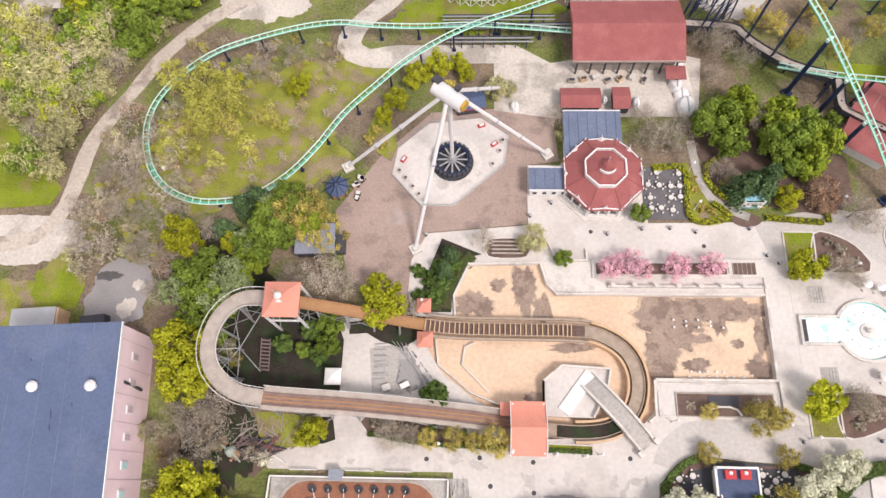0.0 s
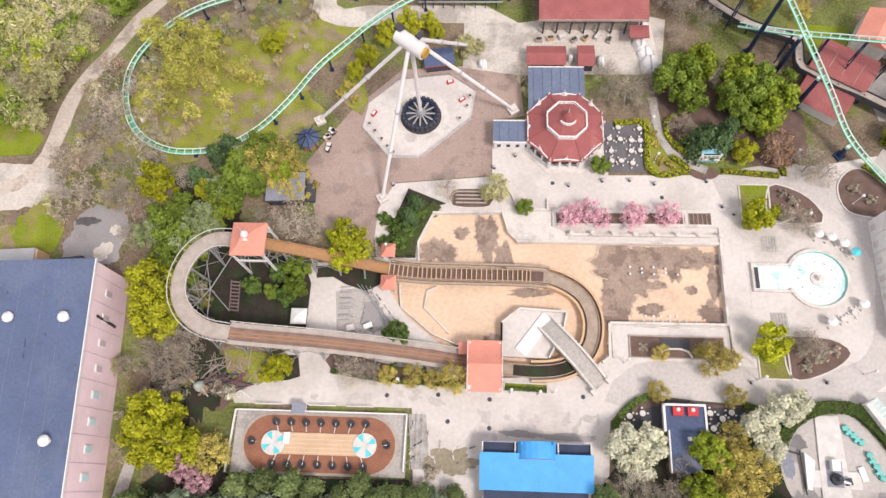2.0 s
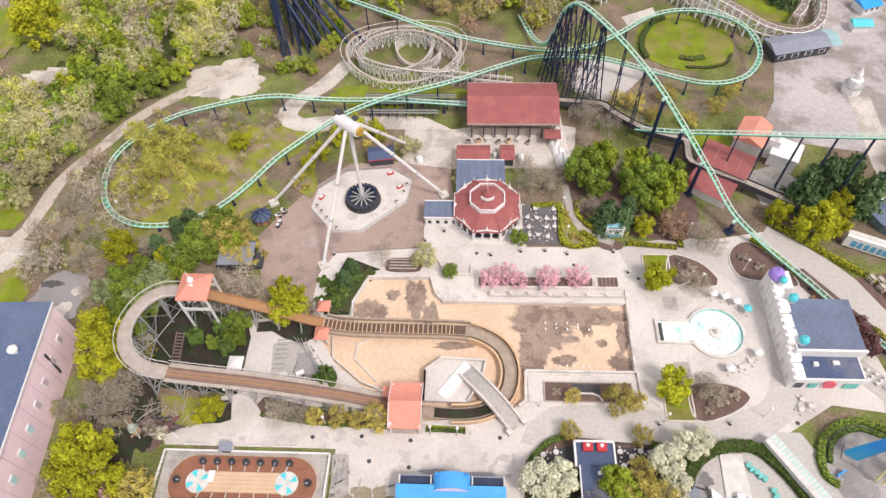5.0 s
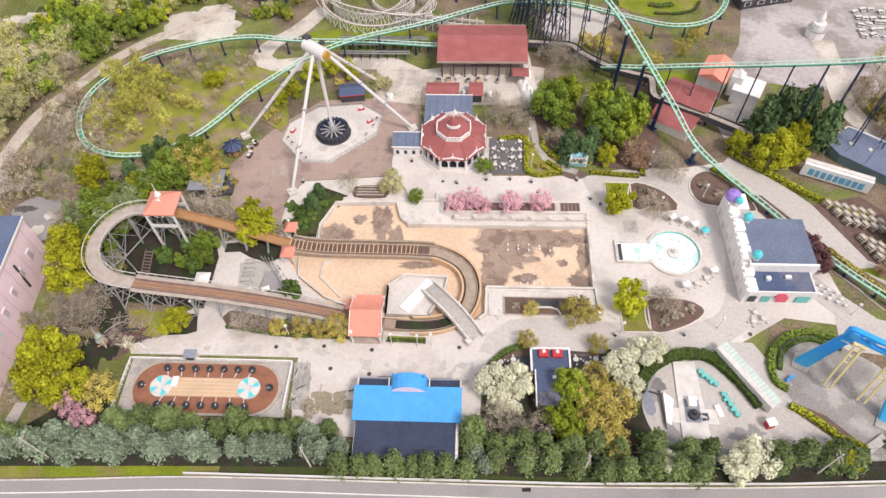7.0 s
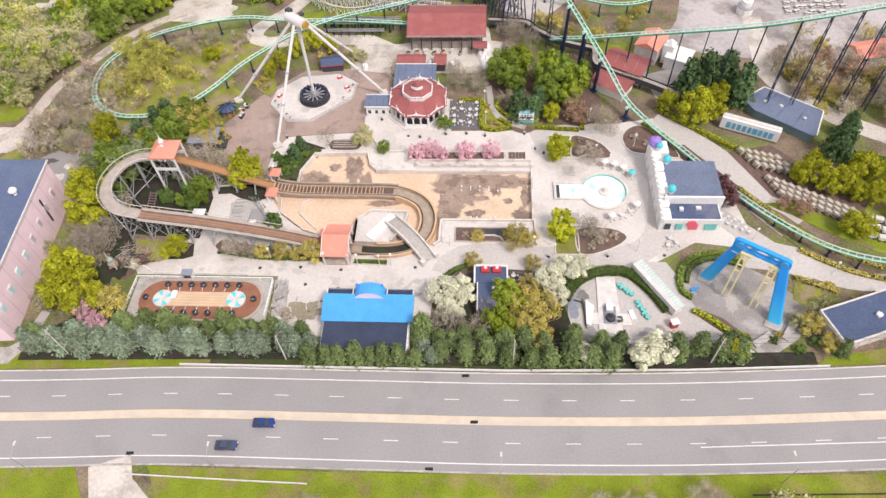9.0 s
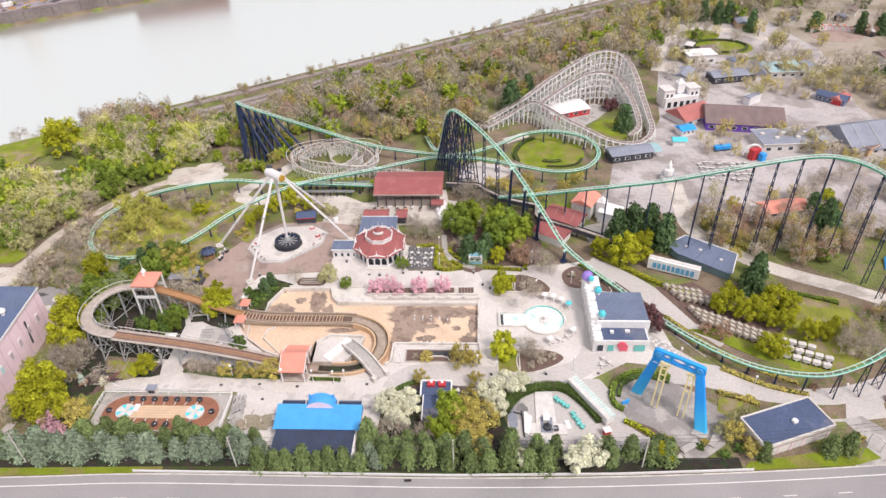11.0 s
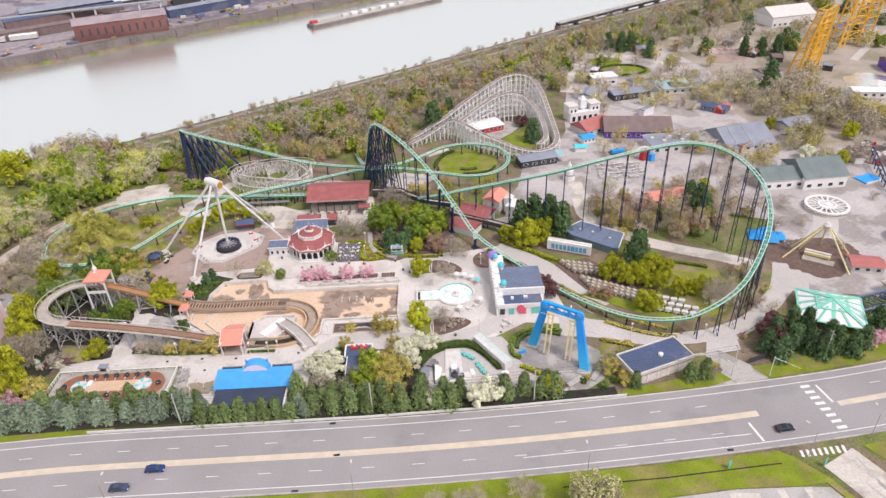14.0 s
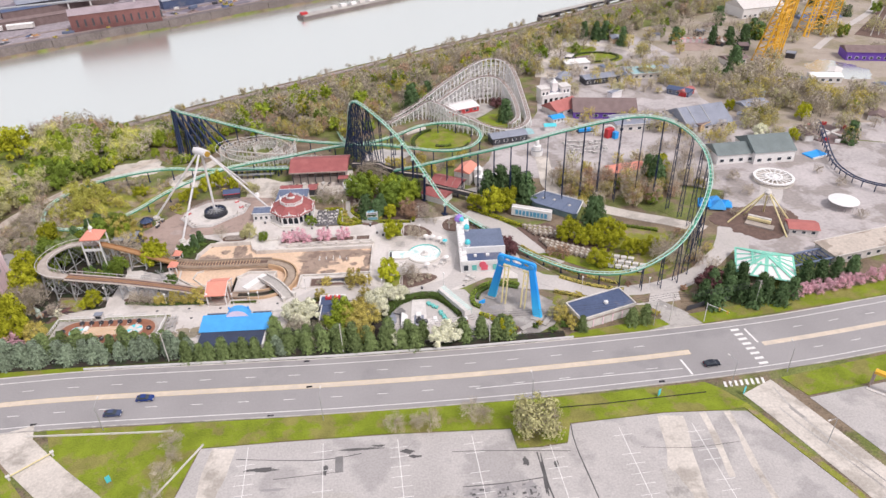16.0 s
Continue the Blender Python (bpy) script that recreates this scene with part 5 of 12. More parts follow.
# the black lattice below the first drop
for k in range(7):
    q = min(loop, key=lambda v: (v.x - (-43.5 + k * 2.7)) ** 2 + (v.y - (147.4 - k * 1.0)) ** 2)
    for n_, (fx, fy, fz) in enumerate(((q.x + 4.5, q.y - 17 + k * 1.5, -6.5), (q.x + 1.0, q.y - 7, -6), (q.x + 2.0, q.y + 7, -9))):
        part("lattice_leg", Shape().rod((fx, fy, fz), (q.x, q.y, q.z - 0.4), 0.34, 0.28, 8), BLACK_STEEL, coaster, "thick black leg below the drop")
for k in range(6):
    q = min(loop, key=lambda v: (v.x - (-43.5 + k * 3.6)) ** 2 + (v.y - (147.4 - k * 1.3)) ** 2)
    part("lattice_brace", Shape().rod((q.x + 13 + k, q.y - 14, -3.5 + 0.5 * k), (q.x, q.y, q.z - 0.5), 0.55, 0.45, 7), BLACK_STEEL, coaster, "slanting black brace below the drop")

drop = track([(38, 140, 2), (41.4, 129, 2.2), (44.2, 121.6, 5.6), (46, 117, 13), (47.6, 112.8, 23), (49.4, 109, 28), (51.5, 105.6, 29.2), (55, 102, 28.2), (60, 97, 25.8), (65, 92, 22.6), (70, 86, 19), (75.5, 77, 14.5), (81, 68, 9.6), (86, 60, 4.8), (92.4, 52.8, 2.2), (101, 42, 1.5), (109, 30.4, 1.5), (118, 19.6, 2), (128, 10.4, 3.2), (138, 5.2, 5.2), (146.3, 3.0, 8.6), (157.3, 5.6, 14.6), (166.2, 14.2, 20.6), (173, 25.6, 25.6), (175.4, 37, 30), (173.6, 48.6, 33), (168.4, 57.4, 34.6), (159, 61.8, 35), (145.8, 61.8, 33.5), (129, 61.8, 30), (117, 65.2, 25.2), (103.3, 70.6, 19.9), (90.3, 76.2, 14.8), (83.5, 79.0, 12.2), (76, 82.2, 9.2), (70, 85.4, 6.7), (66.4, 87.4, 5.2)], "drop")
prop(drop, 6.5, 8.0, 0.95, lambda p: (p.z < 14 and p.x < 46 and p.y > 112) or 84 < p.x < 97 and p.z < 8 and p.y > 48 or 66 < p.x < 87 and p.y > 56 and p.x + p.y < 157.5)
# stout single posts that carry the falling track
for x, y, top, lean in ((70.4, 84.6, 18.2, 0.6), (74.6, 77.6, 14.6, 0.5), (79.0, 70.4, 10.6, 0.5), (86.4, 58.2, 3.8, 0.3)):
    part("post", Shape().rod((x - lean, y - lean, -0.05), (x, y, top), 0.55, 0.42, 10).box(x - lean, y - lean, -0.05, 2.0, 2.0, 0.4, 30), BLACK_STEEL, coaster, "stout black steel post")
    part("bracket", Shape().box(x, y, top - 0.3, 1.5, 0.7, 0.7, 35), MINT, coaster, "mint track bracket")
for k in range(9):
    q = min(drop[:60], key=lambda v: (v.x - (43.6 + k * 1.7)) ** 2 + (v.y - (116 - k * 1.85)) ** 2)
    lat = Shape()
    for sx in (-1, 1):
        lat.rod((q.x + sx * 3.5, q.y + sx * 3, 0), (q.x + sx * 0.4, q.y, q.z - 0.4), 0.2, n=6)
    for j in range(6):
        u, w = j / 6, (j + 1) / 6
        h0, h1 = q.z * u, q.z * w
        lat.rod((q.x - 3.5 + 3.1 * u, q.y - 3 * (1 - u), h0), (q.x + 3.5 - 3.1 * w, q.y + 3 * (1 - w), h1), 0.1, n=4)
        lat.rod((q.x + 3.5 - 3.1 * u, q.y + 3 * (1 - u), h0), (q.x - 3.5 + 3.1 * w, q.y - 3 * (1 - w), h1), 0.1, n=4)
    part("lattice_tower", lat, BLACK_STEEL, coaster, "black lattice legs below the hill")
for x, y, z, n in ((8, 100.4, 2.2, 30), (6, 102.6, 2.4, 26), (4, 97.0, 1.8, 20)):
    part("storage_track", Shape().box(x, y - 0.5, z, n, 0.25, 0.25).box(x, y + 0.5, z, n, 0.25, 0.25), GREY_STEEL, coaster, "grey transfer rails beside the station")
    part("storage_walk", Shape().box(x, y + 1.0, z - 0.1, n, 0.5, 0.1), CHARCOAL, coaster, "dark maintenance walkway")
    for k in range(int(n / 2.5)):
        part("storage_bent", Shape().box(x - n / 2 + 1 + k * 2.5, y - 0.7, 0, 0.2, 0.2, z).box(x - n / 2 + 1 + k * 2.5, y + 0.7, 0, 0.2, 0.2, z).box(x - n / 2 + 1 + k * 2.5, y, z - 0.25, 0.25, 1.8, 0.25), BLACK_STEEL, coaster)
for k in range(8):
    part("column", Shape().rod((-4 + k * 3.4, 101.4, -0.05), (-4 + k * 3.4, 101.4, 2.3), 0.2, n=6), BLACK_STEEL, coaster)
work_car = thing("track_cover", -69.4, 66.8, 0, "long pale wrapped bundle beside the coaster track", "bundle")
part("wrap", Shape().lathe(0, 0, [(0.3, -0.1), (0.55, 0.4), (0.3, 0.9)], 8), OFFWHITE, work_car)
work_car.matrix_world = pose(-68.6, 66.4, 0, 0, 0, 118)
part("sleeve", Shape().beam((-2.2, 0, 0.5), (2.2, 0, 0.5), 0.9, 0.8), WHITE, work_car)

# ---------------------------------------------------------------- white timber coaster
timber = thing("timber_coaster", 0, 0, 0, "white lattice wooden roller coaster on the park's edge", "roller coaster")


TRACK_BROWN = paint("dark_track_timber", (0.29, 0.235, 0.215), 0.85, 0.25, 0.6, 5.0, 0.2)


def timber_run(points, every=2.3, wide=1.0, batter=0.13):
    p = smooth_path(points, 1.2)
    part("deck", Shape().sweep(p, [(-0.95, -0.1), (0.95, -0.1), (0.95, 0.05), (-0.95, 0.05)]), TRACK_BROWN, timber, "dark brown timber track bed")
    for side in (-0.6, 0.6):
        part("track_rail", Shape().sweep(p, [(side - 0.12, 0.05), (side + 0.12, 0.05), (side + 0.12, 0.25), (side - 0.12, 0.25)]), TRACK_BROWN, timber)
    for side in (-wide, wide):
        part("handrail", Shape().sweep(p, [(side - 0.05, 0.9), (side + 0.05, 0.9), (side + 0.05, 1.0), (side - 0.05, 1.0)]), TRACK_BROWN, timber)
    run, prev, frames = 0.0, None, Shape()
    for i in range(1, len(p) - 1):
        run += (p[i] - p[i - 1]).length
        if run < every:
            continue
        run = 0.0
        d = p[i + 1] - p[i - 1]
        n = Vector((d.y, -d.x, 0)).normalized()
        z0 = max(land(p[i].x, p[i].y), -6) - 0.05
        h = p[i].z - z0
        legs = []
        for k in (-1, 1):
            a = p[i] + n * k * wide
            b = p[i] + n * k * (wide + batter * h)
            b.z = z0
            legs.append((b, a))
        s = Shape()
        for b, a in legs:
            s.rod(b, a, 0.27, n=4)
        tiers = max(1, int(h / 2.5))
        for j in range(tiers):
            u, w = j / tiers, (j + 1) / tiers
            s.rod(legs[0][0].lerp(legs[0][1], w), legs[1][0].lerp(legs[1][1], w), 0.18, n=4)
            s.rod(legs[0][0].lerp(legs[0][1], u), legs[1][0].lerp(legs[1][1], w), 0.08, n=4)
        part("bent", s, WHITE, timber)
        if prev:
            for (b, a), (b2, a2) in zip(prev, legs):
                for j in range(1, tiers + 1):
                    frames.rod(b.lerp(a, j / tiers), b2.lerp(a2, j / tiers), 0.17, n=4)
                frames.rod(b.lerp(a, 0.05), b2.lerp(a2, 0.5), 0.07, n=4)
                frames.rod(b.lerp(a, 0.95), b2.lerp(a2, 0.5), 0.07, n=4)
        prev = legs
    tagged(part("ledger", frames, WHITE, timber), "white ledgers and braces", kind="stuff")


timber_run([(58, 150, 1.2), (69, 160, 3), (80, 165.5, 7.5), (92, 175, 12.5), (104, 182, 17.5), (112, 186, 20), (120, 187, 20.4), (126, 184, 18.5), (129.5, 177, 14), (131, 166, 9), (132, 154, 5), (131.5, 143, 3.6), (127, 134, 3.4), (120, 130.5, 3.6), (111, 131.6, 5.0), (103, 136.4, 7.2), (95, 142, 9.0), (88.5, 150.6, 9.8), (82.4, 158.4, 8.6), (73, 156, 4), (62, 148, 1.8)])
timber_run([(86, 163.5, 5), (96, 171, 9), (106, 177, 12.5), (115, 179, 13.5), (122, 176, 12), (126, 167.5, 8), (127.5, 156, 5), (126.4, 145, 3.4), (121, 137.4, 3.2)])
kid = thing("kiddie_coaster", 3, 121, 0, "small white lattice coaster with an oval turn", "roller coaster")
for rx, ry, h, ox, oy, turn in ((17.0, 13.0, 4.0, 0, 0, 8), (15.0, 8.6, 5.0, 1.5, -2.4, -14), (11.4, 8.2, 2.8, -3.0, 1.6, 20), (7.0, 5.6, 2.2, 4.0, 2.0, -30)):
    c8, s8 = math.cos(radians(turn)), math.sin(radians(turn))
    ring_ = []
    for k in range(40):
        u, w = rx * math.cos(math.tau * k / 40), ry * math.sin(math.tau * k / 40)
        ring_.append(Vector((ox + c8 * u - s8 * w, oy + s8 * u + c8 * w, h + 1.2 * math.sin(math.tau * k / 20 + turn))))
    part("ring_track", Shape().sweep(ring_, [(-0.35, -0.1), (0.35, -0.1), (0.35, 0.1), (-0.35, 0.1)], closed=True), GREY_WOOD, kid)
    for k in range(40):
        p, q = ring_[k], ring_[(k + 1) % 40]
        part("trestle", Shape().rod((p.x, p.y, -1.6), tuple(p), 0.13, n=4).rod((p.x, p.y, -0.2), tuple(q), 0.09, n=4).rod((q.x, q.y, -0.2), tuple(p), 0.09, n=4).rod((p.x * 1.1, p.y * 1.1, p.z + 0.9), (q.x * 1.1, q.y * 1.1, q.z + 0.9), 0.08, n=4), WHITE, kid)
for off in (0.0, 3.0):
    a, b = Vector((6, -7.4 - off * 0.8, 3.0)), Vector((32, -10.4 - off * 0.5, 2.2 - off * 0.2))
    part("straight_track", Shape().beam(a, b, 1.1, 0.25), GREY_WOOD, kid)
    for k in range(12):
        p, q = a.lerp(b, k / 12), a.lerp(b, (k + 1) / 12)
        part("trestle", Shape().rod((p.x, p.y - 0.8, -0.4), (p.x, p.y - 0.6, p.z + 0.9), 0.12, n=4).rod((p.x, p.y + 0.8, -0.4), (p.x, p.y + 0.6, p.z + 0.9), 0.12, n=4).rod((p.x, p.y - 0.7, 0.2), (q.x, q.y - 0.7, q.z), 0.09, n=4).rod((p.x, p.y - 0.6, p.z + 0.9), (q.x, q.y - 0.6, q.z + 0.9), 0.09, n=4), WHITE, kid)

# ---------------------------------------------------------------- pendulum swing ride
swing = thing("pendulum_ride", -4.1, 66.6, 0, "tall pendulum ride on four white legs with dark round gondola", "amusement ride")
APEX = Vector((0, 0, 26.5))
for fx, fy in ((-7.4, -20.2), (-22.8, -1.4), (20.6, 1.8), (11.4, 18.6)):
    tip = APEX + Vector((fx, fy, 0)).normalized() * 1.6 + Vector((0, 0, -0.3))
    leg = Shape().rod((fx, fy, 0.6), tip, 0.36, 0.42, 10)
    part("leg", leg, WHITE_STEEL, swing)
    part("footing", Shape().box(fx, fy, 0, 2.2, 2.2, 0.7, 30).lathe(fx, fy, [(0.8, 0.7), (0.6, 1.2)], 10), WHITE_CONCRETE, swing)
    for f in (0.35, 0.62):
        q = Vector((fx, fy, 0.6)).lerp(tip, f)
        part("flange", Shape().lathe(q.x, q.y, [(0.62, q.z - 0.15), (0.62, q.z + 0.15)], 10), GREY_STEEL, swing)
part("axle_drum", Shape().rod((-2.6, 2.0, 26.6), (2.6, -2.0, 26.6), 1.5, 1.5, 18), WHITE_STEEL, swing, "silver-white axle drum")
part("drum_cap", Shape().rod((2.55, -1.96, 26.6), (3.0, -2.3, 26.6), 1.1, 1.0, 16), GOLD, swing, "orange-gold drum end")
part("motor", Shape().box(-2.2, 2.4, 27.6, 1.6, 1.4, 0.9, -38), CHARCOAL, swing)
part("gearbox", Shape().box(1.6, 0.6, 27.8, 1.0, 1.0, 0.7, -38), CHARCOAL, swing)
part("pendulum_arm", Shape().rod((0, 0, 25.4), (0, 0, 2.6), 0.5, 0.4, 10), WHITE_STEEL, swing)
part("hub", Shape().lathe(0, 0, [(0.9, 1.2), (1.0, 2.2), (0.6, 3.0)], 14), GREY_STEEL, swing)
part("gondola_ring", Shape().sweep([Vector((3.6 * math.cos(math.tau * k / 36), 3.6 * math.sin(math.tau * k / 36), 1.3)) for k in range(36)], [(-0.35, -0.3), (0.35, -0.3), (0.35, 0.3), (-0.35, 0.3)], closed=True), BLACK_STEEL, swing)
for k in range(12):
    a = math.tau * k / 12
    part("spoke", Shape().beam((0.8 * math.cos(a), 0.8 * math.sin(a), 1.5), (3.5 * math.cos(a), 3.5 * math.sin(a), 1.4), 0.3, 0.2), GREY_STEEL, swing, "pale steel spoke")
for k in range(24):
    a = math.tau * (k + 0.5) / 24
    part("seat", Shape().box(3.95 * math.cos(a), 3.95 * math.sin(a), 0.9, 0.5, 0.7, 1.1, math.degrees(a)), CHARCOAL, swing)
sheet("ride_pad", [(-17.2, 63.5), (-10.7, 56.2), (-3.6, 56.2), (7.3, 66.2), (8.2, 73.2), (2.0, 77.6), (-9.5, 76.2), (-16.2, 70)], 0.06, 0.3, CONCRETE, "worn pale octagonal ride platform", "pavement")
sheet("ride_ring", [(-4.1 + 7.0 * math.cos(math.tau * (k + 0.5) / 8), 66.6 + 7.0 * math.sin(math.tau * (k + 0.5) / 8)) for k in range(8)], 0.12, 0.2, WHITE_CONCRETE, "white octagonal kerb round the gondola pit", "pavement")
sheet("ride_pit", oval(-4.1, 66.6, 4.6, 4.6, 32), 0.135, 0.1, CHARCOAL, "dark round pit under the gondola", "pit")
PAD = [(-17.2, 63.5), (-10.7, 56.2), (-3.6, 56.2), (7.3, 66.2), (8.2, 73.2), (2.0, 77.6), (-9.5, 76.2), (-16.2, 70)]
fence = thing("ride_fence", 0, 0, 0, "low grey steel fence round the pendulum ride", "fence")
for a, b in zip(PAD, PAD[1:]):
    a, b = Vector((*a, 0)), Vector((*b, 0))
    part("fence_rail", Shape().beam(a + Vector((0, 0, 1.05)), b + Vector((0, 0, 1.05)), 0.08, 0.08).beam(a + Vector((0, 0, 0.4)), b + Vector((0, 0, 0.4)), 0.06, 0.06), GREY_STEEL, fence)
    n = int((b - a).length / 1.6)
    for k in range(n + 1):
        q = a.lerp(b, k / n)
        part("fence_post", Shape().rod((q.x, q.y, 0), (q.x, q.y, 1.1), 0.05, n=4), GREY_STEEL, fence)
for k, (x, y) in enumerate(((-15.6, 64.4), (-14.2, 62.6), (-12.6, 60.6), (-11.2, 58.8), (-9.8, 57.4), (6.8, 71.8), (6.2, 69.2), (4.6, 66.0))):
    p = thing("barrel_planter", x, y, 0.06, "round concrete tub beside the ride fence", "planter", "ride tubs")
    part("tub", Shape().lathe(0, 0, [(0.45, 0), (0.55, 0.3), (0.5, 0.7)], 12), OFFWHITE, p)
    part("soil", Shape().lathe(0, 0, [(0.42, 0.66), (0.3, 0.74)], 12), MULCH, p)
for x, y, a in ((-14.8, 67.2, 60), (5.0, 71.0, 40), (2.2, 75.6, 20)):
    c = thing("spare_seat", x, y, 0.06, "red and white ride seat lying on the platform", "ride seat", "loose ride seats")
    part("shell", Shape().box(0, 0, 0, 1.6, 0.8, 0.5, a), RED, c)
    part("pad", Shape().box(0, 0, 0.5, 1.0, 0.5, 0.15, a), WHITE, c)
booth = thing("ride_shed", -0.5, 80.6, 0, "dark-roofed control shed with red trim behind the ride", "shed")
part("wall", Shape().box(0, 0, 0, 6.2, 4.0, 2.6, 8), CHARCOAL, booth)
part("trim", Shape().box(0, -0.1, 2.3, 6.7, 4.6, 0.3, 8), RED, booth)
part("roof", Shape().gable(0, 0, 2.6, 6.9, 4.8, 0.9, 8), NAVY_ROOF, booth)
kiosk = thing("octopus_stall", -28.6, 59.6, 0, "dark canopied stall with blue fabric and brown clutter", "stall")
part("canopy", Shape().lathe(0, 0, [(2.5, 2.3), (1.9, 2.7), (0.3, 3.6)], 9), NAVY_ROOF, kiosk)
for k in range(9):
    a = math.tau * k / 9
    part("pole", Shape().rod((2.3 * math.cos(a), 2.3 * math.sin(a), 0), (2.3 * math.cos(a), 2.3 * math.sin(a), 2.4), 0.08, n=5), CHARCOAL, kiosk)
    part("rib", Shape().beam((0.4 * math.cos(a), 0.4 * math.sin(a), 3.7), (3.3 * math.cos(a), 3.3 * math.sin(a), 2.0), 0.16, 0.16), BLACK_STEEL, kiosk)
part("counter", Shape().box(0, 0, 0, 3.2, 3.2, 1.1, 20), RUST_WOOD, kiosk)
for k in range(9):
    j = thing("clutter_crate", -24.4 + random.uniform(-1.2, 1.2), 59.4 + random.uniform(-2.2, 3.4), 0, "tan and brown crate beside the stall", "crate", "stall crates")
    part("box", Shape().box(0, 0, 0, 0.9, 0.7, random.uniform(0.5, 1.1), k * 37), TAN_DECK if k % 2 else CHARCOAL, j)
    part("lid", Shape().box(0, 0, 1.1, 0.95, 0.75, 0.08, k * 37), OFFWHITE, j)

# ---------------------------------------------------------------- blue arch ride
arch = thing("arch_ride", 104.5, -3.2, 0, "tall blue steel arch ride with fin-shaped legs", "amusement ride")
lf, rf = Vector((-5.9, 6.9, 0)), Vector((6.9, -4.9, 0))
lt, rt = Vector((-3.0, 5.3, 15.4)), Vector((5.4, 0.8, 14.6))
bx = (rt - lt).normalized()
across = Vector((bx.y, -bx.x, 0)).normalized()


def fin(a, b, w0, d0, w1, d1):
    """A broad flat leg that narrows from its foot to the shoulder, with rounded long edges."""
    v, f, rows = [], [], 9
    flat = Vector((bx.x, bx.y, 0)).normalized()
    ring = ((-0.5, -0.2), (-0.4, -0.5), (0.4, -0.5), (0.5, -0.2), (0.5, 0.2), (0.4, 0.5), (-0.4, 0.5), (-0.5, 0.2))
    for k in range(rows):
        t = k / (rows - 1)
        c = a.lerp(b, t)
        w, d = w0 + (w1 - w0) * t, d0 + (d1 - d0) * t
        v += [c + flat * p * w + across * q * d for p, q in ring]
    for k in range(rows - 1):
        for i in range(8):
            j = (i + 1) % 8
            f.append((k * 8 + i, k * 8 + j, (k + 1) * 8 + j, (k + 1) * 8 + i))
    f += [tuple(range(7, -1, -1)), tuple(range(rows * 8 - 8, rows * 8))]
    return Shape().add(v, f)


def pierced_plate(length, height, holes, thick):
    """A rounded plate with oval holes through it, lying along the beam."""
    bm = bmesh.new()
    r = 1.1
    rim_pts = []
    for cx, cz, a0 in ((length - r, height - r, 0), (r, height - r, 90), (0.0, 0.0, 180), (length, 0.0, 270)):
        rim_pts += [(cx + r * math.cos(radians(a0 + 22.5 * k)), cz + r * math.sin(radians(a0 + 22.5 * k))) for k in range(5)] if cz > 0 else [(cx, cz)]
    edges = []
    for loop_ in (rim_pts, *[oval(cx, cz, rx, rz, 20) for cx, cz, rx, rz in holes]):
        vs = [bm.verts.new((x, -thick / 2, z)) for x, z in loop_]
        edges += [bm.edges.new((vs[i], vs[(i + 1) % len(vs)])) for i in range(len(vs))]
    bmesh.ops.triangle_fill(bm, use_beauty=True, use_dissolve=False, edges=edges, normal=(0, -1, 0))
    made = bmesh.ops.extrude_face_region(bm, geom=list(bm.faces))["geom"]
    for e in made:
        if isinstance(e, bmesh.types.BMVert):
            e.co.y += thick
    bmesh.ops.recalc_face_normals(bm, faces=bm.faces)
    s = Shape()
    bm.verts.index_update()
    origin = lt - bx * 1.4 - Vector((0, 0, 1.3))
    s.v = [tuple(origin + bx * e.co.x + across * -e.co.y + Vector((0, 0, e.co.z))) for e in bm.verts]
    s.f = [tuple(e.index for e in q.verts) for q in bm.faces]
    bm.free()
    return s


part("leg", fin(lf, lt, 2.9, 1.3, 2.0, 1.1), FADED_BLUE, arch, "blue steel leg paling to its foot")
part("leg", fin(rf, rt, 3.1, 1.3, 2.0, 1.1), FADED_BLUE, arch, "blue steel leg paling to its foot")
span_ = (rt - lt).length + 2.8
part("top_beam", pierced_plate(span_, 2.7, [(3.2, 1.3, 0.95, 0.72), (span_ / 2, 1.35, 1.75, 0.85), (span_ - 3.2, 1.3, 0.95, 0.72)], 1.0), SKY_BLUE, arch, "blue cross beam with three oval openings")
for c_ in (lt, rt):
    part("shoulder", Shape().rod(c_ - across * 0.85 + Vector((0, 0, 0.2)), c_ + across * 0.85 + Vector((0, 0, 0.2)), 0.8, 0.8, 16), BRIGHT_BLUE, arch)
    part("joint_collar", Shape().beam(c_ - bx * 1.15 - Vector((0, 0, 2.6)), c_ + bx * 1.15 - Vector((0, 0, 2.6)), 1.25, 0.16), OFFWHITE, arch, "pale joint collar")
for u_ in (0.2, 0.86):
    q = lt.lerp(rt, u_) + across * 0.7 - Vector((0, 0, 0.9))
    foot_ = q + across * 2.6
    foot_.z = 1.0
    for side in (-0.65, 0.65):
        part("swing_arm", Shape().beam(q + bx * side - Vector((0, 0, 1.0)), foot_ + bx * side, 0.36, 0.42), CREAM_STEEL, arch, "cream yellow swing arm")
    for u in (0.1, 0.24, 0.38):
        c_ = (q - Vector((0, 0, 1.0))).lerp(foot_, u)
        part("rung", Shape().beam(c_ - bx * 0.65, c_ + bx * 0.65, 0.24, 0.24), CREAM_STEEL, arch)
    part("arm_head", Shape().beam(q - bx * 1.2 - Vector((0, 0, 0.9)), q + bx * 1.2 - Vector((0, 0, 0.9)), 0.6, 0.5), CREAM_STEEL, arch)
part("base_plate", Shape().box(lf.x, lf.y, 0, 3.2, 3.6, 0.3, -30), GREY_CONCRETE, arch)
part("base_plate", Shape().box(rf.x, rf.y, 0, 3.6, 4.4, 0.3, -30), GREY_CONCRETE, arch)
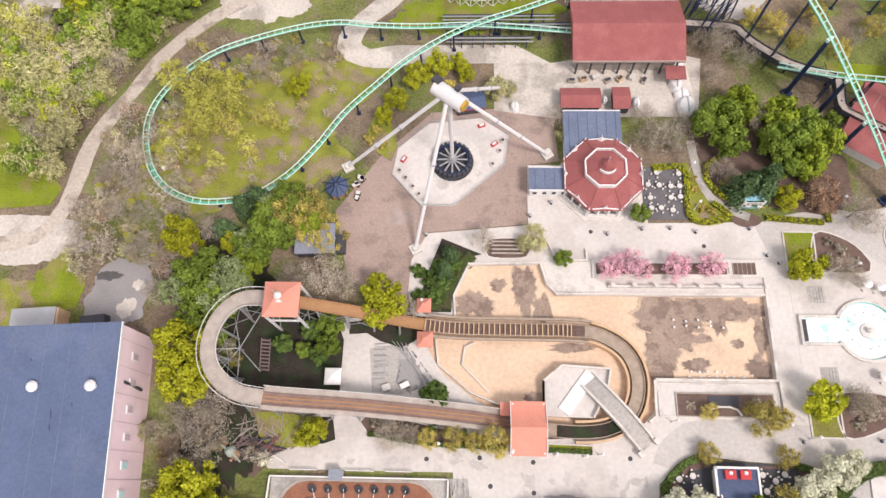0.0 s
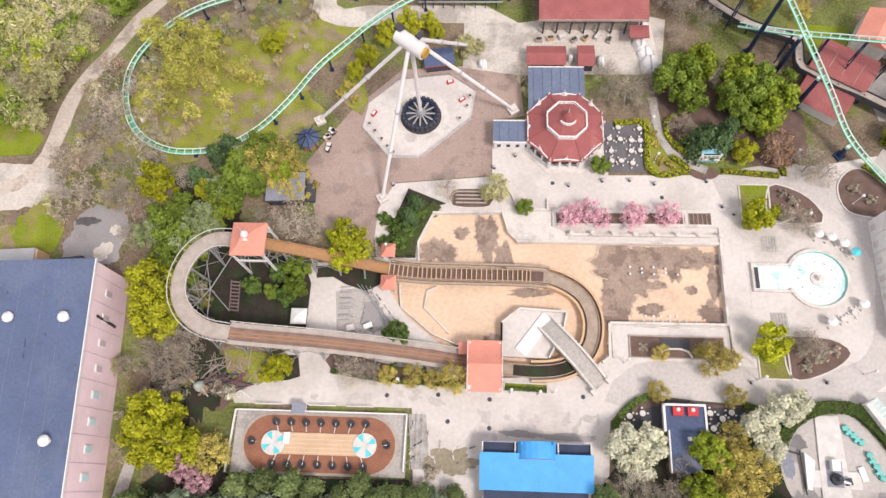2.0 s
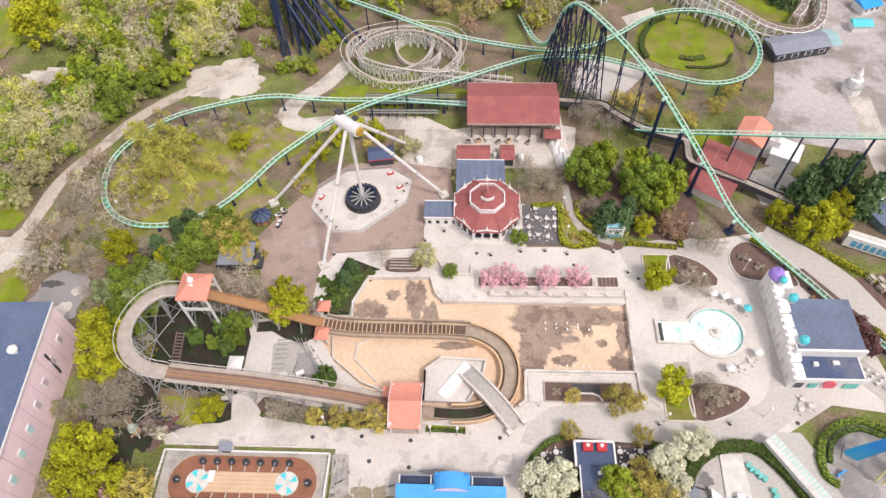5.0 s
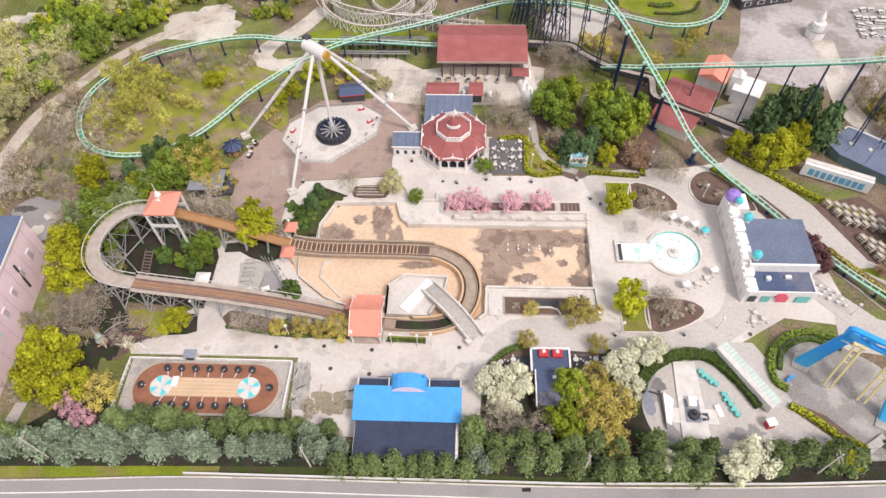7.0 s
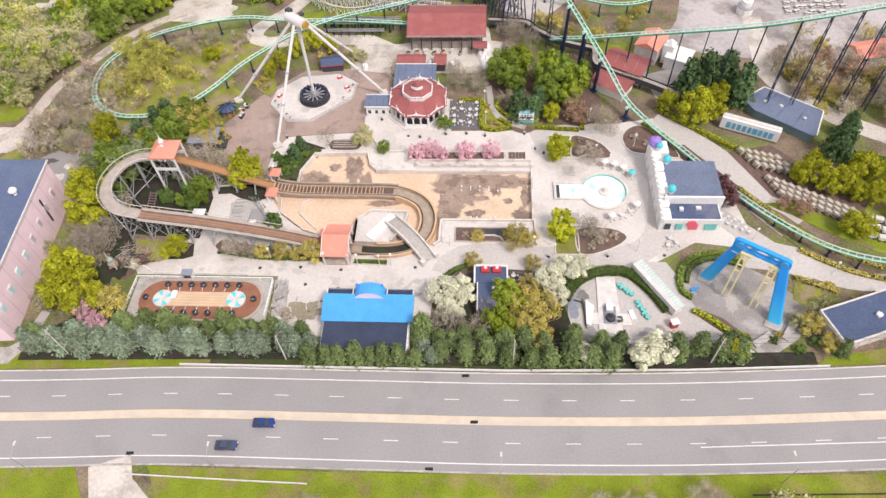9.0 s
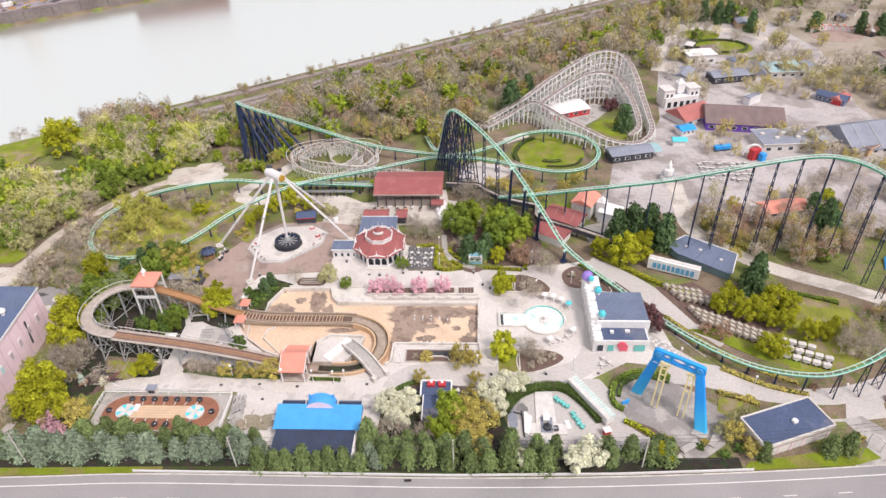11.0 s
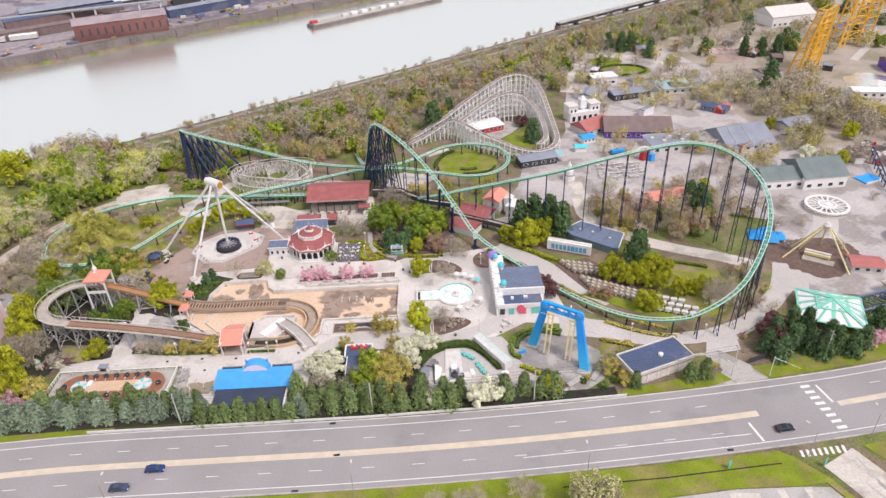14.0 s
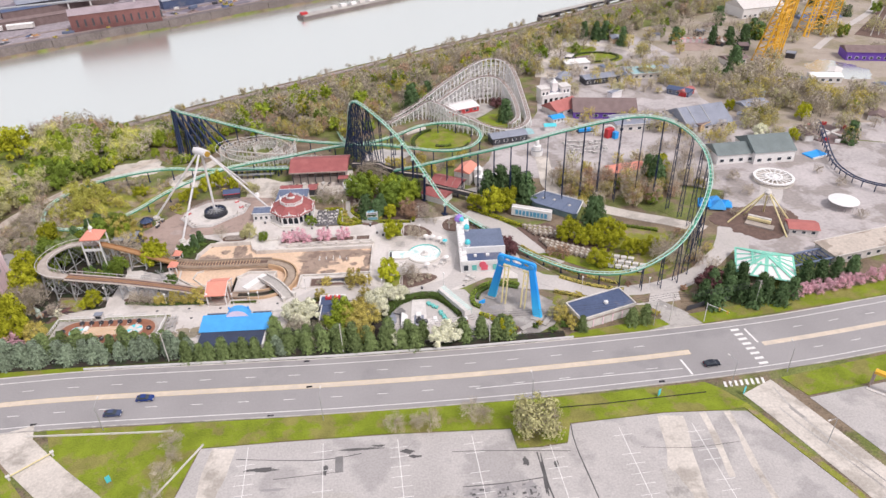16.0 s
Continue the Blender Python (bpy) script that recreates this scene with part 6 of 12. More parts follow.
part("sign_panel", Shape().box(-9.4, 3.0, 0, 2.2, 0.3, 1.4, 30), SKY_BLUE, arch, "blue entrance panel")
for a, b in (((-12, 4.4), (-9.6, 1.4)), ((1, -11), (5.4, -8.2)), ((8, -9.4), (12.4, -3.4))):
    fixed("step_platform", Shape().beam((104.5 + a[0], -3.2 + a[1], 0.3), (104.5 + b[0], -3.2 + b[1], 0.3), 1.6, 0.5), GREY_CONCRETE, "grey concrete ride platform", "platform")

# ---------------------------------------------------------------- round flat ride being serviced
flat = thing("flat_ride", 76.8, -6.6, 0.03, "dismantled flat ride with white cross base and green arms", "amusement ride")
part("cross_base", Shape().prism([(-4.4, -6.1), (0.9, -6.1), (0.5, 9.8), (-3.8, 9.8)], 0, 0.35), OFFWHITE, flat, "long pale platform")
part("cross_arm", Shape().prism([(-5.9, -3.0), (3.0, -3.2), (3.0, -0.2), (-5.9, 0.0)], 0, 0.3), OFFWHITE, flat, "pale cross platform")
part("pit_edge", Shape().box(-1.7, -0.6, 0.36, 2.9, 4.6, 0.06, -2), GREY_ROOF, flat, "grey recess round the drive")
part("drive_box", Shape().box(-1.7, 0.9, 0.35, 1.5, 2.0, 1.2, -2), WHITE, flat, "white drive cabinet")
part("pivot", Shape().lathe(-1.6, -1.5, [(1.1, 0.4), (1.0, 1.1), (0.5, 1.4), (0.35, 2.3)], 14), CHARCOAL, flat)
part("motor", Shape().rod((-0.6, -1.8, 0.8), (0.6, -2.2, 0.8), 0.45, 0.4, 12), GREY_STEEL, flat)
part("hub_block", Shape().box(0.4, -1.9, 0.35, 1.0, 1.2, 0.8, 10), CHARCOAL, flat)
tilt = [(-6.9, 3.0), (-5.0, 1.6), (-6.1, -3.6), (-7.2, -3.4)]
part("side_cover", Shape().add([(x, y, 0) for x, y in tilt] + [(x, y, z) for (x, y), z in zip(tilt, (1.0, 0.7, 0.5, 1.1))], [(3, 2, 1, 0), (4, 5, 6, 7), (0, 1, 5, 4), (1, 2, 6, 5), (2, 3, 7, 6), (3, 0, 4, 7)]), WHITE, flat, "white slanting cover panel")
part("frame_rail", Shape().rod((-7.5, 3.4, 0.5), (-7.2, -4.4, 0.5), 0.16, n=6).rod((-7.4, 2.6, 0.4), (-9.4, 3.2, 0.4), 0.16, n=6), CHARCOAL, flat)
for (ax, ay), (bx_, by_) in (((0.9, 7.9), (4.2, 4.7)), ((4.7, 3.4), (6.9, -1.6))):
    u0, u1 = Vector((ax, ay, 0.5)), Vector((bx_, by_, 0.5))
    arm_ = part("sweep_arm", Shape().beam(u0, u1, 0.5, 0.5), TEAL, flat, "green ride arm laid on the pad")
    w_ = (u1 - u0).normalized().cross(Vector((0, 0, 1)))
    for k in range(5):
        c_ = u0.lerp(u1, 0.1 + 0.2 * k)
        part("arm_seat", Shape().beam(c_ - w_ * (0.75 - 0.2 * (k % 2)), c_ + w_ * (0.5 + 0.25 * (k % 2)), 0.5, 0.55), TURQUOISE if k % 2 else TEAL, arm_)
part("white_cover", Shape().box(3.4, -0.5, 0, 1.1, 2.5, 0.5, 12), WHITE, flat)
sheet("grey_tarp", blob(67.1, -5.6, 1.1, 2.9, 61, 60, 0.25, 6), 0.06, 0.03, GREY_ROOF, "dark grey tarpaulin lying flat on the pad", "tarpaulin")
sheet("grey_tarp", blob(69.6, -15.2, 2.0, 1.2, 62, 60, 0.3, 10), 0.07, 0.03, SLATE_BLUE, "blue-grey tarpaulin lying flat on the pad", "tarpaulin")
hedge_arc = [(76.8 + 11.9 * math.cos(radians(a)), -6.6 + 11.4 * math.sin(radians(a))) for a in range(12, 171, 8)]
PALE_CANVAS = paint("pale_green_canvas", (0.42, 0.60, 0.56), 0.75, 0.15)
trailer = thing("ride_trailer", 86.6, -0.6, 0, "long trailer with green striped canvas roof and white side", "trailer")
trailer.matrix_world = pose(86.4, -0.4, 0, 0, 0, -58)
part("body", Shape().box(0, 0, 0.6, 14.6, 2.5, 2.3), WHITE, trailer)
part("roof", Shape().box(0, 0.55, 2.9, 14.8, 1.6, 0.12), PALE_CANVAS, trailer, "pale green striped canvas")
part("side_skirt", Shape().box(0, 1.27, 0.9, 14.6, 0.06, 2.0), TEAL, trailer, "teal side wall")
part("roof_light", Shape().box(0, -0.8, 2.9, 14.8, 1.1, 0.1), OFFWHITE, trailer)
for k in range(18):
    part("stripe", Shape().box(-7 + k * 0.82, 0.55, 3.02, 0.4, 1.6, 0.03), OFFWHITE, trailer)
for x in (-5.6, -4.6, 5.4):
    for y in (-1.0, 1.0):
        part("wheel", Shape().rod((x, y - 0.18, 0.45), (x, y + 0.18, 0.45), 0.45, 0.45, 12), TYRE, trailer)
tbox = thing("ticket_box", 89.0, -9.6, 0, "small red and white ticket box", "booth")
part("cabin", Shape().box(0, 0, 0, 1.5, 1.3, 1.9, 15), RED, tbox)
part("roof", Shape().box(0, 0, 1.9, 1.8, 1.6, 0.15, 15), WHITE, tbox)
part("window", Shape().box(-0.2, -0.66, 0.9, 0.8, 0.05, 0.7, 15), WHITE, tbox)


# ---------------------------------------------------------------- long pink hall
HALL_ROOF = paint("blue_grey_membrane", (0.098, 0.128, 0.22), 0.7, 0.16, 0.12, 2.0, 0.1, other=(0.115, 0.145, 0.23), patch=0.4, patch_scale=0.08)
hall = thing("pink_hall", -72, 4, 0, "long hall with blue-grey flat roof and pink clapboard side wall", "building")
hall.matrix_world = pose(-72.6, 4.3, 0, 0, 0, 4.0)
part("wall", Shape().box(0, 0, 0, 20.6, 43.4, 13.8), PINK, hall, "pink clapboard walls")
v = [(-11, -22, 13.8), (10.6, -22, 13.8), (10.6, 22, 13.8), (-11, 22, 13.8), (-11, -22, 15.6), (10.6, -22, 14.2), (10.6, 22, 14.2), (-11, 22, 15.6)]
part("roof", Shape().add(v, [(3, 2, 1, 0), (4, 5, 6, 7), (0, 1, 5, 4), (1, 2, 6, 5), (2, 3, 7, 6), (3, 0, 4, 7)]), HALL_ROOF, hall, "worn blue-grey membrane roof")
part("eave", Shape().box(10.68, 0, 13.7, 0.18, 44, 0.5), WHITE, hall)
part("eave", Shape().box(0, -22.1, 13.7, 21.6, 0.2, 0.5), WHITE, hall)
LILAC_GREY = paint("faded_lilac_batten", (0.52, 0.40, 0.46), 0.7)
for k in range(9):
    part("batten", Shape().box(10.36, -20 + k * 4.9, 0.3, 0.05, 0.07, 13.2), LILAC_GREY, hall)
PALE_PANE = paint("pale_turquoise_pane", (0.50, 0.70, 0.74), 0.35, 0.15)
for k in range(8):
    w = part("window", Shape().box(10.4, -17.6 + k * 4.9, 6.2, 0.16, 1.5, 2.4), WHITE, hall)
    part("pane", Shape().box(10.5, -17.6 + k * 4.9, 6.45, 0.08, 1.1, 1.9), PALE_PANE if k < 4 else LILAC_GREY, w, "faded window pane")
for x, y in ((7.0, 10.4), (7.0, -11.5), (-3.4, 10.8), (-3.4, -11.2)):
    n = part("vent", Shape().lathe(x, y, [(0.5, 13.9), (0.5, 15.3), (1.0, 15.5), (1.0, 15.9), (0.5, 16.5), (0.1, 16.7)], 16), WHITE, hall, "white mushroom roof vent")
for x in (-7.6, -2.4, 2.0, 5.8):
    z = 15.6 - (x + 11) * 0.065
    part("roof_seam", Shape().beam((x, -21.8, z + 0.02), (x, 21.8, z + 0.02), 0.14, 0.05), SLATE_BLUE, hall)
for x, y, n in ((0.2, 6.0, 1.6), (0.3, 3.6, 0.9), (-4.6, 15.6, 0.5), (3.6, 7.4, 0.5), (6.6, 11.0, 0.5)):
    part("roof_tear", Shape().box(x, y, 15.6 - (x + 11) * 0.065 - 0.02, 0.16, n, 0.06, 6), DARK_NAVY, hall, "dark split in the roof skin")
part("wall_pipe", Shape().beam((10.42, 11.6, 10.6), (10.42, 11.0, 3.4), 0.2, 0.5), CHARCOAL, hall, "dark pipe down the pink wall")
annex = thing("grey_annex", -86.6, 28.2, 0, "low grey-roofed annex with a tan end beside the hall", "building")
part("wall", Shape().box(0, 0, 0, 9, 7, 4.2, 4), TAN_DECK, annex)
part("roof", Shape().box(-0.4, 0, 4.2, 9.0, 7.2, 0.3, 4), GREY_STEEL, annex, "pale grey sheet roof")
part("side_roof", Shape().box(-3.4, -8.2, 3.6, 2.6, 9.0, 0.25, 4), GREY_STEEL, annex, "pale grey lean-to roof")
part("side_wall", Shape().box(-3.4, -8.2, 0, 2.2, 8.6, 3.6, 4), OFFWHITE, annex)
part("plant", Shape().box(10.5, 1.5, 0, 5, 2.4, 2.6, 8), CHARCOAL, annex, "dark service plant beside the wall")
hut = thing("hillside_house", -103, 101, 0, "small weathered house with pink-grey roof among trees", "house")
part("wall", Shape().box(0, 0, 0, 6.2, 5.0, 3.2, 12), OFFWHITE, hut)
part("roof", Shape().gable(0, 0, 3.2, 6.8, 5.8, 1.6, 12), GREY_CONCRETE, hut)
part("porch", Shape().box(1.4, -3.4, 0, 3.0, 1.8, 2.4, 12), RED_WOOD, hut)

# ---------------------------------------------------------------- octagonal restaurant
gz = thing("octagonal_restaurant", 27.4, 61.8, 0, "white octagonal restaurant with stepped dark red roof and cupola", "building")
turn8 = math.tau / 16
part("roof_tier", Shape().lathe(0, 0, [(8.9, 4.1), (8.9, 4.35), (4.6, 6.5), (4.5, 6.5)], 8, turn8), RED_ROOF, gz, "dark red lower roof")
part("drum", Shape().lathe(0, 0, [(4.5, 6.3), (4.5, 7.3)], 8, turn8), WHITE, gz)
part("upper_roof", Shape().lathe(0, 0, [(4.3, 7.2), (4.3, 7.3), (1.9, 8.4), (1.3, 9.0), (0.2, 9.6)], 8, turn8), RED_ROOF, gz, "dark red upper roof")
part("cupola", Shape().lathe(0, 0, [(1.15, 8.5), (1.15, 9.0), (1.3, 9.05), (0.75, 9.9), (0.1, 10.5)], 8, turn8), RED_ROOF, gz, "small dark red cupola")
part("spire", Shape().rod((0, 0, 10.3), (0, 0, 12.6), 0.07, 0.03, 6), WHITE, gz)
part("crest_rail", Shape().sweep([Vector((4.45 * math.cos(math.tau * k / 8 + turn8), 4.45 * math.sin(math.tau * k / 8 + turn8), 7.75)) for k in range(8)], [(-0.12, 0), (0.12, 0), (0.12, 0.16), (-0.12, 0.16)], closed=True), WHITE, gz, "white railing round the upper roof")
part("crest_sign", Shape().sweep([Vector((1.9 * math.cos(radians(a)), 1.9 * math.sin(radians(a)) - 0.2, 8.75)) for a in range(215, 326, 11)], [(-0.1, 0), (0.1, 0), (0.1, 0.8), (-0.1, 0.8)]), WHITE, gz, "white curved sign board")
for k in range(8):
    a, b = math.tau * k / 8 + turn8, math.tau * (k + 1) / 8 + turn8
    p, q = Vector((8.3 * math.cos(a), 8.3 * math.sin(a), 0)), Vector((8.3 * math.cos(b), 8.3 * math.sin(b), 0))
    part("corner_post", Shape().box(p.x, p.y, 0, 0.55, 0.55, 4.2, math.degrees(a)), WHITE, gz)
    part("parapet_wall", Shape().beam(p + Vector((0, 0, 0.5)), q + Vector((0, 0, 0.5)), 0.25, 1.0), WHITE, gz)
    part("lintel", Shape().beam(p + Vector((0, 0, 4.0)), q + Vector((0, 0, 4.0)), 0.34, 0.4), WHITE, gz)
    # three round-headed openings between slim posts
    for j in range(3):
        u, w = p.lerp(q, j / 3), p.lerp(q, (j + 1) / 3)
        if j:
            part("mullion", Shape().box(u.x, u.y, 0, 0.4, 0.4, 3.9, math.degrees((a + b) / 2)), WHITE, gz)
        head = []
        for i in range(9):
            f = 0.06 + 0.88 * i / 8
            head.append(u.lerp(w, f) + Vector((0, 0, 2.7 + 0.95 * math.sin(math.pi * i / 8))))
        top_ = [Vector((e.x, e.y, 3.85)) for e in head]
        part("arch_head", Shape().add(head + top_, [(i, i + 1, 10 + i, 9 + i) for i in range(8)]), WHITE, gz, "white round-headed arch")
    part("inner_wall", Shape().beam(p * 0.86 + Vector((0, 0, 2.0)), q * 0.86 + Vector((0, 0, 2.0)), 0.08, 4.0), GLASS, gz, "dark glazed wall behind the arcade")
    m = (p + q) / 2
    o = m.normalized()
    side = Vector((-o.y, o.x, 0))
    c = m + o * 0.3
    part("finial", Shape().rod(c + Vector((0, 0, 5.6)), c + Vector((0, 0, 6.6)), 0.12, 0.05, 6), WHITE, gz)
    part("finial", Shape().rod(p * 1.04 + Vector((0, 0, 4.2)), p * 1.04 + Vector((0, 0, 5.3)), 0.22, 0.08, 6), WHITE, gz)
    part("scroll", Shape().beam(c - side * 2.6 + Vector((0, 0, 4.45)), c + Vector((0, 0, 5.0)), 0.2, 0.3).beam(c + side * 2.6 + Vector((0, 0, 4.45)), c + Vector((0, 0, 5.0)), 0.2, 0.3), WHITE, gz, "white scrolled trim")
    part("gablet", Shape().add([c - side * 1.1 + Vector((0, 0, 4.3)), c + side * 1.1 + Vector((0, 0, 4.3)), c + Vector((0, 0, 5.9)), c - o * 0.7 + Vector((0, 0, 4.7)), c - side * 0.25 + Vector((0, 0, 5.6)) + o * 0.1, c + side * 0.25 + Vector((0, 0, 5.6)) + o * 0.1], [(0, 1, 2), (0, 2, 3), (1, 3, 2)]), WHITE, gz, "white ornamental gablet")
    r = Vector((math.cos((a + b) / 2), math.sin((a + b) / 2), 0))
    part("ridge_trim", Shape().beam(Vector((8.7 * math.cos(a), 8.7 * math.sin(a), 4.5)), Vector((4.6 * math.cos(a), 4.6 * math.sin(a), 6.55)), 0.16, 0.12), RED_ROOF, gz)
    for f in (0.25, 0.5, 0.75):
        u = Vector((4.5 * math.cos(a), 4.5 * math.sin(a), 0)).lerp(Vector((4.5 * math.cos(b), 4.5 * math.sin(b), 0)), f)
        part("baluster", Shape().lathe(u.x, u.y, [(0.16, 7.3), (0.2, 7.6), (0.1, 7.9)], 6), WHITE, gz)
part("terrace", Shape().lathe(0, 0, [(9.6, 0), (9.5, 0.25)], 8, turn8), WHITE_CONCRETE, gz)


def flat_building(name, x, y, sx, sy, h, wall, roof_m, label, turn=0.0, category="building", rise=0.0, over=0.35, windows=0):
    t = thing(name, x, y, 0, label, category, turn=turn)
    part("wall", Shape().box(0, 0, 0, sx, sy, h), wall, t)
    if rise:
        part("roof", Shape().gable(0, 0, h, sx + 2 * over, sy + 2 * over, rise), roof_m, t)
    else:
        part("roof", Shape().box(0, 0, h, sx + 2 * over, sy + 2 * over, 0.3), roof_m, t)
        for e in (-1, 1):
            part("parapet", Shape().box(0, e * (sy / 2 + over), h + 0.1, sx + 2 * over, 0.2, 0.4), wall, t)
    for k in range(windows):
        px = -sx / 2 + sx * (k + 0.5) / windows
        w = part("window", Shape().box(px, -sy / 2 - 0.03, 1.0, sx / windows * 0.5, 0.1, min(1.5, h * 0.4)), WHITE, t)
        part("pane", Shape().box(px, -sy / 2 - 0.09, 1.1, sx / windows * 0.4, 0.04, min(1.3, h * 0.35)), GLASS, w)
    return t


a1 = flat_building("kitchen_annex", 25.8, 71.4, 11.6, 10.6, 3.8, WHITE, SLATE_BLUE, "white annex with slate-blue roof behind the restaurant", windows=3)
for k in range(6):
    part("roof_seam", Shape().box(-5 + k * 2, 0, 4.1, 0.08, 11, 0.05), NAVY_ROOF, a1)
a2 = flat_building("serving_annex", 16.4, 61.0, 8.0, 4.6, 3.4, WHITE, SLATE_BLUE, "small white serving hall with slate-blue roof", windows=4)
for k in range(4):
    part("roof_seam", Shape().box(-3 + k * 2, 0, 3.7, 0.08, 5, 0.05), NAVY_ROOF, a2)
rs = thing("coaster_station", 34.4, 96.6, 0, "long coaster station with a big red gabled roof", "building")
part("roof", Shape().gable(0, 0, 5.6, 24.6, 16.4, 2.6), RED_ROOF, rs, "weathered red roof")
part("loading_floor", Shape().box(0, 0, 0, 22, 13, 2.6), GREY_WOOD, rs)
for y in (-8.1, 8.1):
    part("fascia", Shape().box(0, y, 5.2, 24.6, 0.25, 0.5), RED_WOOD, rs)
for k in range(8):
    for y in (-7.4, 7.4):
        part("post", Shape().box(-11 + k * 3.14, y, 0, 0.35, 0.35, 5.6), CHARCOAL, rs)
part("side_roof", Shape().box(10.5, -9.6, 3.4, 4.4, 3.4, 0.25), RED_ROOF, rs)
for k in range(7):
    j = thing("yard_crate", 22.5 + k * 2.7, 87.0 + 0.4 * (k % 3), 0, "grey and tan crate along the station wall", "crate", "station crates")
    part("box", Shape().box(0, 0, 0, 1.6, 0.9, 0.8 + 0.2 * (k % 3), k * 11), (GREY_WOOD, TAN_DECK, OFFWHITE)[k % 3], j)
    part("lid", Shape().box(0, 0, 1.0, 1.2, 0.6, 0.12, k * 11), CHARCOAL, j)
flat_building("red_shed", 23.9, 81.2, 8.2, 4.4, 2.6, CHARCOAL, RED_ROOF, "dark shed with red gabled roof", rise=1.0)
flat_building("red_shed", 32.8, 81.2, 3.2, 4.8, 2.6, CHARCOAL, RED_ROOF, "small dark shed with red roof", rise=0.8)
for k, (x, y, sx, sy, h) in enumerate(((46.2, 90.0, 3.2, 5.0, 1.6), (45.6, 86.0, 2.6, 3.6, 1.9), (46.6, 83.4, 3.0, 3.2, 1.4), (47.4, 80.0, 3.6, 4.6, 2.2), (36.4, 81.0, 1.6, 2.6, 1.8), (29.6, 81.8, 1.2, 1.6, 1.6), (9.6, 80.2, 1.8, 2.4, 1.6))):
    c = thing("tarp_pile", x, y, 0, "pile wrapped in crumpled white tarpaulin", "tarpaulin", "wrapped piles")
    s = Shape()
    rows = [(1.0, 0.0), (0.95, 0.5), (0.75, 0.85), (0.4, 1.0)]
    v, f = [], []
    for r, z in rows:
        for i in range(12):
            a = math.tau * i / 12
            w = r * (1 + 0.25 * noise.noise((x + math.cos(a), y + math.sin(a), z * 2)))
            v.append((sx / 2 * w * math.cos(a) * 1.15, sy / 2 * w * math.sin(a) * 1.15, h * z))
    for q in range(3):
        f += [(q * 12 + i, q * 12 + (i + 1) % 12, q * 12 + 12 + (i + 1) % 12, q * 12 + 12 + i) for i in range(12)]
    part("tarp", s.add(v, f + [tuple(range(36, 48))]), WHITE, c)
    part("strap", Shape().box(0, 0, h * 0.9, sx * 0.1, sy * 0.8, h * 0.12), GREY_STEEL, c)

dk = flat_building("dark_pavilion", -32.2, 47.6, 7.6, 6.2, 2.6, CHARCOAL, GREY_ROOF, "low pavilion with dark slate flat roof under trees", 2)
part("side_frame", Shape().box(5.0, -0.6, 0, 2.0, 4.2, 0.9), CHARCOAL, dk)

# ---------------------------------------------------------------- blue-roofed games building
bb = thing("blue_roofed_building", 20.6, -11.2, 0, "games building with bright blue roof and navy flat roof", "building")
part("wall", Shape().box(0, 0, 0, 19.4, 14.4, 3.4), OFFWHITE, bb)
part("front_roof", Shape().box(0, 6.4, 3.5, 20.0, 2.2, 0.3), DARK_NAVY, bb)
for x in (-9.9, -3.9, 3.9, 9.9):
    part("front_parapet", Shape().box(x, 6.4, 3.6, 0.25, 2.4, 0.7), OFFWHITE, bb)
part("front_edge", Shape().box(0, 7.55, 3.6, 20.2, 0.2, 0.5), GREY_ROOF, bb)
v = [(-10.4, -0.9, 3.75), (10.2, -0.9, 3.75), (10.2, 5.6, 5.0), (-10.4, 5.6, 5.0), (-10.4, -0.9, 3.45), (10.2, -0.9, 3.45), (10.2, 5.6, 3.4), (-10.4, 5.6, 3.4)]
part("blue_roof", Shape().add(v, [(0, 1, 2, 3), (7, 6, 5, 4), (0, 4, 5, 1), (1, 5, 6, 2), (2, 6, 7, 3), (3, 7, 4, 0)]), BRIGHT_BLUE, bb, "bright blue sloped roof")
part("rear_roof", Shape().box(-0.2, -4.25, 3.42, 18.8, 6.7, 0.2), DARK_NAVY, bb, "navy rear roof")
for x in (-9.5, 9.2):
    part("rear_parapet", Shape().box(x, -4.8, 0, 0.3, 5.8, 3.6), WHITE, bb)
d = Shape()
ar = [(3.6 * math.cos(math.pi * k / 10), 3.1 * math.sin(math.pi * k / 10)) for k in range(11)]
v = [(a, y, 3.6 + h) for y in (7.7, 4.6) for a, h in ar]
part("dormer", d.add(v, [(i, i + 1, 12 + i, 11 + i) for i in range(10)] + [tuple(range(10, -1, -1)), tuple(range(11, 22))]), BRIGHT_BLUE, bb, "arched blue dormer sign")
part("dormer_back", Shape().add([(a * 0.98, 4.55, 3.9 + h * 0.95) for a, h in ar], [tuple(range(11))]), PINK, bb, "pale pink back of the sign")
part("dormer_face", Shape().add([(a * 0.9, 7.76, 3.7 + h * 0.88) for a, h in ar], [tuple(range(10, -1, -1))]), HOT_PINK, bb, "pink sign face")
for k in range(5):
    part("sign_scallop", Shape().lathe(-2.9 + k * 1.45, 7.4, [(0.35, 5.6), (0.3, 6.2), (0.1, 6.5)], 8), BRIGHT_BLUE, bb)
for k in range(7):
    part("stall_opening", Shape().box(-8.4 + k * 2.8, 7.22, 0.9, 2.2, 0.08, 1.9), DARK, bb)
    part("stall_post", Shape().box(-9.6 + k * 3.2, 7.6, 0, 0.2, 0.2, 3.4), WHITE, bb)

# ---------------------------------------------------------------- oval whip ride
court = thing("oval_ride", -20.4, -5.0, 0, "oval ride with orange-brown deck, dark cars and blue-white turntables", "amusement ride")


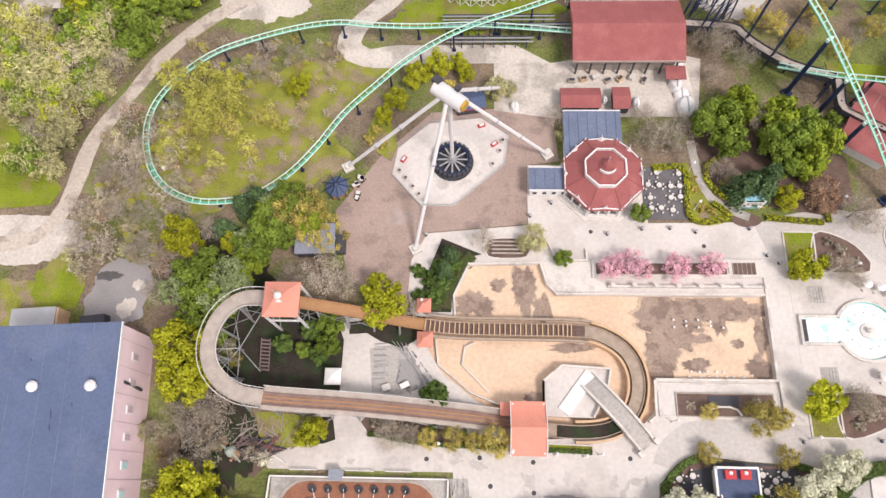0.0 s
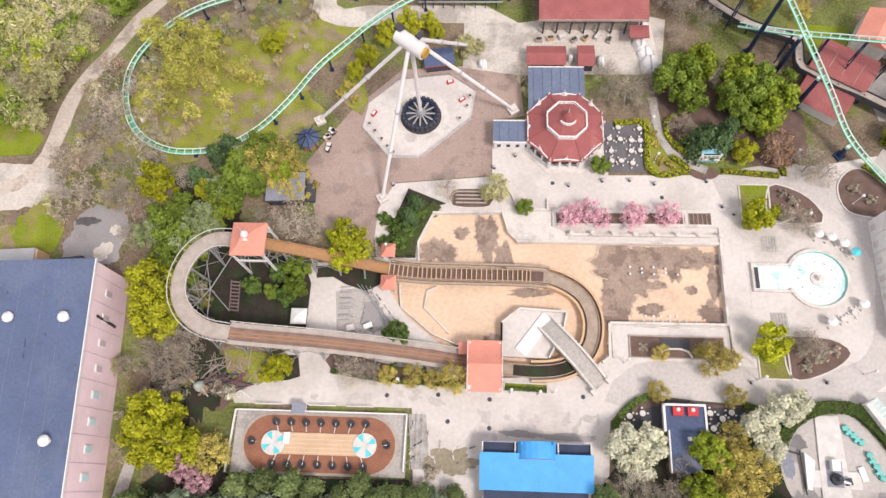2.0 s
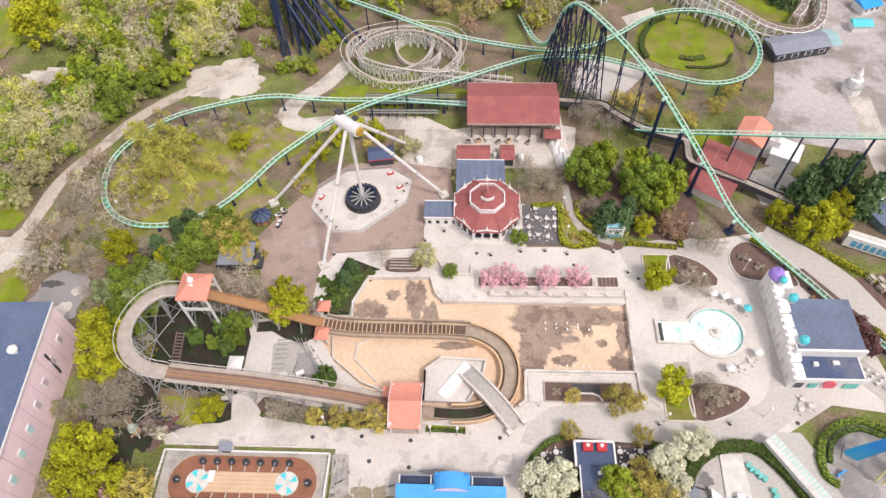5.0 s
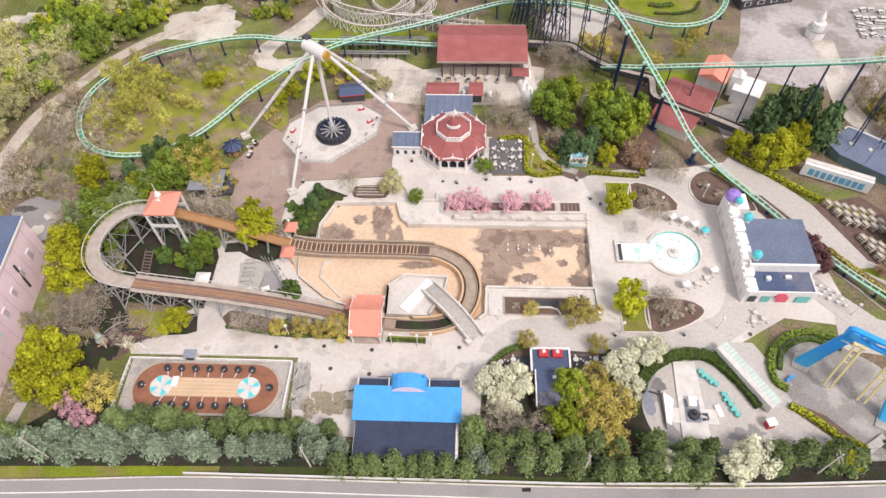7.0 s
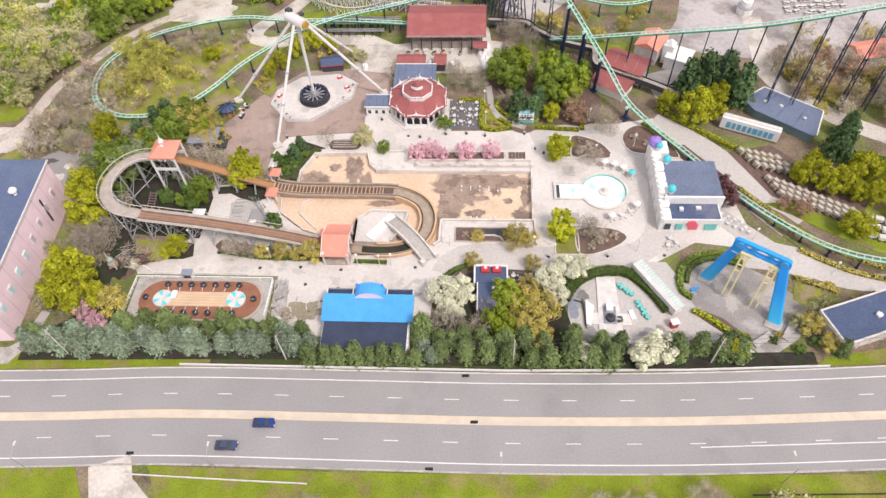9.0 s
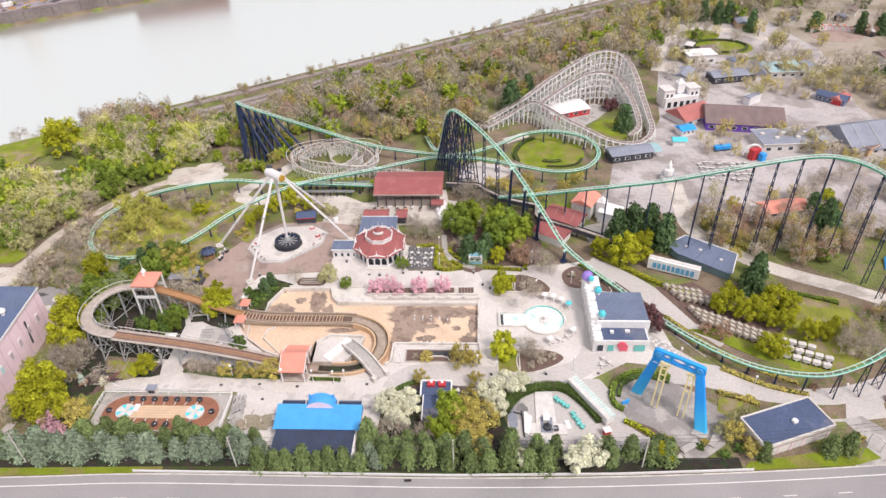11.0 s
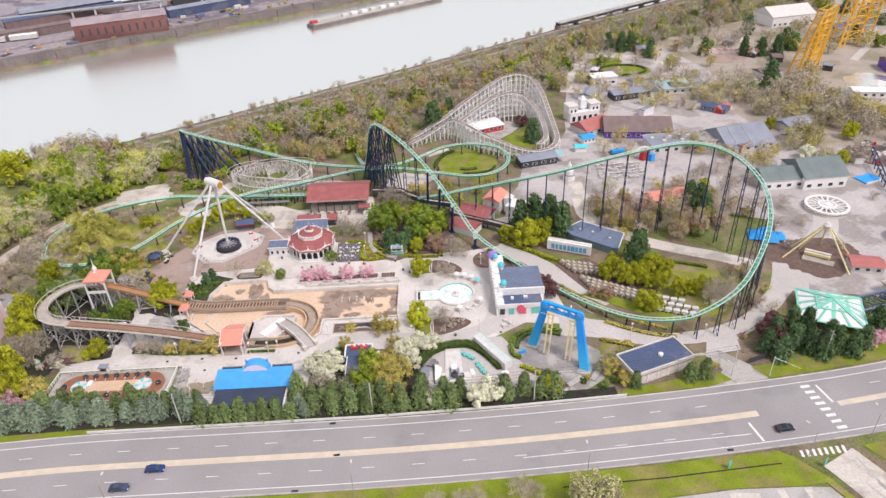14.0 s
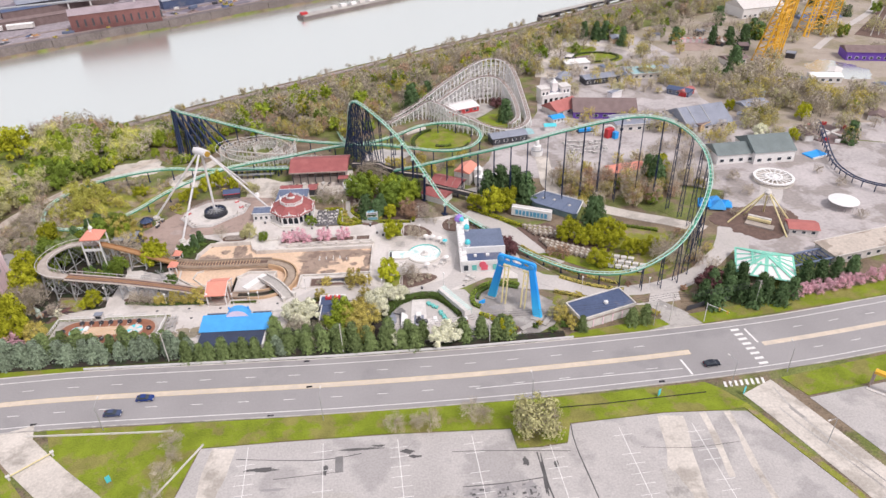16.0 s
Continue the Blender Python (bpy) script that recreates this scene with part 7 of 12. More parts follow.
def stadium(hx, r, n=14):
    return [(hx + r * math.cos(math.pi * (k / n - 0.5)), r * math.sin(math.pi * (k / n - 0.5))) for k in range(n + 1)] + [(-hx + r * math.cos(math.pi * (k / n + 0.5)), r * math.sin(math.pi * (k / n + 0.5))) for k in range(n + 1)]


part("pad", Shape().box(0, 0.3, 0.0, 33.4, 11.8, 0.1), GREY_CONCRETE, court)
part("outer_rim", Shape().prism(stadium(9.6, 5.7), 0.1, 0.3), GREY_WOOD, court)
part("deck", Shape().prism(stadium(9.4, 5.2), 0.3, 0.42), ORANGE_DECK, court, "worn orange-brown steel deck")
part("island", Shape().box(0, 0, 0.42, 15.0, 4.0, 0.25), TAN_DECK, court, "tan boarded centre island")
for k in range(5):
    part("island_slot", Shape().box(0, -1.6 + k * 0.8, 0.67, 14.6, 0.06, 0.02), OFFWHITE, court)
for x in (-8.8, 8.8):
    part("turntable", Shape().lathe(x, 0, [(2.3, 0.42), (2.3, 0.85), (2.2, 0.9)], 28), OFFWHITE, court, "white turntable disc")
    for k in range(4):
        a = math.tau * (k + 0.3) / 4
        part("blue_sector", Shape().prism([(x + 0.5 * math.cos(a), 0.5 * math.sin(a))] + [(x + 2.15 * math.cos(a + t), 2.15 * math.sin(a + t)) for t in (-0.3, -0.1, 0.1, 0.3)], 0.9, 0.92), AQUA, court)
part("drive_box", Shape().box(-6.2, 0.9, 0.67, 1.2, 2.2, 0.5), WHITE, court)
for k in range(16):
    t = k / 16 * 2
    if k < 7:
        x, y = -8.6 + k * 2.9, 3.9
    elif k < 14:
        x, y = -8.6 + (k - 7) * 2.9, -3.9
    else:
        x, y = (-13.0, 0.2) if k == 14 else (13.0, 0.2)
    car = part("whip_car", Shape().lathe(x, y, [(0.55, 0.45), (0.75, 0.7), (0.72, 1.15), (0.55, 1.15), (0.5, 0.7)], 12), CHARCOAL, court, "dark round car")
    part("tow_arm", Shape().beam((x, y, 0.75), (x * 0.93, y * 0.55, 0.75), 0.16, 0.14), OFFWHITE, car)
fr = thing("ride_railing", -20.4, -5.0, 0, "white railing round the oval ride", "fence")
for x0, y0, x1, y1 in ((-16.8, 6.0, 16.6, 6.0), (-16.8, 6.0, -17.4, -5.6), (16.6, 6.0, 16.4, -4.4)):
    a, b = Vector((x0, y0, 0)), Vector((x1, y1, 0))
    part("rail", Shape().beam(a + Vector((0, 0, 1.1)), b + Vector((0, 0, 1.1)), 0.24, 0.16).beam(a + Vector((0, 0, 0.5)), b + Vector((0, 0, 0.5)), 0.1, 0.08), WHITE, fr)
    for k in range(11):
        q = a.lerp(b, k / 10)
        part("post", Shape().box(q.x, q.y, 0, 0.14, 0.14, 1.15), WHITE, fr)
ob_ = thing("operator_booth", -24.6, 1.4, 0, "white operator booth at the oval ride's railing", "booth")
part("cabin", Shape().box(0, 0, 0, 2.2, 1.5, 2.3), OFFWHITE, ob_)
part("roof", Shape().box(0, 0, 2.3, 2.6, 1.9, 0.15), GREY_ROOF, ob_)
part("window", Shape().box(0, -0.78, 1.0, 1.6, 0.05, 0.9), GLASS, ob_)
for k, x in enumerate((-31.0, -20.4, -13.0)):
    g1 = thing("queue_gate", x, 2.2, 0, "low white steel queue gate", "gate", "queue gates")
    part("bar", Shape().box(0, 0, 0.95, 5.2, 0.12, 0.12).box(0, 0, 0.45, 5.2, 0.08, 0.08), WHITE, g1)
    for q in (-2.5, 0, 2.5):
        part("upright", Shape().box(q, 0, 0, 0.1, 0.1, 1.05), WHITE, g1)
for k in range(9):
    part("queue_rail", Shape().box(17.6 + (k % 3) * 1.1, 4.8 - (k // 3) * 3.6, 0.9, 0.1, 3.2, 0.1).box(17.6 + (k % 3) * 1.1, 4.8 - (k // 3) * 3.6, 0, 0.1, 0.1, 0.95), GREY_STEEL, fr)

# ---------------------------------------------------------------- white show building
sh = thing("show_building", 97.6, 28, 0, "white facade building with slate-blue roof, domes and painted panels", "building")
part("main_wall", Shape().box(0.6, 1.4, 0, 13.8, 12.8, 5.6), WHITE, sh)
part("main_roof", Shape().box(0.8, 1.6, 5.6, 13.4, 12.4, 0.25), SLATE_BLUE, sh, "slate-blue flat roof")
part("front_wall", Shape().box(-0.4, -7.6, 0, 14.2, 5.6, 3.8), WHITE, sh)
part("front_roof", Shape().box(-0.2, -7.4, 3.8, 13.0, 4.8, 0.2), NAVY_ROOF, sh)
part("front_parapet", Shape().box(-0.4, -10.4, 3.0, 14.4, 0.3, 1.5), WHITE, sh)
part("cross_wall", Shape().box(0.4, -4.8, 3.8, 14.4, 0.5, 2.6), WHITE, sh, "white upper wall")
for k in range(7):
    h = (4.4, 4.8, 6.0, 5.8, 6.2, 5.8, 6.4)[k]
    part("facade_step", Shape().box(-6.9, -8.6 + k * 3.6, 0, 2.2, 3.5, h), WHITE, sh)
    part("facade_cap", Shape().box(-6.9, -8.6 + k * 3.6, h, 2.5, 3.0, 0.25), WHITE, sh)
    for e in (-0.8, 0.8):
        part("facade_merlon", Shape().box(-7.7, -8.6 + e + k * 3.6, h + 0.25, 0.5, 0.8, 0.5), WHITE, sh)
    part("facade_niche", Shape().box(-8.03, -8.6 + k * 3.6, 0.6, 0.1, 1.2, 1.8), OFFWHITE, sh, "shallow recess in the facade")
for x, y, r, m, z in ((-6.9, 13.0, 1.7, LILAC, 7.6), (-4.7, 7.2, 1.0, AQUA, 7.4), (-5.1, -2.9, 1.0, AQUA, 7.4), (-6.2, 11.0, 0.8, AQUA, 8.4)):
    dm = part("turret", Shape().lathe(x, y, [(r * 0.75, 5.2), (r * 0.75, z - 0.6)], 14), WHITE, sh)
    part("dome", Shape().lathe(x, y, [(r, z - 0.6), (r * 1.02, z - 0.1), (r * 0.75, z + r * 0.55), (r * 0.3, z + r * 0.85), (0.05, z + r * 1.2)], 16), m, dm, "coloured onion dome")
for x, w, m in ((-6.2, 1.5, GLASS), (-3.4, 1.6, TEAL), (0.0, 2.2, HOT_PINK), (4.2, 2.8, TEAL)):
    part("front_panel", Shape().box(x, -10.6, 0.8, w, 0.12, 2.0), m, sh, "painted front panel")
part("round_sign", Shape().rod((-0.6, -10.9, 3.0), (-0.6, -10.6, 3.0), 1.2, 1.2, 20), HOT_PINK, sh, "round coral sign")
part("roof_unit", Shape().box(-2.8, -7.0, 4.0, 0.9, 0.9, 0.7), WHITE, sh)
part("roof_unit", Shape().box(1.4, -6.6, 4.0, 1.2, 0.8, 0.6), WHITE, sh)
part("side_block", Shape().box(-5.6, 12.35, 0, 4.1, 4.5, 6.35), WHITE, sh)
for k in range(12):
    st = thing("chair_pile", 105.8 + (k % 4) * 1.5 + 0.5 * (k // 4), 22.6 - (k % 4) * 0.9 - (k // 4) * 1.5, 0, "small pile of white plastic chairs outside", "chairs", "piled chairs")
    part("seat", Shape().box(0, 0, 0.4, 0.6, 0.6, 0.5, k * 31), WHITE, st)
    part("back", Shape().box(0.25, 0, 0.6, 0.1, 0.55, 0.6, k * 31), WHITE, st)
    for a, b in ((-0.2, -0.2), (0.2, 0.2)):
        part("leg", Shape().box(a, b, 0, 0.07, 0.07, 0.42), GREY_STEEL, st)

# ---------------------------------------------------------------- sign hoarding, halls and houses to the east
sg = thing("sign_hoarding", 118.9, 51.9, 0, "long white hoarding with blue lettering bars, beside the hedge", "sign", turn=-23.7)
part("board", Shape().box(0, 0, 0.4, 15.4, 1.6, 3.6), WHITE, sg)
part("top_lid", Shape().box(0, 0.6, 4.0, 15.4, 1.2, 0.2), OFFWHITE, sg)
for k, w in enumerate((1.0, 0.8, 0.9, 0.9, 0.8, 1.2, 0.9, 0.9, 1.0)):
    part("lettering_bar", Shape().box(-5.6 + k * 1.4, -0.83, 1.0, w * 1.15, 0.06, 2.0), paint("sign_blue", (0.13, 0.36, 0.56), 0.6) if k == 0 else bpy.data.materials["sign_blue"], sg)
bh = thing("slate_roofed_hall", 130, 60, 0, "low hall under a slanting slate-blue flat roof with white edge", "building")
bh.matrix_world = Matrix()
SLAB = [(119.4, 63.2), (121.4, 58.6), (134.0, 48.6), (135.4, 48.4), (140.0, 58.2), (126.4, 68.2)]
part("wall", Shape().prism([(130 + (x - 130) * 0.95, 58.6 + (y - 58.6) * 0.95) for x, y in SLAB], 0, 2.5), paint("teal_grey_wall", (0.16, 0.24, 0.26), 0.7), bh, "teal-grey side walls")
part("roof", Shape().prism(SLAB, 2.5, 2.75), SLATE_BLUE, bh, "slate-blue membrane roof")
for a, b in ((4, 5), (3, 4), (5, 0)):
    part("roof_edge", Shape().beam((*SLAB[a], 2.8), (*SLAB[b], 2.8), 0.3, 0.3), WHITE, bh)
for f in (0.25, 0.5, 0.75):
    a, b = Vector((*SLAB[5], 2.79)).lerp(Vector((*SLAB[4], 2.79)), f), Vector((*SLAB[0], 2.79)).lerp(Vector((*SLAB[2], 2.79)), f)
    part("roof_seam", Shape().beam(a, b, 0.14, 0.05), NAVY_ROOF, bh)
for x, y in ((129, 60), (134, 55), (125, 62)):
    part("roof_unit", Shape().box(x, y, 2.75, 0.8, 0.8, 0.4, 30), OFFWHITE, bh)
rh = thing("red_roofed_houses", 92, 80, 0, "cluster of low houses with red roofs and white gables", "house")
part("wall", Shape().box(-3.4, -1.8, 0, 11.4, 7.6, 4.0, -31).box(4.4, 6.2, 0, 7.0, 8.2, 5.4, -28), OFFWHITE, rh)
part("roof", Shape().gable(-3.4, -1.8, 4.0, 12.8, 9.0, 1.9, -31), RED_ROOF, rh, "dark red roof")
part("roof", Shape().gable(4.6, 6.4, 5.4, 9.4, 7.6, 1.8, 60), SALMON, rh, "salmon gable roof")
part("turret", Shape().box(9.6, 3.4, 0, 3.0, 3.0, 6.4, -28).lathe(9.6, 3.4, [(1.9, 6.4), (0.3, 8.0)], 4), WHITE, rh, "white turret")
part("white_block", Shape().box(12.4, 1.4, 0, 6.8, 6.6, 4.0, -28).box(12.4, 1.4, 4.0, 7.2, 7.0, 0.3, -28), WHITE, rh, "white flat-roofed block")
part("low_roof", Shape().gable(-8.4, -9.4, 2.8, 11.0, 7.4, 1.3, -34), RED_ROOF, rh, "dark red lower roof")
part("low_wall", Shape().box(-8.4, -9.4, 0, 10.2, 6.6, 2.8, -34), WHITE, rh)
for k in range(4):
    part("roof_seam", Shape().beam((-7.6 + k * 2.6, -3.6 - k * 1.6, 4.25), (-5.6 + k * 2.6, -0.2 - k * 1.6, 6.05), 0.12, 0.1), RED_WOOD, rh)
sheet("service_yard", [(94, 77), (103, 80), (108, 73), (104, 66), (96, 66.6)], 0.05, 0.3, GREY_CONCRETE, "grey service yard behind the red-roofed houses", "pavement")
bg = thing("track_bridge", 92, 74, 0, "dark elevated walkway under the coaster track", "bridge")
bg.matrix_world = Matrix()
part("walkway", Shape().sweep(smooth_path([(47.5, 100.4, 3.0), (58.4, 99.2, 3.0), (60.5, 97.6, 3.0), (63.1, 94.6, 3.0), (70.0, 89.4, 3.0), (78.6, 86, 3.0), (79.8, 84.4, 3.0), (79.5, 79.0, 3.0), (81, 77.4, 3.0), (86.8, 73.7, 3.0), (92, 71, 3.0), (106, 62, 3.0)], 1), [(-0.9, 0), (0.9, 0), (0.9, 0.3), (-0.9, 0.3)]), GREY_WOOD, bg)
for side in (-0.98, 0.98):
    part("side_panel", Shape().sweep(smooth_path([(47.5, 100.4, 3.0), (58.4, 99.2, 3.0), (60.5, 97.6, 3.0), (63.1, 94.6, 3.0), (70.0, 89.4, 3.0), (78.6, 86, 3.0), (79.8, 84.4, 3.0), (79.5, 79.0, 3.0), (81, 77.4, 3.0), (86.8, 73.7, 3.0), (92, 71, 3.0), (106, 62, 3.0)], 1), [(side - 0.05, -0.9), (side + 0.05, -0.9), (side + 0.05, 0.75), (side - 0.05, 0.75)]), CHARCOAL, bg, "dark panelled side of the walkway")
for x, y in ((50, 100.2), (57, 99.4), (63.1, 94.6), (70, 89.4), (78.6, 86), (79.6, 80), (86.8, 73.7), (92, 71), (99, 66.5), (105, 62.6)):
    part("support", Shape().rod((x, y, -0.05), (x, y, 3.3), 0.25, n=6), BLACK_STEEL, bg)
kb = thing("blue_booth", 58.2, 57.4, 0, "small pale blue kiosk with white posts and sign board", "kiosk")
BOOTH_BLUE = paint("pale_booth_blue", (0.25, 0.50, 0.62), 0.7, 0.12)
part("counter", Shape().box(0, -1.1, 0, 4.0, 0.5, 1.3), BOOTH_BLUE, kb, "pale blue counter front")
part("counter_top", Shape().box(0, -1.15, 1.3, 4.3, 0.9, 0.1), WHITE, kb)
part("back_wall", Shape().box(0, 1.2, 0, 4.0, 0.2, 2.9), BOOTH_BLUE, kb, "pale blue back wall")
part("shelf", Shape().box(0, 0.8, 1.6, 3.6, 0.5, 0.1), WHITE, kb)
part("roof", Shape().gable(0, 0.3, 3.0, 4.3, 2.4, 0.5), BOOTH_BLUE, kb, "pale blue low roof")
for x in (-2.0, 2.0):
    for y in (-1.3, 1.3):
        part("post", Shape().box(x, y, 0, 0.3, 0.3, 3.6), WHITE, kb)
    part("side_wall", Shape().box(x, 0.2, 0, 0.14, 2.0, 1.3), WHITE, kb)
part("fascia", Shape().box(0, -1.4, 2.4, 4.1, 0.14, 0.8), WHITE, kb, "white sign board")
for k in range(4):
    part("lettering_bar", Shape().box(-1.2 + k * 0.8, -1.49, 2.6, 0.55, 0.04, 0.4), CHARCOAL, kb)
sb = thing("roadside_building", 130.4, -8.4, 0, "low cream building with a dark blue-grey flat roof", "building", turn=20)
part("wall", Shape().box(0, 0, 0, 18.6, 8.6, 4.0), OFFWHITE, sb)
for x, y, sx_, sy_ in ((0, -4.4, 19.2, 0.35), (0, 4.4, 19.2, 0.35), (-9.5, 0, 0.35, 8.4), (9.5, 0, 0.35, 8.4)):
    part("parapet", Shape().box(x, y, 3.6, sx_, sy_, 0.9), WHITE_CONCRETE, sb)
part("roof", Shape().box(0, 0, 4.0, 18.6, 8.6, 0.2), NAVY_ROOF, sb)
part("roof_vent", Shape().box(1.4, -0.6, 4.2, 1.0, 1.0, 0.5).lathe(1.4, -0.6, [(0.5, 4.7), (0.7, 4.9), (0.1, 5.2)], 10), WHITE, sb)
for k in range(6):
    part("pilaster", Shape().box(-8.6 + k * 3.4, -4.36, 0, 0.4, 0.16, 3.8), PINK, sb)
part("band", Shape().box(0, -4.42, 2.9, 18.8, 0.1, 0.4), RED_WOOD, sb)

# dining terrace
sheet("terrace_floor", [(36, -2.5), (42, 5.6), (62, 4.6), (62, -3), (52, -4), (40, -4)], 0.03, 0.2, CHARCOAL, "dark paved dining terrace", "pavement")
th = thing("terrace_house", 47.9, 0.6, 0, "small navy-roofed serving house with white frame", "building")
part("wall", Shape().box(0.3, 1.1, 0, 7.0, 4.2, 2.6).box(0, -4.8, 0, 5.0, 7.4, 2.5), OFFWHITE, th)
part("roof", Shape().box(0.3, 1.1, 2.6, 7.4, 4.6, 0.2), NAVY_ROOF, th, "navy front roof")
part("rear_roof", Shape().box(0, -4.9, 2.5, 5.4, 7.4, 0.2), NAVY_ROOF, th, "navy rear roof")
part("frame", Shape().box(0.3, 3.5, 2.5, 7.8, 0.4, 0.7).box(-3.5, 1.1, 2.5, 0.4, 5.0, 0.7).box(4.1, 1.1, 2.5, 0.35, 4.4, 0.6), WHITE, th, "white parapet")
part("side_trim", Shape().box(-2.8, -4.9, 2.5, 0.25, 7.6, 0.5), WHITE, th)
part("roof_hatch", Shape().box(0.9, -2.6, 2.7, 0.7, 0.7, 0.3), WHITE, th)
for x in (-1.0, 1.7):
    part("roof_unit", Shape().box(x, 2.3, 2.8, 1.9, 1.6, 0.7), RED, th, "red box on the roof")
    part("unit_cap", Shape().lathe(x, 2.6, [(0.4, 3.5), (0.3, 3.8), (0.05, 3.9)], 10), WHITE, th)


def table_set(x, y, z=0.03, brolly=None):
    t = thing("table_set", x, y, z, "white garden table with four stools" if not brolly else "white garden table under a folded parasol", "table", "outdoor tables")
    part("tabletop", Shape().lathe(0, 0, [(0.56, 0.72), (0.58, 0.78)], 14), OFFWHITE, t)
    part("pedestal", Shape().rod((0, 0, 0), (0, 0, 0.72), 0.08, n=6), GREY_STEEL, t)
    for k in range(4):
        a = math.tau * (k + random.uniform(-0.15, 0.15)) / 4 + x
        part("stool", Shape().lathe(1.05 * math.cos(a), 1.05 * math.sin(a), [(0.16, 0), (0.2, 0.42), (0.2, 0.48)], 8), OFFWHITE, t)
    if brolly:
        part("parasol", Shape().lathe(0, 0, [(1.0, 2.0), (0.5, 2.35), (0.05, 2.6)], 8).rod((0, 0, 0.7), (0, 0, 2.5), 0.05, n=5), brolly, t)
    return t


for i in range(4):
    for j in range(4):
        if (i, j) not in ((0, 3), (3, 0), (1, 1), (2, 3)):
            table_set(37.6 + i * 2.2 + random.uniform(-0.25, 0.25), 55.6 + j * 2.7 + random.uniform(-0.3, 0.3))
for x, y in ((38.5, 2.0), (41, 2.6), (41.4, 0.6), (38.2, -0.6), (53.6, 3.0), (55.8, 2.0), (54, 0.2), (57.6, 3.2), (58.6, 0.6), (60.4, 2.0)):
    table_set(x, y)
for a in (35, 52, 68, 84, -84, -66, -50, -36):
    table_set(77.4 + 9.4 * math.cos(radians(a)), 30.2 + 9.2 * math.sin(radians(a)), 0.03, AQUA if a == 35 else WHITE if a % 4 == 0 else None)
for x, y in ((92, 14.8), (93.4, 13.4), (91.2, 12.6)):
    table_set(x, y)
sheet("patio", [(36.3, 53.4), (45.2, 53.5), (45.2, 65.6), (36.3, 65.5)], 0.02, 0.2, paint("dark_patio_paving", (0.14, 0.132, 0.14), 0.85, 0.2), "dark paved patio beside the restaurant", "pavement")

# stacked picnic tables and carts stored on the lawn
sheet("storage_strip", [(112, 45), (124, 47.5), (143, 27), (138, 19), (120, 29)], 0.035, 0.2, MULCH, "dark worn ground below stored tables", "ground")


TABLE_GREY = paint("weathered_table_board", (0.50, 0.46, 0.40), 0.85, 0.25, 0.8, 4.0, 0.1)


def table_stack(x, y, turn, layers):
    t = thing("picnic_table_stack", x, y, 0.035, "stack of grey-brown picnic tables stored on the lawn", "tables", "stacked picnic tables")
    t.matrix_world = pose(x, y, 0.035, 0, 0, turn)
    for k in range(layers):
        z = 0.1 + k * 0.62
        part("table_board", Shape().box(0, 0, z + 0.6, 1.9, 0.8, 0.08), TABLE_GREY, t)
        part("bench_board", Shape().box(0, 0.75, z + 0.32, 1.9, 0.28, 0.07).box(0, -0.75, z + 0.32, 1.9, 0.28, 0.07), GREY_WOOD, t)
    part("leg_frame", Shape().box(-0.7, 0, 0, 0.1, 1.5, 0.6 + layers * 0.5).box(0.7, 0, 0, 0.1, 1.5, 0.6 + layers * 0.5), WOOD, t)


for r in range(3):
    for k in range(6):
        table_stack(115.4 + k * 1.75 + r * 1.5, 44.6 - k * 0.55 - r * 2.5, -62, 2)
for r in range(3):
    for k in range(12):
        table_stack(120.2 + k * 1.62 + r * 1.0, 34.6 - k * 0.98 - r * 2.5, -62 + random.uniform(-4, 4), 2)
for k in range(16):
    c = thing("white_cart", 138.0 + (k % 6) * 2.2 + (k // 6) * 1.6, 17.2 - (k % 6) * 0.9 + (k // 6) * 2.4, 0.02, "white covered vending cart stored on the lawn", "cart", "stored carts")
    c.matrix_world = pose(138.0 + (k % 6) * 2.2 + (k // 6) * 1.6, 17.2 - (k % 6) * 0.9 + (k // 6) * 2.4, 0.02, 0, 0, -25 + 7 * (k % 3))
    part("body", Shape().box(0, 0, 0.35, 1.7, 1.2, 1.0), WHITE, c)
    part("lid", Shape().box(0, 0, 1.35, 1.9, 1.4, 0.12), OFFWHITE, c)
    for a in (-0.6, 0.6):
        part("wheel", Shape().rod((a, -0.65, 0.3), (a, -0.55, 0.3), 0.3, 0.3, 10), TYRE, c)

# scraps beside the oval ride
scrap_ = random.Random(12)
for k in range(26):
    x, y = scrap_.uniform(-3.2, 9.0), scrap_.uniform(-9.0, -4.4) if k % 3 else scrap_.uniform(-8.0, 0.6)
    x = min(x, 0.2) if not k % 3 else x
    sp_ = thing("loose_board", x, y, 0.03, "weathered board lying beside the oval ride", "board", "loose boards", scrap_.uniform(0, 180))
    part("plank", Shape().box(0, 0, 0, scrap_.uniform(0.6, 2.2), 0.22, 0.1), (GREY_WOOD, WOOD, OFFWHITE, CHARCOAL)[k % 4], sp_)
    part("batten", Shape().box(0.1, 0, 0.1, 0.12, 0.5, 0.08), GREY_WOOD, sp_)

# broken timbers and a tarpaulin beside the flume
heap_ = random.Random(8)
for k in range(34):
    x, y = heap_.uniform(-43.6, -36.6), heap_.uniform(4.4, 7.6)
    bm_ = thing("broken_timber", x, y, 0.05, "rust-brown broken timber heaped beside the flume", "timber", "broken timbers", heap_.uniform(-30, 60))
    n = heap_.uniform(0.9, 2.2)
    part("beam", Shape().beam((-n, 0, 0.15 + heap_.uniform(0, 0.7)), (n, 0.1, 0.15 + heap_.uniform(0, 0.7)), 0.26, 0.2), (BROWN_ROOF, MULCH, BRICK, CHARCOAL)[k % 4], bm_)
    part("plate", Shape().box(0, 0, 0, 0.5, 0.3, 0.2), CHARCOAL, bm_)
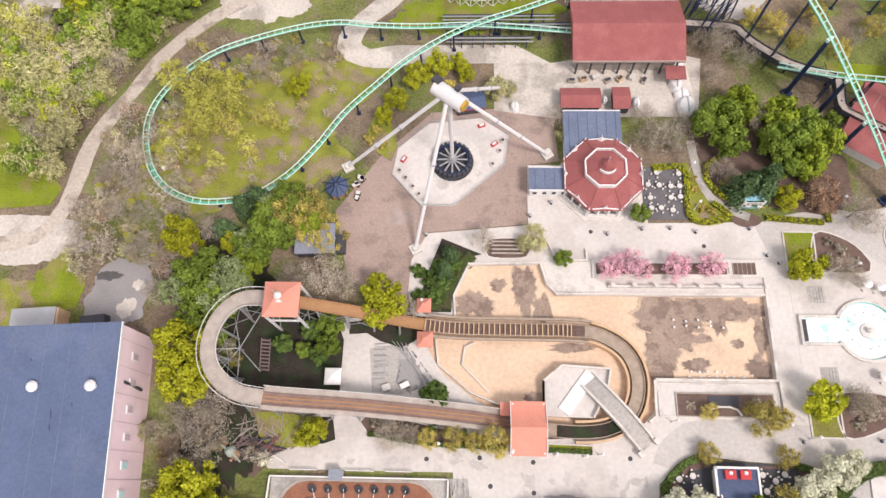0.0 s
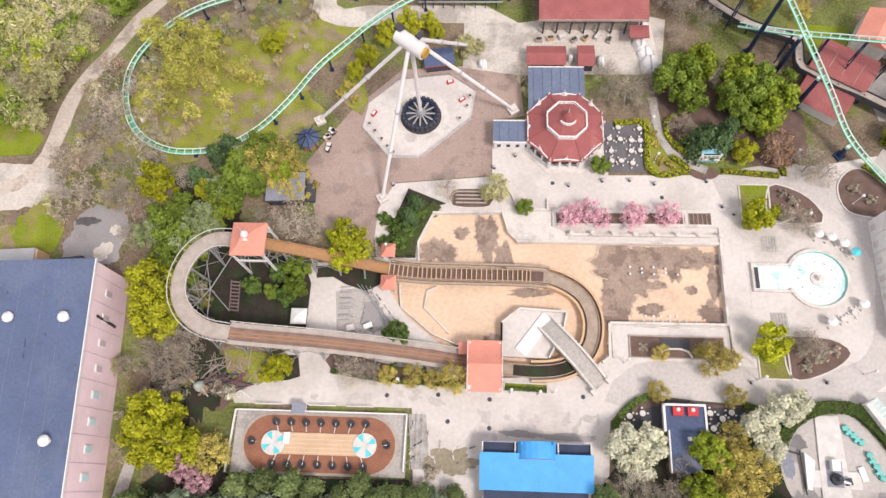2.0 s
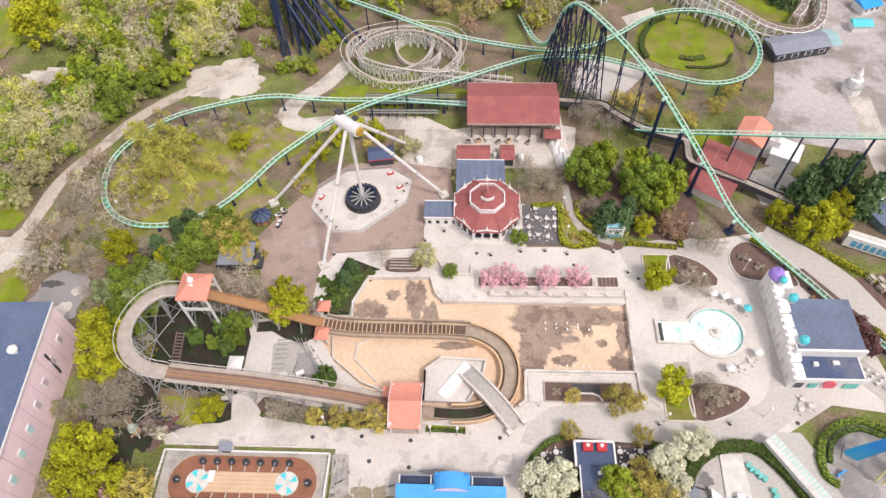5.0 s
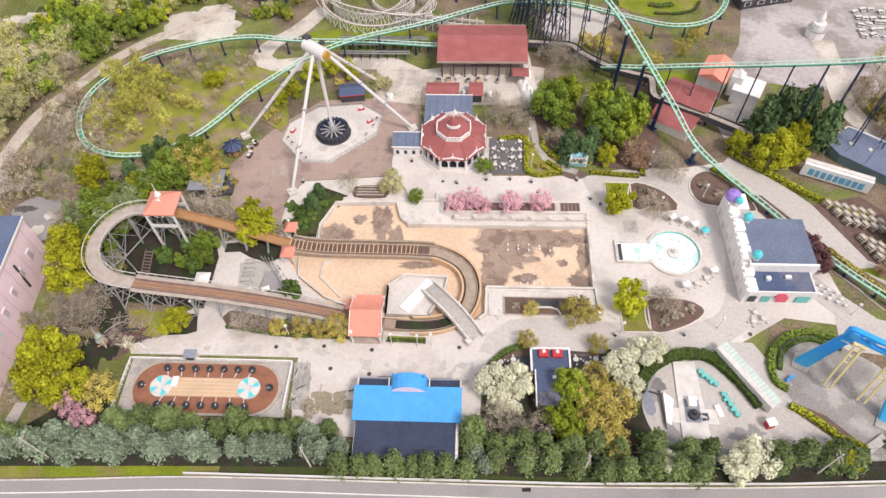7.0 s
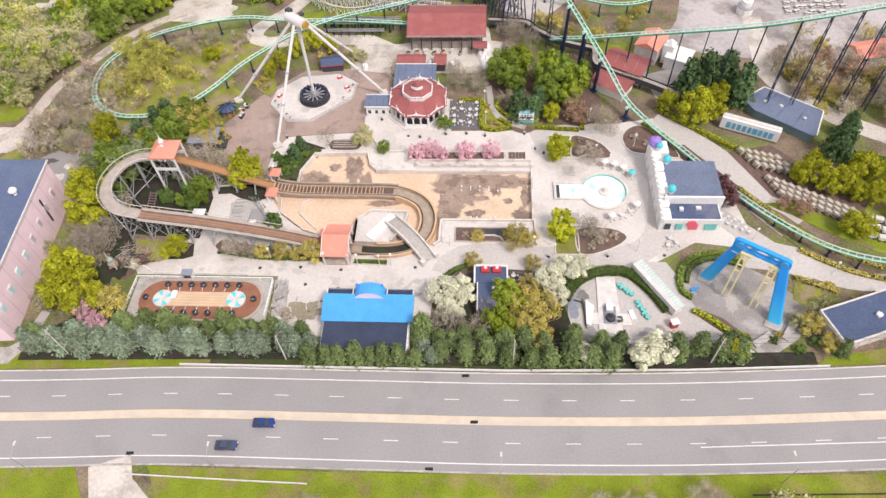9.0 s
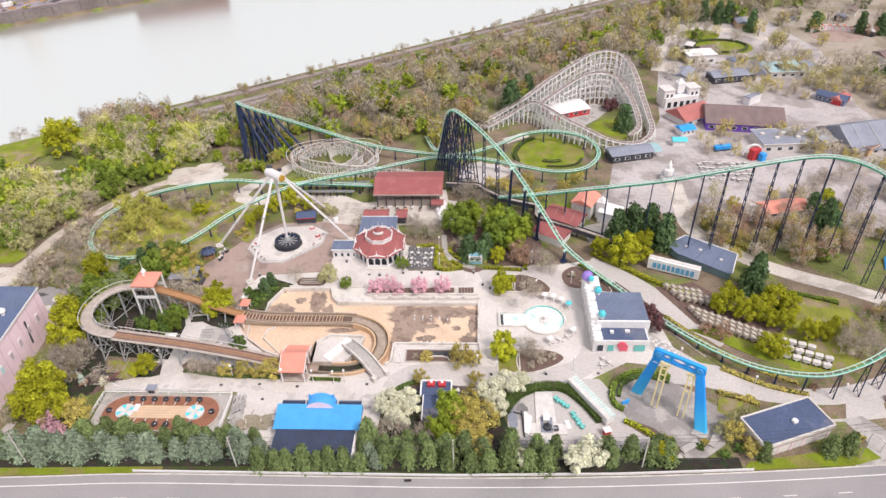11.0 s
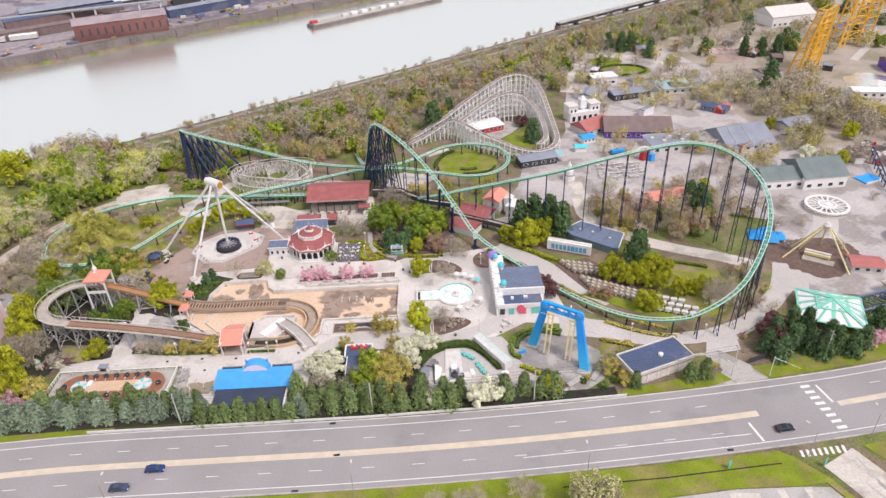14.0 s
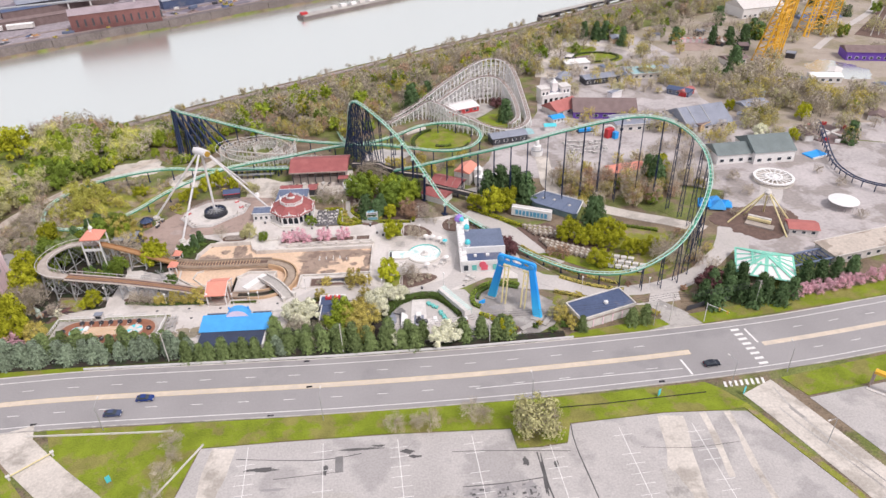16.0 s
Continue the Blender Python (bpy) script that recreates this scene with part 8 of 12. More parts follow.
for k, (x, y, a) in enumerate(((-38.6, 4.5, 4), (-36.2, 4.2, -30), (-40.6, 4.2, 0))):
    wp_ = thing("white_pipe", x, y, 0.05, "white plastic pipe lying on the walkway", "pipe", "loose pipes", a)
    part("tube", Shape().rod((-1.6, 0, 0.15), (1.6, 0, 0.15), 0.15, n=8), WHITE, wp_)
    part("flange", Shape().rod((1.5, 0, 0.15), (1.65, 0, 0.15), 0.24, n=10), OFFWHITE, wp_)
gt_ = thing("garden_statue", -45.2, 5.2, 0, "pale green weathered metal figure shape beside the walkway", "sculpture")
part("body", Shape().lathe(0, 0, [(0.9, 0), (1.1, 0.5), (0.6, 1.2), (0.8, 1.9), (0.3, 2.6), (0.1, 3.0)], 12).rod((-0.4, 0.2, 1.6), (-1.4, 1.2, 2.6), 0.2, 0.1, 6).rod((0.5, -0.2, 1.2), (1.9, -1.9, 0.3), 0.2, 0.14, 6), paint("verdigris", (0.40, 0.46, 0.40), 0.8, 0.25), gt_)

# white canopy under the flume, loose things in its yard
cn = thing("canopy", -26.4, 19.4, 0, "square white canopy on thin posts", "canopy")
part("cloth", Shape().lathe(0, 0, [(2.3, 2.6), (2.1, 2.8), (0.1, 3.6)], 4, math.pi / 4), WHITE, cn)
for a in (-1.4, 1.4):
    for b in (-1.4, 1.4):
        part("post", Shape().rod((a, b, 0), (a, b, 2.7), 0.05, n=5), GREY_STEEL, cn)
cart = thing("yard_cart", -12.6, 18.2, 0, "small white cart in the yard", "cart")
part("tray", Shape().box(0, 0, 0.5, 1.8, 1.0, 0.5, 25), WHITE, cart)
for a in (-0.6, 0.6):
    part("wheel", Shape().rod((a, -0.5, 0.3), (a, 0.5, 0.3), 0.3, 0.3, 10), TYRE, cart)


# ---------------------------------------------------------------- trees
def mesh_from(name, verts, quads, material, tris=None):
    me = bpy.data.meshes.new(name)
    faces = [tuple(q) for q in quads] + ([tuple(t) for t in tris] if tris is not None else [])
    me.from_pydata([tuple(v) for v in verts], [], faces)
    me.materials.append(material)
    return me


def cards(points, outward, size, rng, corners=4, thin=1.0):
    """A small folded leaf clump at each point, facing roughly outward."""
    n = len(points)
    a = rng.normal(size=(n, 3))
    d = outward / (np.linalg.norm(outward, axis=1, keepdims=True) + 1e-6) + 0.5 * rng.normal(size=(n, 3))
    d /= np.linalg.norm(d, axis=1, keepdims=True)
    u = np.cross(a, d)
    u /= np.linalg.norm(u, axis=1, keepdims=True)
    w = np.cross(d, u)
    s = np.asarray(size) * rng.uniform(0.6, 1.4, size=(n, 1))
    c = points
    if corners == 3:
        s = s * 1.15
        v = np.stack([c - u * s * thin - w * s * 0.5, c + u * s * 0.9 * thin - w * s * 0.4 + d * s * 0.2, c + w * s * 0.9 / thin ** 0.6], 1).reshape(-1, 3)
        return v, np.arange(3 * n).reshape(-1, 3)
    v = np.stack([c - u * s - w * s * 0.3, c - w * s * 0.7 + d * s * 0.35, c + u * s - w * s * 0.2, c + w * s * 0.8 + d * s * 0.25], 1).reshape(-1, 3)
    return v, np.arange(4 * n).reshape(-1, 4)


def crown_round(rng, lobes, cards_n, size, tall=1.0, corners=4, thin=1.0):
    """Leaf clumps over many uneven lobes round a shaded heart, in a unit crown whose base is at z 0.25."""
    centres = [(0, 0, 0.8 * tall, 0.46)]
    for k in range(lobes):
        a, h = 2.4 * k + rng.uniform(0, 0.7), 0.3 + 1.05 * (k + rng.uniform(0, 0.9)) / lobes
        r = rng.uniform(0.52, 0.84) * math.sqrt(max(0.06, 1 - ((h - 0.72) / 0.78) ** 2))
        centres.append((r * math.cos(a), r * math.sin(a), h * tall, rng.uniform(0.17, 0.33)))
    weight = np.array([c[3] ** 2 for c in centres])
    weight[0] *= 0.6
    weight = weight / weight.sum()
    pts, out, sizes = [], [], []
    for (x, y, z, r), share in zip(centres, weight):
        core = int(cards_n * share * (0.14 if thin > 0.7 else 0.08 if thin > 0.55 else 0.0))
        per = int(cards_n * share * 0.86)
        # the crown's shaded inside
        d = rng.normal(size=(core, 3))
        d /= np.linalg.norm(d, axis=1, keepdims=True)
        pts.append(np.array([x, y, z]) + d * r * rng.uniform(0.1, 0.6, (core, 1)))
        out.append(d + np.array([0, 0, 0.8]))
        sizes.append(np.full((core, 1), size * 2.0))
        d = rng.normal(size=(per, 3))
        d /= np.linalg.norm(d, axis=1, keepdims=True)
        rad = r * (0.74 + 0.4 * rng.random((per, 1)) if thin > 0.7 else 0.3 + 0.95 * rng.random((per, 1)) ** 0.7)
        p = np.array([x, y, z]) + d * rad * np.array([1, 1, 0.85 * min(tall, 1.3)])
        pts.append(p)
        out.append(d + np.array([x, y, 0.3]))
        sizes.append(np.full((per, 1), size))
    return cards(np.concatenate(pts), np.concatenate(out), np.concatenate(sizes), rng, corners, thin)


def crown_cone(rng, cards_n, size, tall=2.6, tiers=9, corners=4):
    """Drooping boughs in tiers, full below and blunt at the top."""
    pts, out = [], []
    per = cards_n // (tiers * 8)
    for k in range(tiers):
        f = k / tiers
        r = (1 - f) ** 0.55 * (0.8 + 0.2 * min(1.0, 4 * f + 0.4))
        for j in range(8):
            a = math.tau * (j + 0.5 * (k % 2) + rng.uniform(0, 0.6)) / 8
            reach = r * rng.uniform(0.72, 1.14)
            t = np.sqrt(rng.random(per)) * reach
            spread = rng.normal(size=(per, 3)) * np.array([0.1, 0.1, 0.06])
            p = np.stack([t * math.cos(a), t * math.sin(a), tall * (0.08 + 0.92 * f) - 0.3 * t + 0.14 + rng.uniform(-0.05, 0.05)], 1) + spread
            pts.append(p)
            out.append(np.stack([np.full(per, math.cos(a)), np.full(per, math.sin(a)), np.full(per, 0.7)], 1))
    return cards(np.concatenate(pts), np.concatenate(out), size, rng, corners)


def wood(rng, height, limbs, spread, r=0.07, twigs=0):
    """A tapered trunk with limbs, and twigs on them."""
    s = Shape()
    lean = rng.normal(size=2) * 0.04
    top_ = (lean[0], lean[1], height * 0.8)
    s.rod((0, 0, -0.05), (lean[0] * 0.5, lean[1] * 0.5, height * 0.4), r, r * 0.75, 6).rod((lean[0] * 0.5, lean[1] * 0.5, height * 0.4), top_, r * 0.75, r * 0.25, 5)
    for k in range(limbs):
        a, f = math.tau * (k + rng.uniform(0, 0.7)) / limbs * 1.7, rng.uniform(0.28, 0.75)
        base = Vector((lean[0] * f, lean[1] * f, height * f))
        reach = spread * rng.uniform(0.55, 1.0) * (1.15 - 0.5 * f)
        tip = base + Vector((reach * math.cos(a), reach * math.sin(a), reach * rng.uniform(0.35, 0.9)))
        s.rod(base, tip, r * 0.42, r * 0.1, 4)
        for j in range(twigs):
            g0 = base.lerp(tip, rng.uniform(0.3, 0.95))
            b = a + rng.uniform(-1.2, 1.2)
            q = g0 + Vector((math.cos(b), math.sin(b), rng.uniform(0.4, 1.2))) * reach * rng.uniform(0.25, 0.5)
            s.rod(g0, q, r * 0.13, r * 0.04, 3)
    return s


DIRT_LINE = [(-44, 122), (-54.5, 110.4), (-62.2, 105.5), (-71.8, 95.8), (-79.1, 83.5), (-85.5, 71.7), (-87.4, 60.5), (-90, 52.4)]


def road_gap(x, y):
    """How far a place lies from the dirt road's middle."""
    best = 999.0
    for (ax, ay), (bx, by) in zip(DIRT_LINE, DIRT_LINE[1:]):
        t = max(0.0, min(1.0, ((x - ax) * (bx - ax) + (y - ay) * (by - ay)) / ((bx - ax) ** 2 + (by - ay) ** 2)))
        best = min(best, math.hypot(x - ax - t * (bx - ax), y - ay - t * (by - ay)))
    return best


def off_road(x, y, r):
    """Shifts a tree up the slope until it stands clear of the dirt road."""
    for _ in range(40):
        if road_gap(x, y) > r * 0.8 + 2.2 or x > -50:
            break
        x, y = (x - 0.5, y + 0.3) if y > 60 + (x + 88) * 1.55 else (x + 0.5, y - 0.3)
    return x, y


KINDS = {
    # kind: (leaf, label, shape, clumps, clump size, height over radius)
    "fresh": (LEAF_FRESH, "bright spring-green leafy tree in young leaf", "round", 1800, 0.068, 1.25),
    "green": (LEAF_GREEN, "fresh green leafy tree in spring leaf", "round", 2300, 0.058, 1.3),
    "moss": (LEAF_MOSS, "pale grey-green leafy tree in young leaf", "round", 2300, 0.058, 1.4),
    "deep": (LEAF_DEEP, "dense dark green shrubby tree", "round", 1500, 0.075, 1.2),
    "yellow": (LEAF_YELLOW, "yellow-green tree in early leaf", "round", 2500, 0.054, 1.35),
    "lime": (LEAF_LIME, "bright lime-green young tree", "round", 1700, 0.066, 1.1),
    "olive": (LEAF_OLIVE, "olive-gold tree just coming into leaf", "open", 2800, 0.045, 1.0),
    "sage": (LEAF_SAGE, "pale sage-coloured tree with fine young leaves", "open", 2600, 0.05, 1.0),
    "willow": (LEAF_WILLOW, "yellow-flushed willow scrub tree", "open", 2600, 0.05, 1.0),
    "bare": (LEAF_BUD, "almost bare grey-brown tree in bud", "bare", 2600, 0.036, 1.0),
    "rust": (LEAF_RUST, "rust-brown bushy tree in bud", "open", 2400, 0.05, 1.1),
    "wine": (LEAF_WINE, "dark wine-red ornamental tree", "round", 1300, 0.066, 1.0),
    "pink": (LEAF_PINK, "flowering tree full of pink blossom", "open", 1700, 0.055, 0.95),
    "white": (LEAF_WHITE, "flowering tree full of creamy white blossom", "round", 2600, 0.055, 0.95),
    "blue": (LEAF_BLUE, "blue-green conifer beside the road", "cone", 2200, 0.072, 1.68),
    "cedar": (LEAF_CEDAR, "olive-green conifer in the roadside row", "cone", 2200, 0.072, 1.95),
    "pine": (LEAF_PINE, "tall dark evergreen conifer", "cone", 2000, 0.075, 1.95),
}
GROUPS = {"blue": "roadside conifers", "cedar": "roadside conifers", "pink": "blossom trees", "white": "white blossom trees"}


def tree(kind, seed):
    """One tree of unit crown radius, at the origin."""
    material, label, shape, n, size, tall = KINDS[kind]
    rng = np.random.default_rng(seed)
    t = thing("tree" if shape != "cone" else "conifer", 0, 0, 0, label, "tree", GROUPS.get(kind, ""))
    if shape == "cone":
        v, q = crown_cone(rng, n, size * 1.12, tall, corners=3)
        trunk = Shape().rod((0, 0, -0.05), (0, 0, tall * 0.9), 0.08, 0.02, 6)
    elif shape == "round":
        v, q = crown_round(rng, 17, int(n * 1.3), size * 0.92, tall, 3)
        trunk = wood(rng, 1.2 * tall, 7, 0.7)
    elif shape == "open":
        v, q = crown_round(rng, 18, n, size * 0.92, tall, 3, 0.6)
        trunk = wood(rng, 1.3 * tall, 9, 0.8, 0.045, 3)
    else:
        v, q = crown_round(rng, 18, n, size * 0.92, tall, 3, 0.3)
        trunk = wood(rng, 1.5 * tall, 14, 0.95, 0.036, 8)
    part("trunk", trunk, BARK, t)
    crown = new("crown", mesh_from("crown", v, q, material))
    crown.parent = t
    return t


def plant(kind, spots, seed=0):
    rng = random.Random(seed + len(kind) * 7)
    models = [tree(kind, seed * 10 + k) for k in range(3)]
    used = set()
    for i, (x, y, r) in enumerate(spots):
        r = min(r, 10)
        x, y = off_road(x, y, r)
        m = pose(x, y, min(0.0, land(x, y) + 0.08) if to_river(x, y) > -122 else 0.0, 0, 0, rng.uniform(0, 360)) @ Matrix.Diagonal((r * 0.92, r * 0.92, r * rng.uniform(0.85, 1.08) * (1.25 if KINDS[kind][2] == "cone" else 1.0), 1))
        k = i % 3
        if k in used:
            copy_thing(models[k], m @ Matrix.Diagonal((*[1 / v for v in models[k].scale], 1)))
        else:
            used.add(k)
            models[k].matrix_basis = m
    for k in range(3):
        if k not in used:
            for o in (*models[k].children, models[k]):
                bpy.data.objects.remove(o)


PINE_SPOTS = [(-51.2, 49.4, 3.1), (-44.8, 56.1, 3.7), (-48.1, 54.7, 2.9), (-4.3, 44.6, 2.3), (-5.3, 41.1, 2.3), (56, 59.1, 4.2), (60, 58.6, 3.3), (61.6, 61.7, 3.1), (139.9, 43.6, 4.6), (103.8, 66.8, 5), (108.9, 69.2, 5.6), (115, 70.9, 5.6), (118.7, 65, 5.1), (105.4, 63.1, 3.7), (172.7, 74.2, 5.1), (173.8, 71.2, 4.1)]
GREEN_SPOTS = [(-57, 40, 4.6), (-46.5, 46, 4.6), (-51, 28, 4.4), (-47, 38, 5.0), (-44.3, 44.4, 5.3), (-48.1, 39.2, 5.8), (-53.4, 36.1, 6.3), (-59.3, 35.8, 4.5), (-53.6, 42.2, 4.2), (-49.8, 34.1, 5.5), (-56, 30.2, 4.1), (-41.8, 54.1, 4.5), (-38.6, 48.1, 4.1), (35.1, 54, 2.4), (51.4, 73.4, 5.4), (55.6, 76.4, 5.2), (54.6, 70.0, 4.6), (65.0, 75.6, 4.8), (68.6, 72.4, 5.4), (72.6, 68.6, 5.2), (64.0, 69.4, 4.6), (70.6, 64.2, 3.8), (74.2, 73.0, 4.2), (57.8, 80.0, 4.0), (66, 65, 3.6), (18.8, 44, 2.1), (-77.9, 97.8, 6.3), (-70.1, 97.8, 6.2), (-73.9, 91.7, 4.6), (-81.1, 79, 3.9), (-64.7, 102.6, 5.3), (-69.5, 92.8, 3.3), (-88.4, 99.3, 4.8)]
YELLOW_SPOTS = [(-59.3, 47.1, 5.1), (-55.4, 24.2, 5.8), (-54.6, 18.0, 5.8), (-50.3, -1.1, 6.2), (-51.9, -5.4, 5.8), (-46.9, -6.3, 5.7), (-49.8, 46.7, 2.8), (65.2, 57.4, 3.0), (-12.7, 86.7, 3.2), (-7.7, 88.6, 3.5), (-1.4, 88.1, 2.4), (-16.9, 81.1, 2.9), (-19.3, 77, 2.6), (-3.3, 91, 2.4), (130.4, 34.8, 5.7), (127.3, 34.6, 4.2), (133.8, 31.4, 4.5), (137.7, 32.1, 4.6), (140.1, 28.6, 3.8), (143.9, 37.4, 5.1), (147.4, 34.6, 4.3), (143.4, 27.5, 4.2), (136, 17.8, 5.1), (139.1, 17.4, 3.2), (148.3, 23.7, 4.5), (152.2, 23.6, 3.8), (157.4, 26.1, 3.8), (97.8, 61.7, 3.6), (104.4, 57, 5.2), (109.5, 59.4, 4.9), (112.5, 65.1, 3.7)]
OLIVE_SPOTS = [(-36.7, 52.7, 5.6), (-33.7, 48.4, 3.8), (-39.8, -7.4, 4.2), (-7.9, 8.1, 2.6), (-2.9, 8.4, 3), (5, 7.9, 3.5), (1, 7.5, 2.6), (55.3, -6.3, 4.7), (59.7, -7.3, 5), (56.9, -11.4, 5), (59, -14.2, 4), (56.6, -1.8, 3.6), (54, -10.3, 3.3), (54.3, 13, 4.1), (57.5, 12.9, 2.9), (43.9, 6.5, 2.8), (58.1, 6.2, 2.7), (45, 14.1, 2.1), (-33.7, 54.3, 4.5), (-30.2, 51.2, 3.2)]
BARE_SPOTS = [(-29.4, 39.7, 5.6), (-36, 38.6, 4), (-25.6, 38.1, 3.9), (-12.5, 32.9, 3), (-49.6, 8.4, 6.0), (-48.6, 13.4, 4.4), (-49.4, 2.5, 4.2), (2.4, 47.9, 3.2), (-60.2, 8.8, 2.9), (-15, 8.5, 3.6), (-11.5, 8.3, 2.8), (38.1, -10.4, 4.3), (41.3, -12.7, 3.7), (45.9, -12.1, 3.7), (46.9, -7.3, 2.9), (44.4, -15.6, 3), (73.8, 42.3, 3.3), (76, 40.5, 3), (71.9, 16.5, 3.6), (74.2, 15.6, 3.1), (44.8, 69.4, 3.4), (77.9, 54.1, 4.8), (81.4, 52.5, 3.4), (52.7, 64.3, 3.4), (54.7, 62.1, 2.5), (-104.2, 95.4, 5.7), (-92.7, 97.1, 5.5), (-81.4, 90.2, 4.6), (-96.5, 73.2, 4), (-72.5, 60.8, 4.2), (-75, 54.3, 4.1), (-69, 53.2, 3.8)]
BARE_SPOTS_2 = [(-52, 10, 4.6), (-56, 12, 3.6), (-50, 14, 4.0), (-62, 42, 3.8), (-61, 50, 3.6), (-64, 36, 3.4), (-79.3, 62.4, 3.7), (-68.9, 45.7, 3.7), (-54.4, 49.9, 3.1), (-80, 70.9, 3.2), (-48, 89.4, 3.7), (-40.7, 92.9, 3.1), (18.3, 76.6, 3.1), (55.6, 94.6, 4.6), (53.6, 88.0, 2.8), (51.6, 97.4, 2.6), (60.4, 76.4, 3.6), (160.1, 20.7, 5.8), (161.9, 17.1, 4.9), (156.5, 18.3, 4.1), (164.4, 82.1, 4.7), (137.7, 80.4, 6.4), (131.7, 78.5, 4.4), (181.3, 71.5, 6.1), (180.2, 81.8, 4.8), (192.5, 71.3, 6.2), (190, 87.4, 6), (158.3, 64.1, 4.4), (164.9, 71.8, 4.1), (68.5, -50.0, 3.4), (77.3, -50.2, 3.6), (74, -49.2, 2.6), (87.9, -47.6, 3.6), (91, -48.4, 3.0), (13.6, -52.4, 3.6), (13.9, -61.5, 3.4), (13.7, -67.6, 3.0), (15, -56, 2.4), (101.6, -52.6, 4.8), (106.2, -53.2, 4.6)]
BARE_SPOTS += BARE_SPOTS_2
BARE_SPOTS += [(41.4, 71.4, 4.6), (37.8, 71.4, 3.7), (37.3, 76.7, 3.4), (44.6, 74.6, 3.6)]
LIME_SPOTS = [(-17.9, 36.5, 4.6), (-18.2, 32.7, 4.3), (-14.9, 33.5, 3.2), (66.4, 42.8, 4.3), (65.5, 16.3, 4.3), (-39.3, 84, 3), (-37.9, 87.1, 1.9), (182.5, 94, 2.9)]
DEEP_SPOTS = [(-31.6, 28.4, 2.2), (-29.8, 23.6, 2.2), (-36.8, 25.7, 2.3), (-6.2, 16.4, 2.9), (-8.5, 16.6, 1.7)]
SAGE_SPOTS = [(-63.7, 8.7, 3), (12.8, 48.3, 3.6), (11, 47.3, 2.3), (20.6, 72.8, 2.8), (5.5, 84.2, 3.5), (8.1, 84.4, 2.4), (-96.2, 85.7, 6.4), (-89.1, 77, 6.4), (-97.4, 79.8, 4.7), (-87.4, 90.8, 5.7), (-83, 84.3, 4.6), (-91, 69.6, 5.1), (-85.6, 71.5, 4.4), (-98.7, 65.1, 3.6), (-89.4, 62.5, 3.5), (116.4, -8.6, 2.8), (119.7, -6.7, 2.9), (122.7, -4, 2.3), (103.6, -53.0, 7.6)]
PINK_SPOTS = [(-45.4, -10.1, 3.3), (-42.5, -12.7, 3), (28.1, 42.1, 3.3), (31.9, 43.1, 3.6), (34.8, 42.1, 2.5), (41.2, 42.2, 3.6), (48.2, 42.7, 3.4), (193, -4.4, 2.8), (196.6, -3.0, 3.0), (201, -2.6, 3.2), (206, -1.4, 3.0), (211, -0.6, 3.2), (216, 0.6, 3.0), (221.4, 1.8, 3.2), (227, 3.0, 3.2), (232.6, 4.4, 3.0)]
BLUE_SPOTS = [(-54.4, -19.3, 3.3), (-48.7, -19.2, 3.8), (-44.5, -16, 3.7), (-43.4, -20.5, 3.2), (-38.6, -18.9, 3.7), (-35.9, -16.2, 3.4), (-33.8, -20.2, 3.1), (-29.2, -17.5, 3.6), (-25.9, -19.4, 3.1), (-21.4, -16.7, 3.3), (-17.9, -18.2, 3.5), (-15.9, -19.6, 2.5), (-7, -16.8, 3.2), (-2.7, -18.1, 2.7), (2.5, -15, 3.4), (5.3, -18.9, 2.9), (8.3, -16.8, 2.7), (33.5, -17, 2.7), (35.1, -18.9, 2.3)]
CEDAR_SPOTS = [(-54.1, -16.1, 2.6), (-34.6, -12.9, 2.9), (-29.9, -11.9, 2.9), (-24.7, -12.7, 3.3), (-20.6, -12.9, 2.3), (-11.8, -12.2, 2.8), (-7.3, -14.1, 2.7), (-2.1, -13.9, 2.3), (33, -13.5, 3.4), (33.5, -17.9, 2.5), (39.8, -17.7, 2.3), (37.1, -20.3, 2.5), (42.7, -20.6, 2.5), (47.3, -20, 2.8), (51.9, -21.3, 2.6), (56.9, -22.1, 2.6), (61, -21.5, 2.6), (65.5, -20.9, 2.9), (70.1, -21.2, 2.7), (73.9, -21.5, 2.9), (51.5, -17.9, 2.8), (55.4, -16.7, 2.3), (97.9, -18.9, 2.7), (101.2, -19.2, 3), (93.5, -17.8, 2.4), (143, -13.3, 2.4), (138.7, -13.8, 2.6)]
CEDAR_SPOTS_2 = [(123.4, -17.9, 2.2), (88.6, -19.6, 2.3), (163.7, -4.3, 4.1), (166, -8.2, 4.1), (172.4, -3.2, 3.8), (175.4, -5.3, 4.2), (178.1, -8.1, 4.2), (182.8, -5.5, 3.9), (186.4, -7.6, 4.3), (191.7, -4.4, 3.6), (175.1, 4.5, 3.9), (178.6, 2.8, 3.9), (204.4, 3.0, 3.2), (198.8, 2.0, 3.4), (210, 4.0, 2.8), (216, 5.2, 2.8), (183.5, -1.1, 3.5), (168.9, 1.6, 3.4)]
CEDAR_SPOTS += CEDAR_SPOTS_2
WHITE_SPOTS = [(36.9, -3.5, 4.6), (41.3, -3.0, 4.4), (39, -6.9, 4.0), (61.6, 0.6, 4.2), (65.6, 3.4, 4.2), (69.4, 5.0, 3.2), (63, -3.4, 3.6), (80.8, -18.6, 4.0), (84.5, -16.2, 4.7), (68.1, -17.6, 2.8)]
RUST_SPOTS = [(72.0, 58.4, 4.2), (73.2, 56.4, 3.2), (125.5, 23.4, 2.9), (121.4, 25.7, 2.1)]
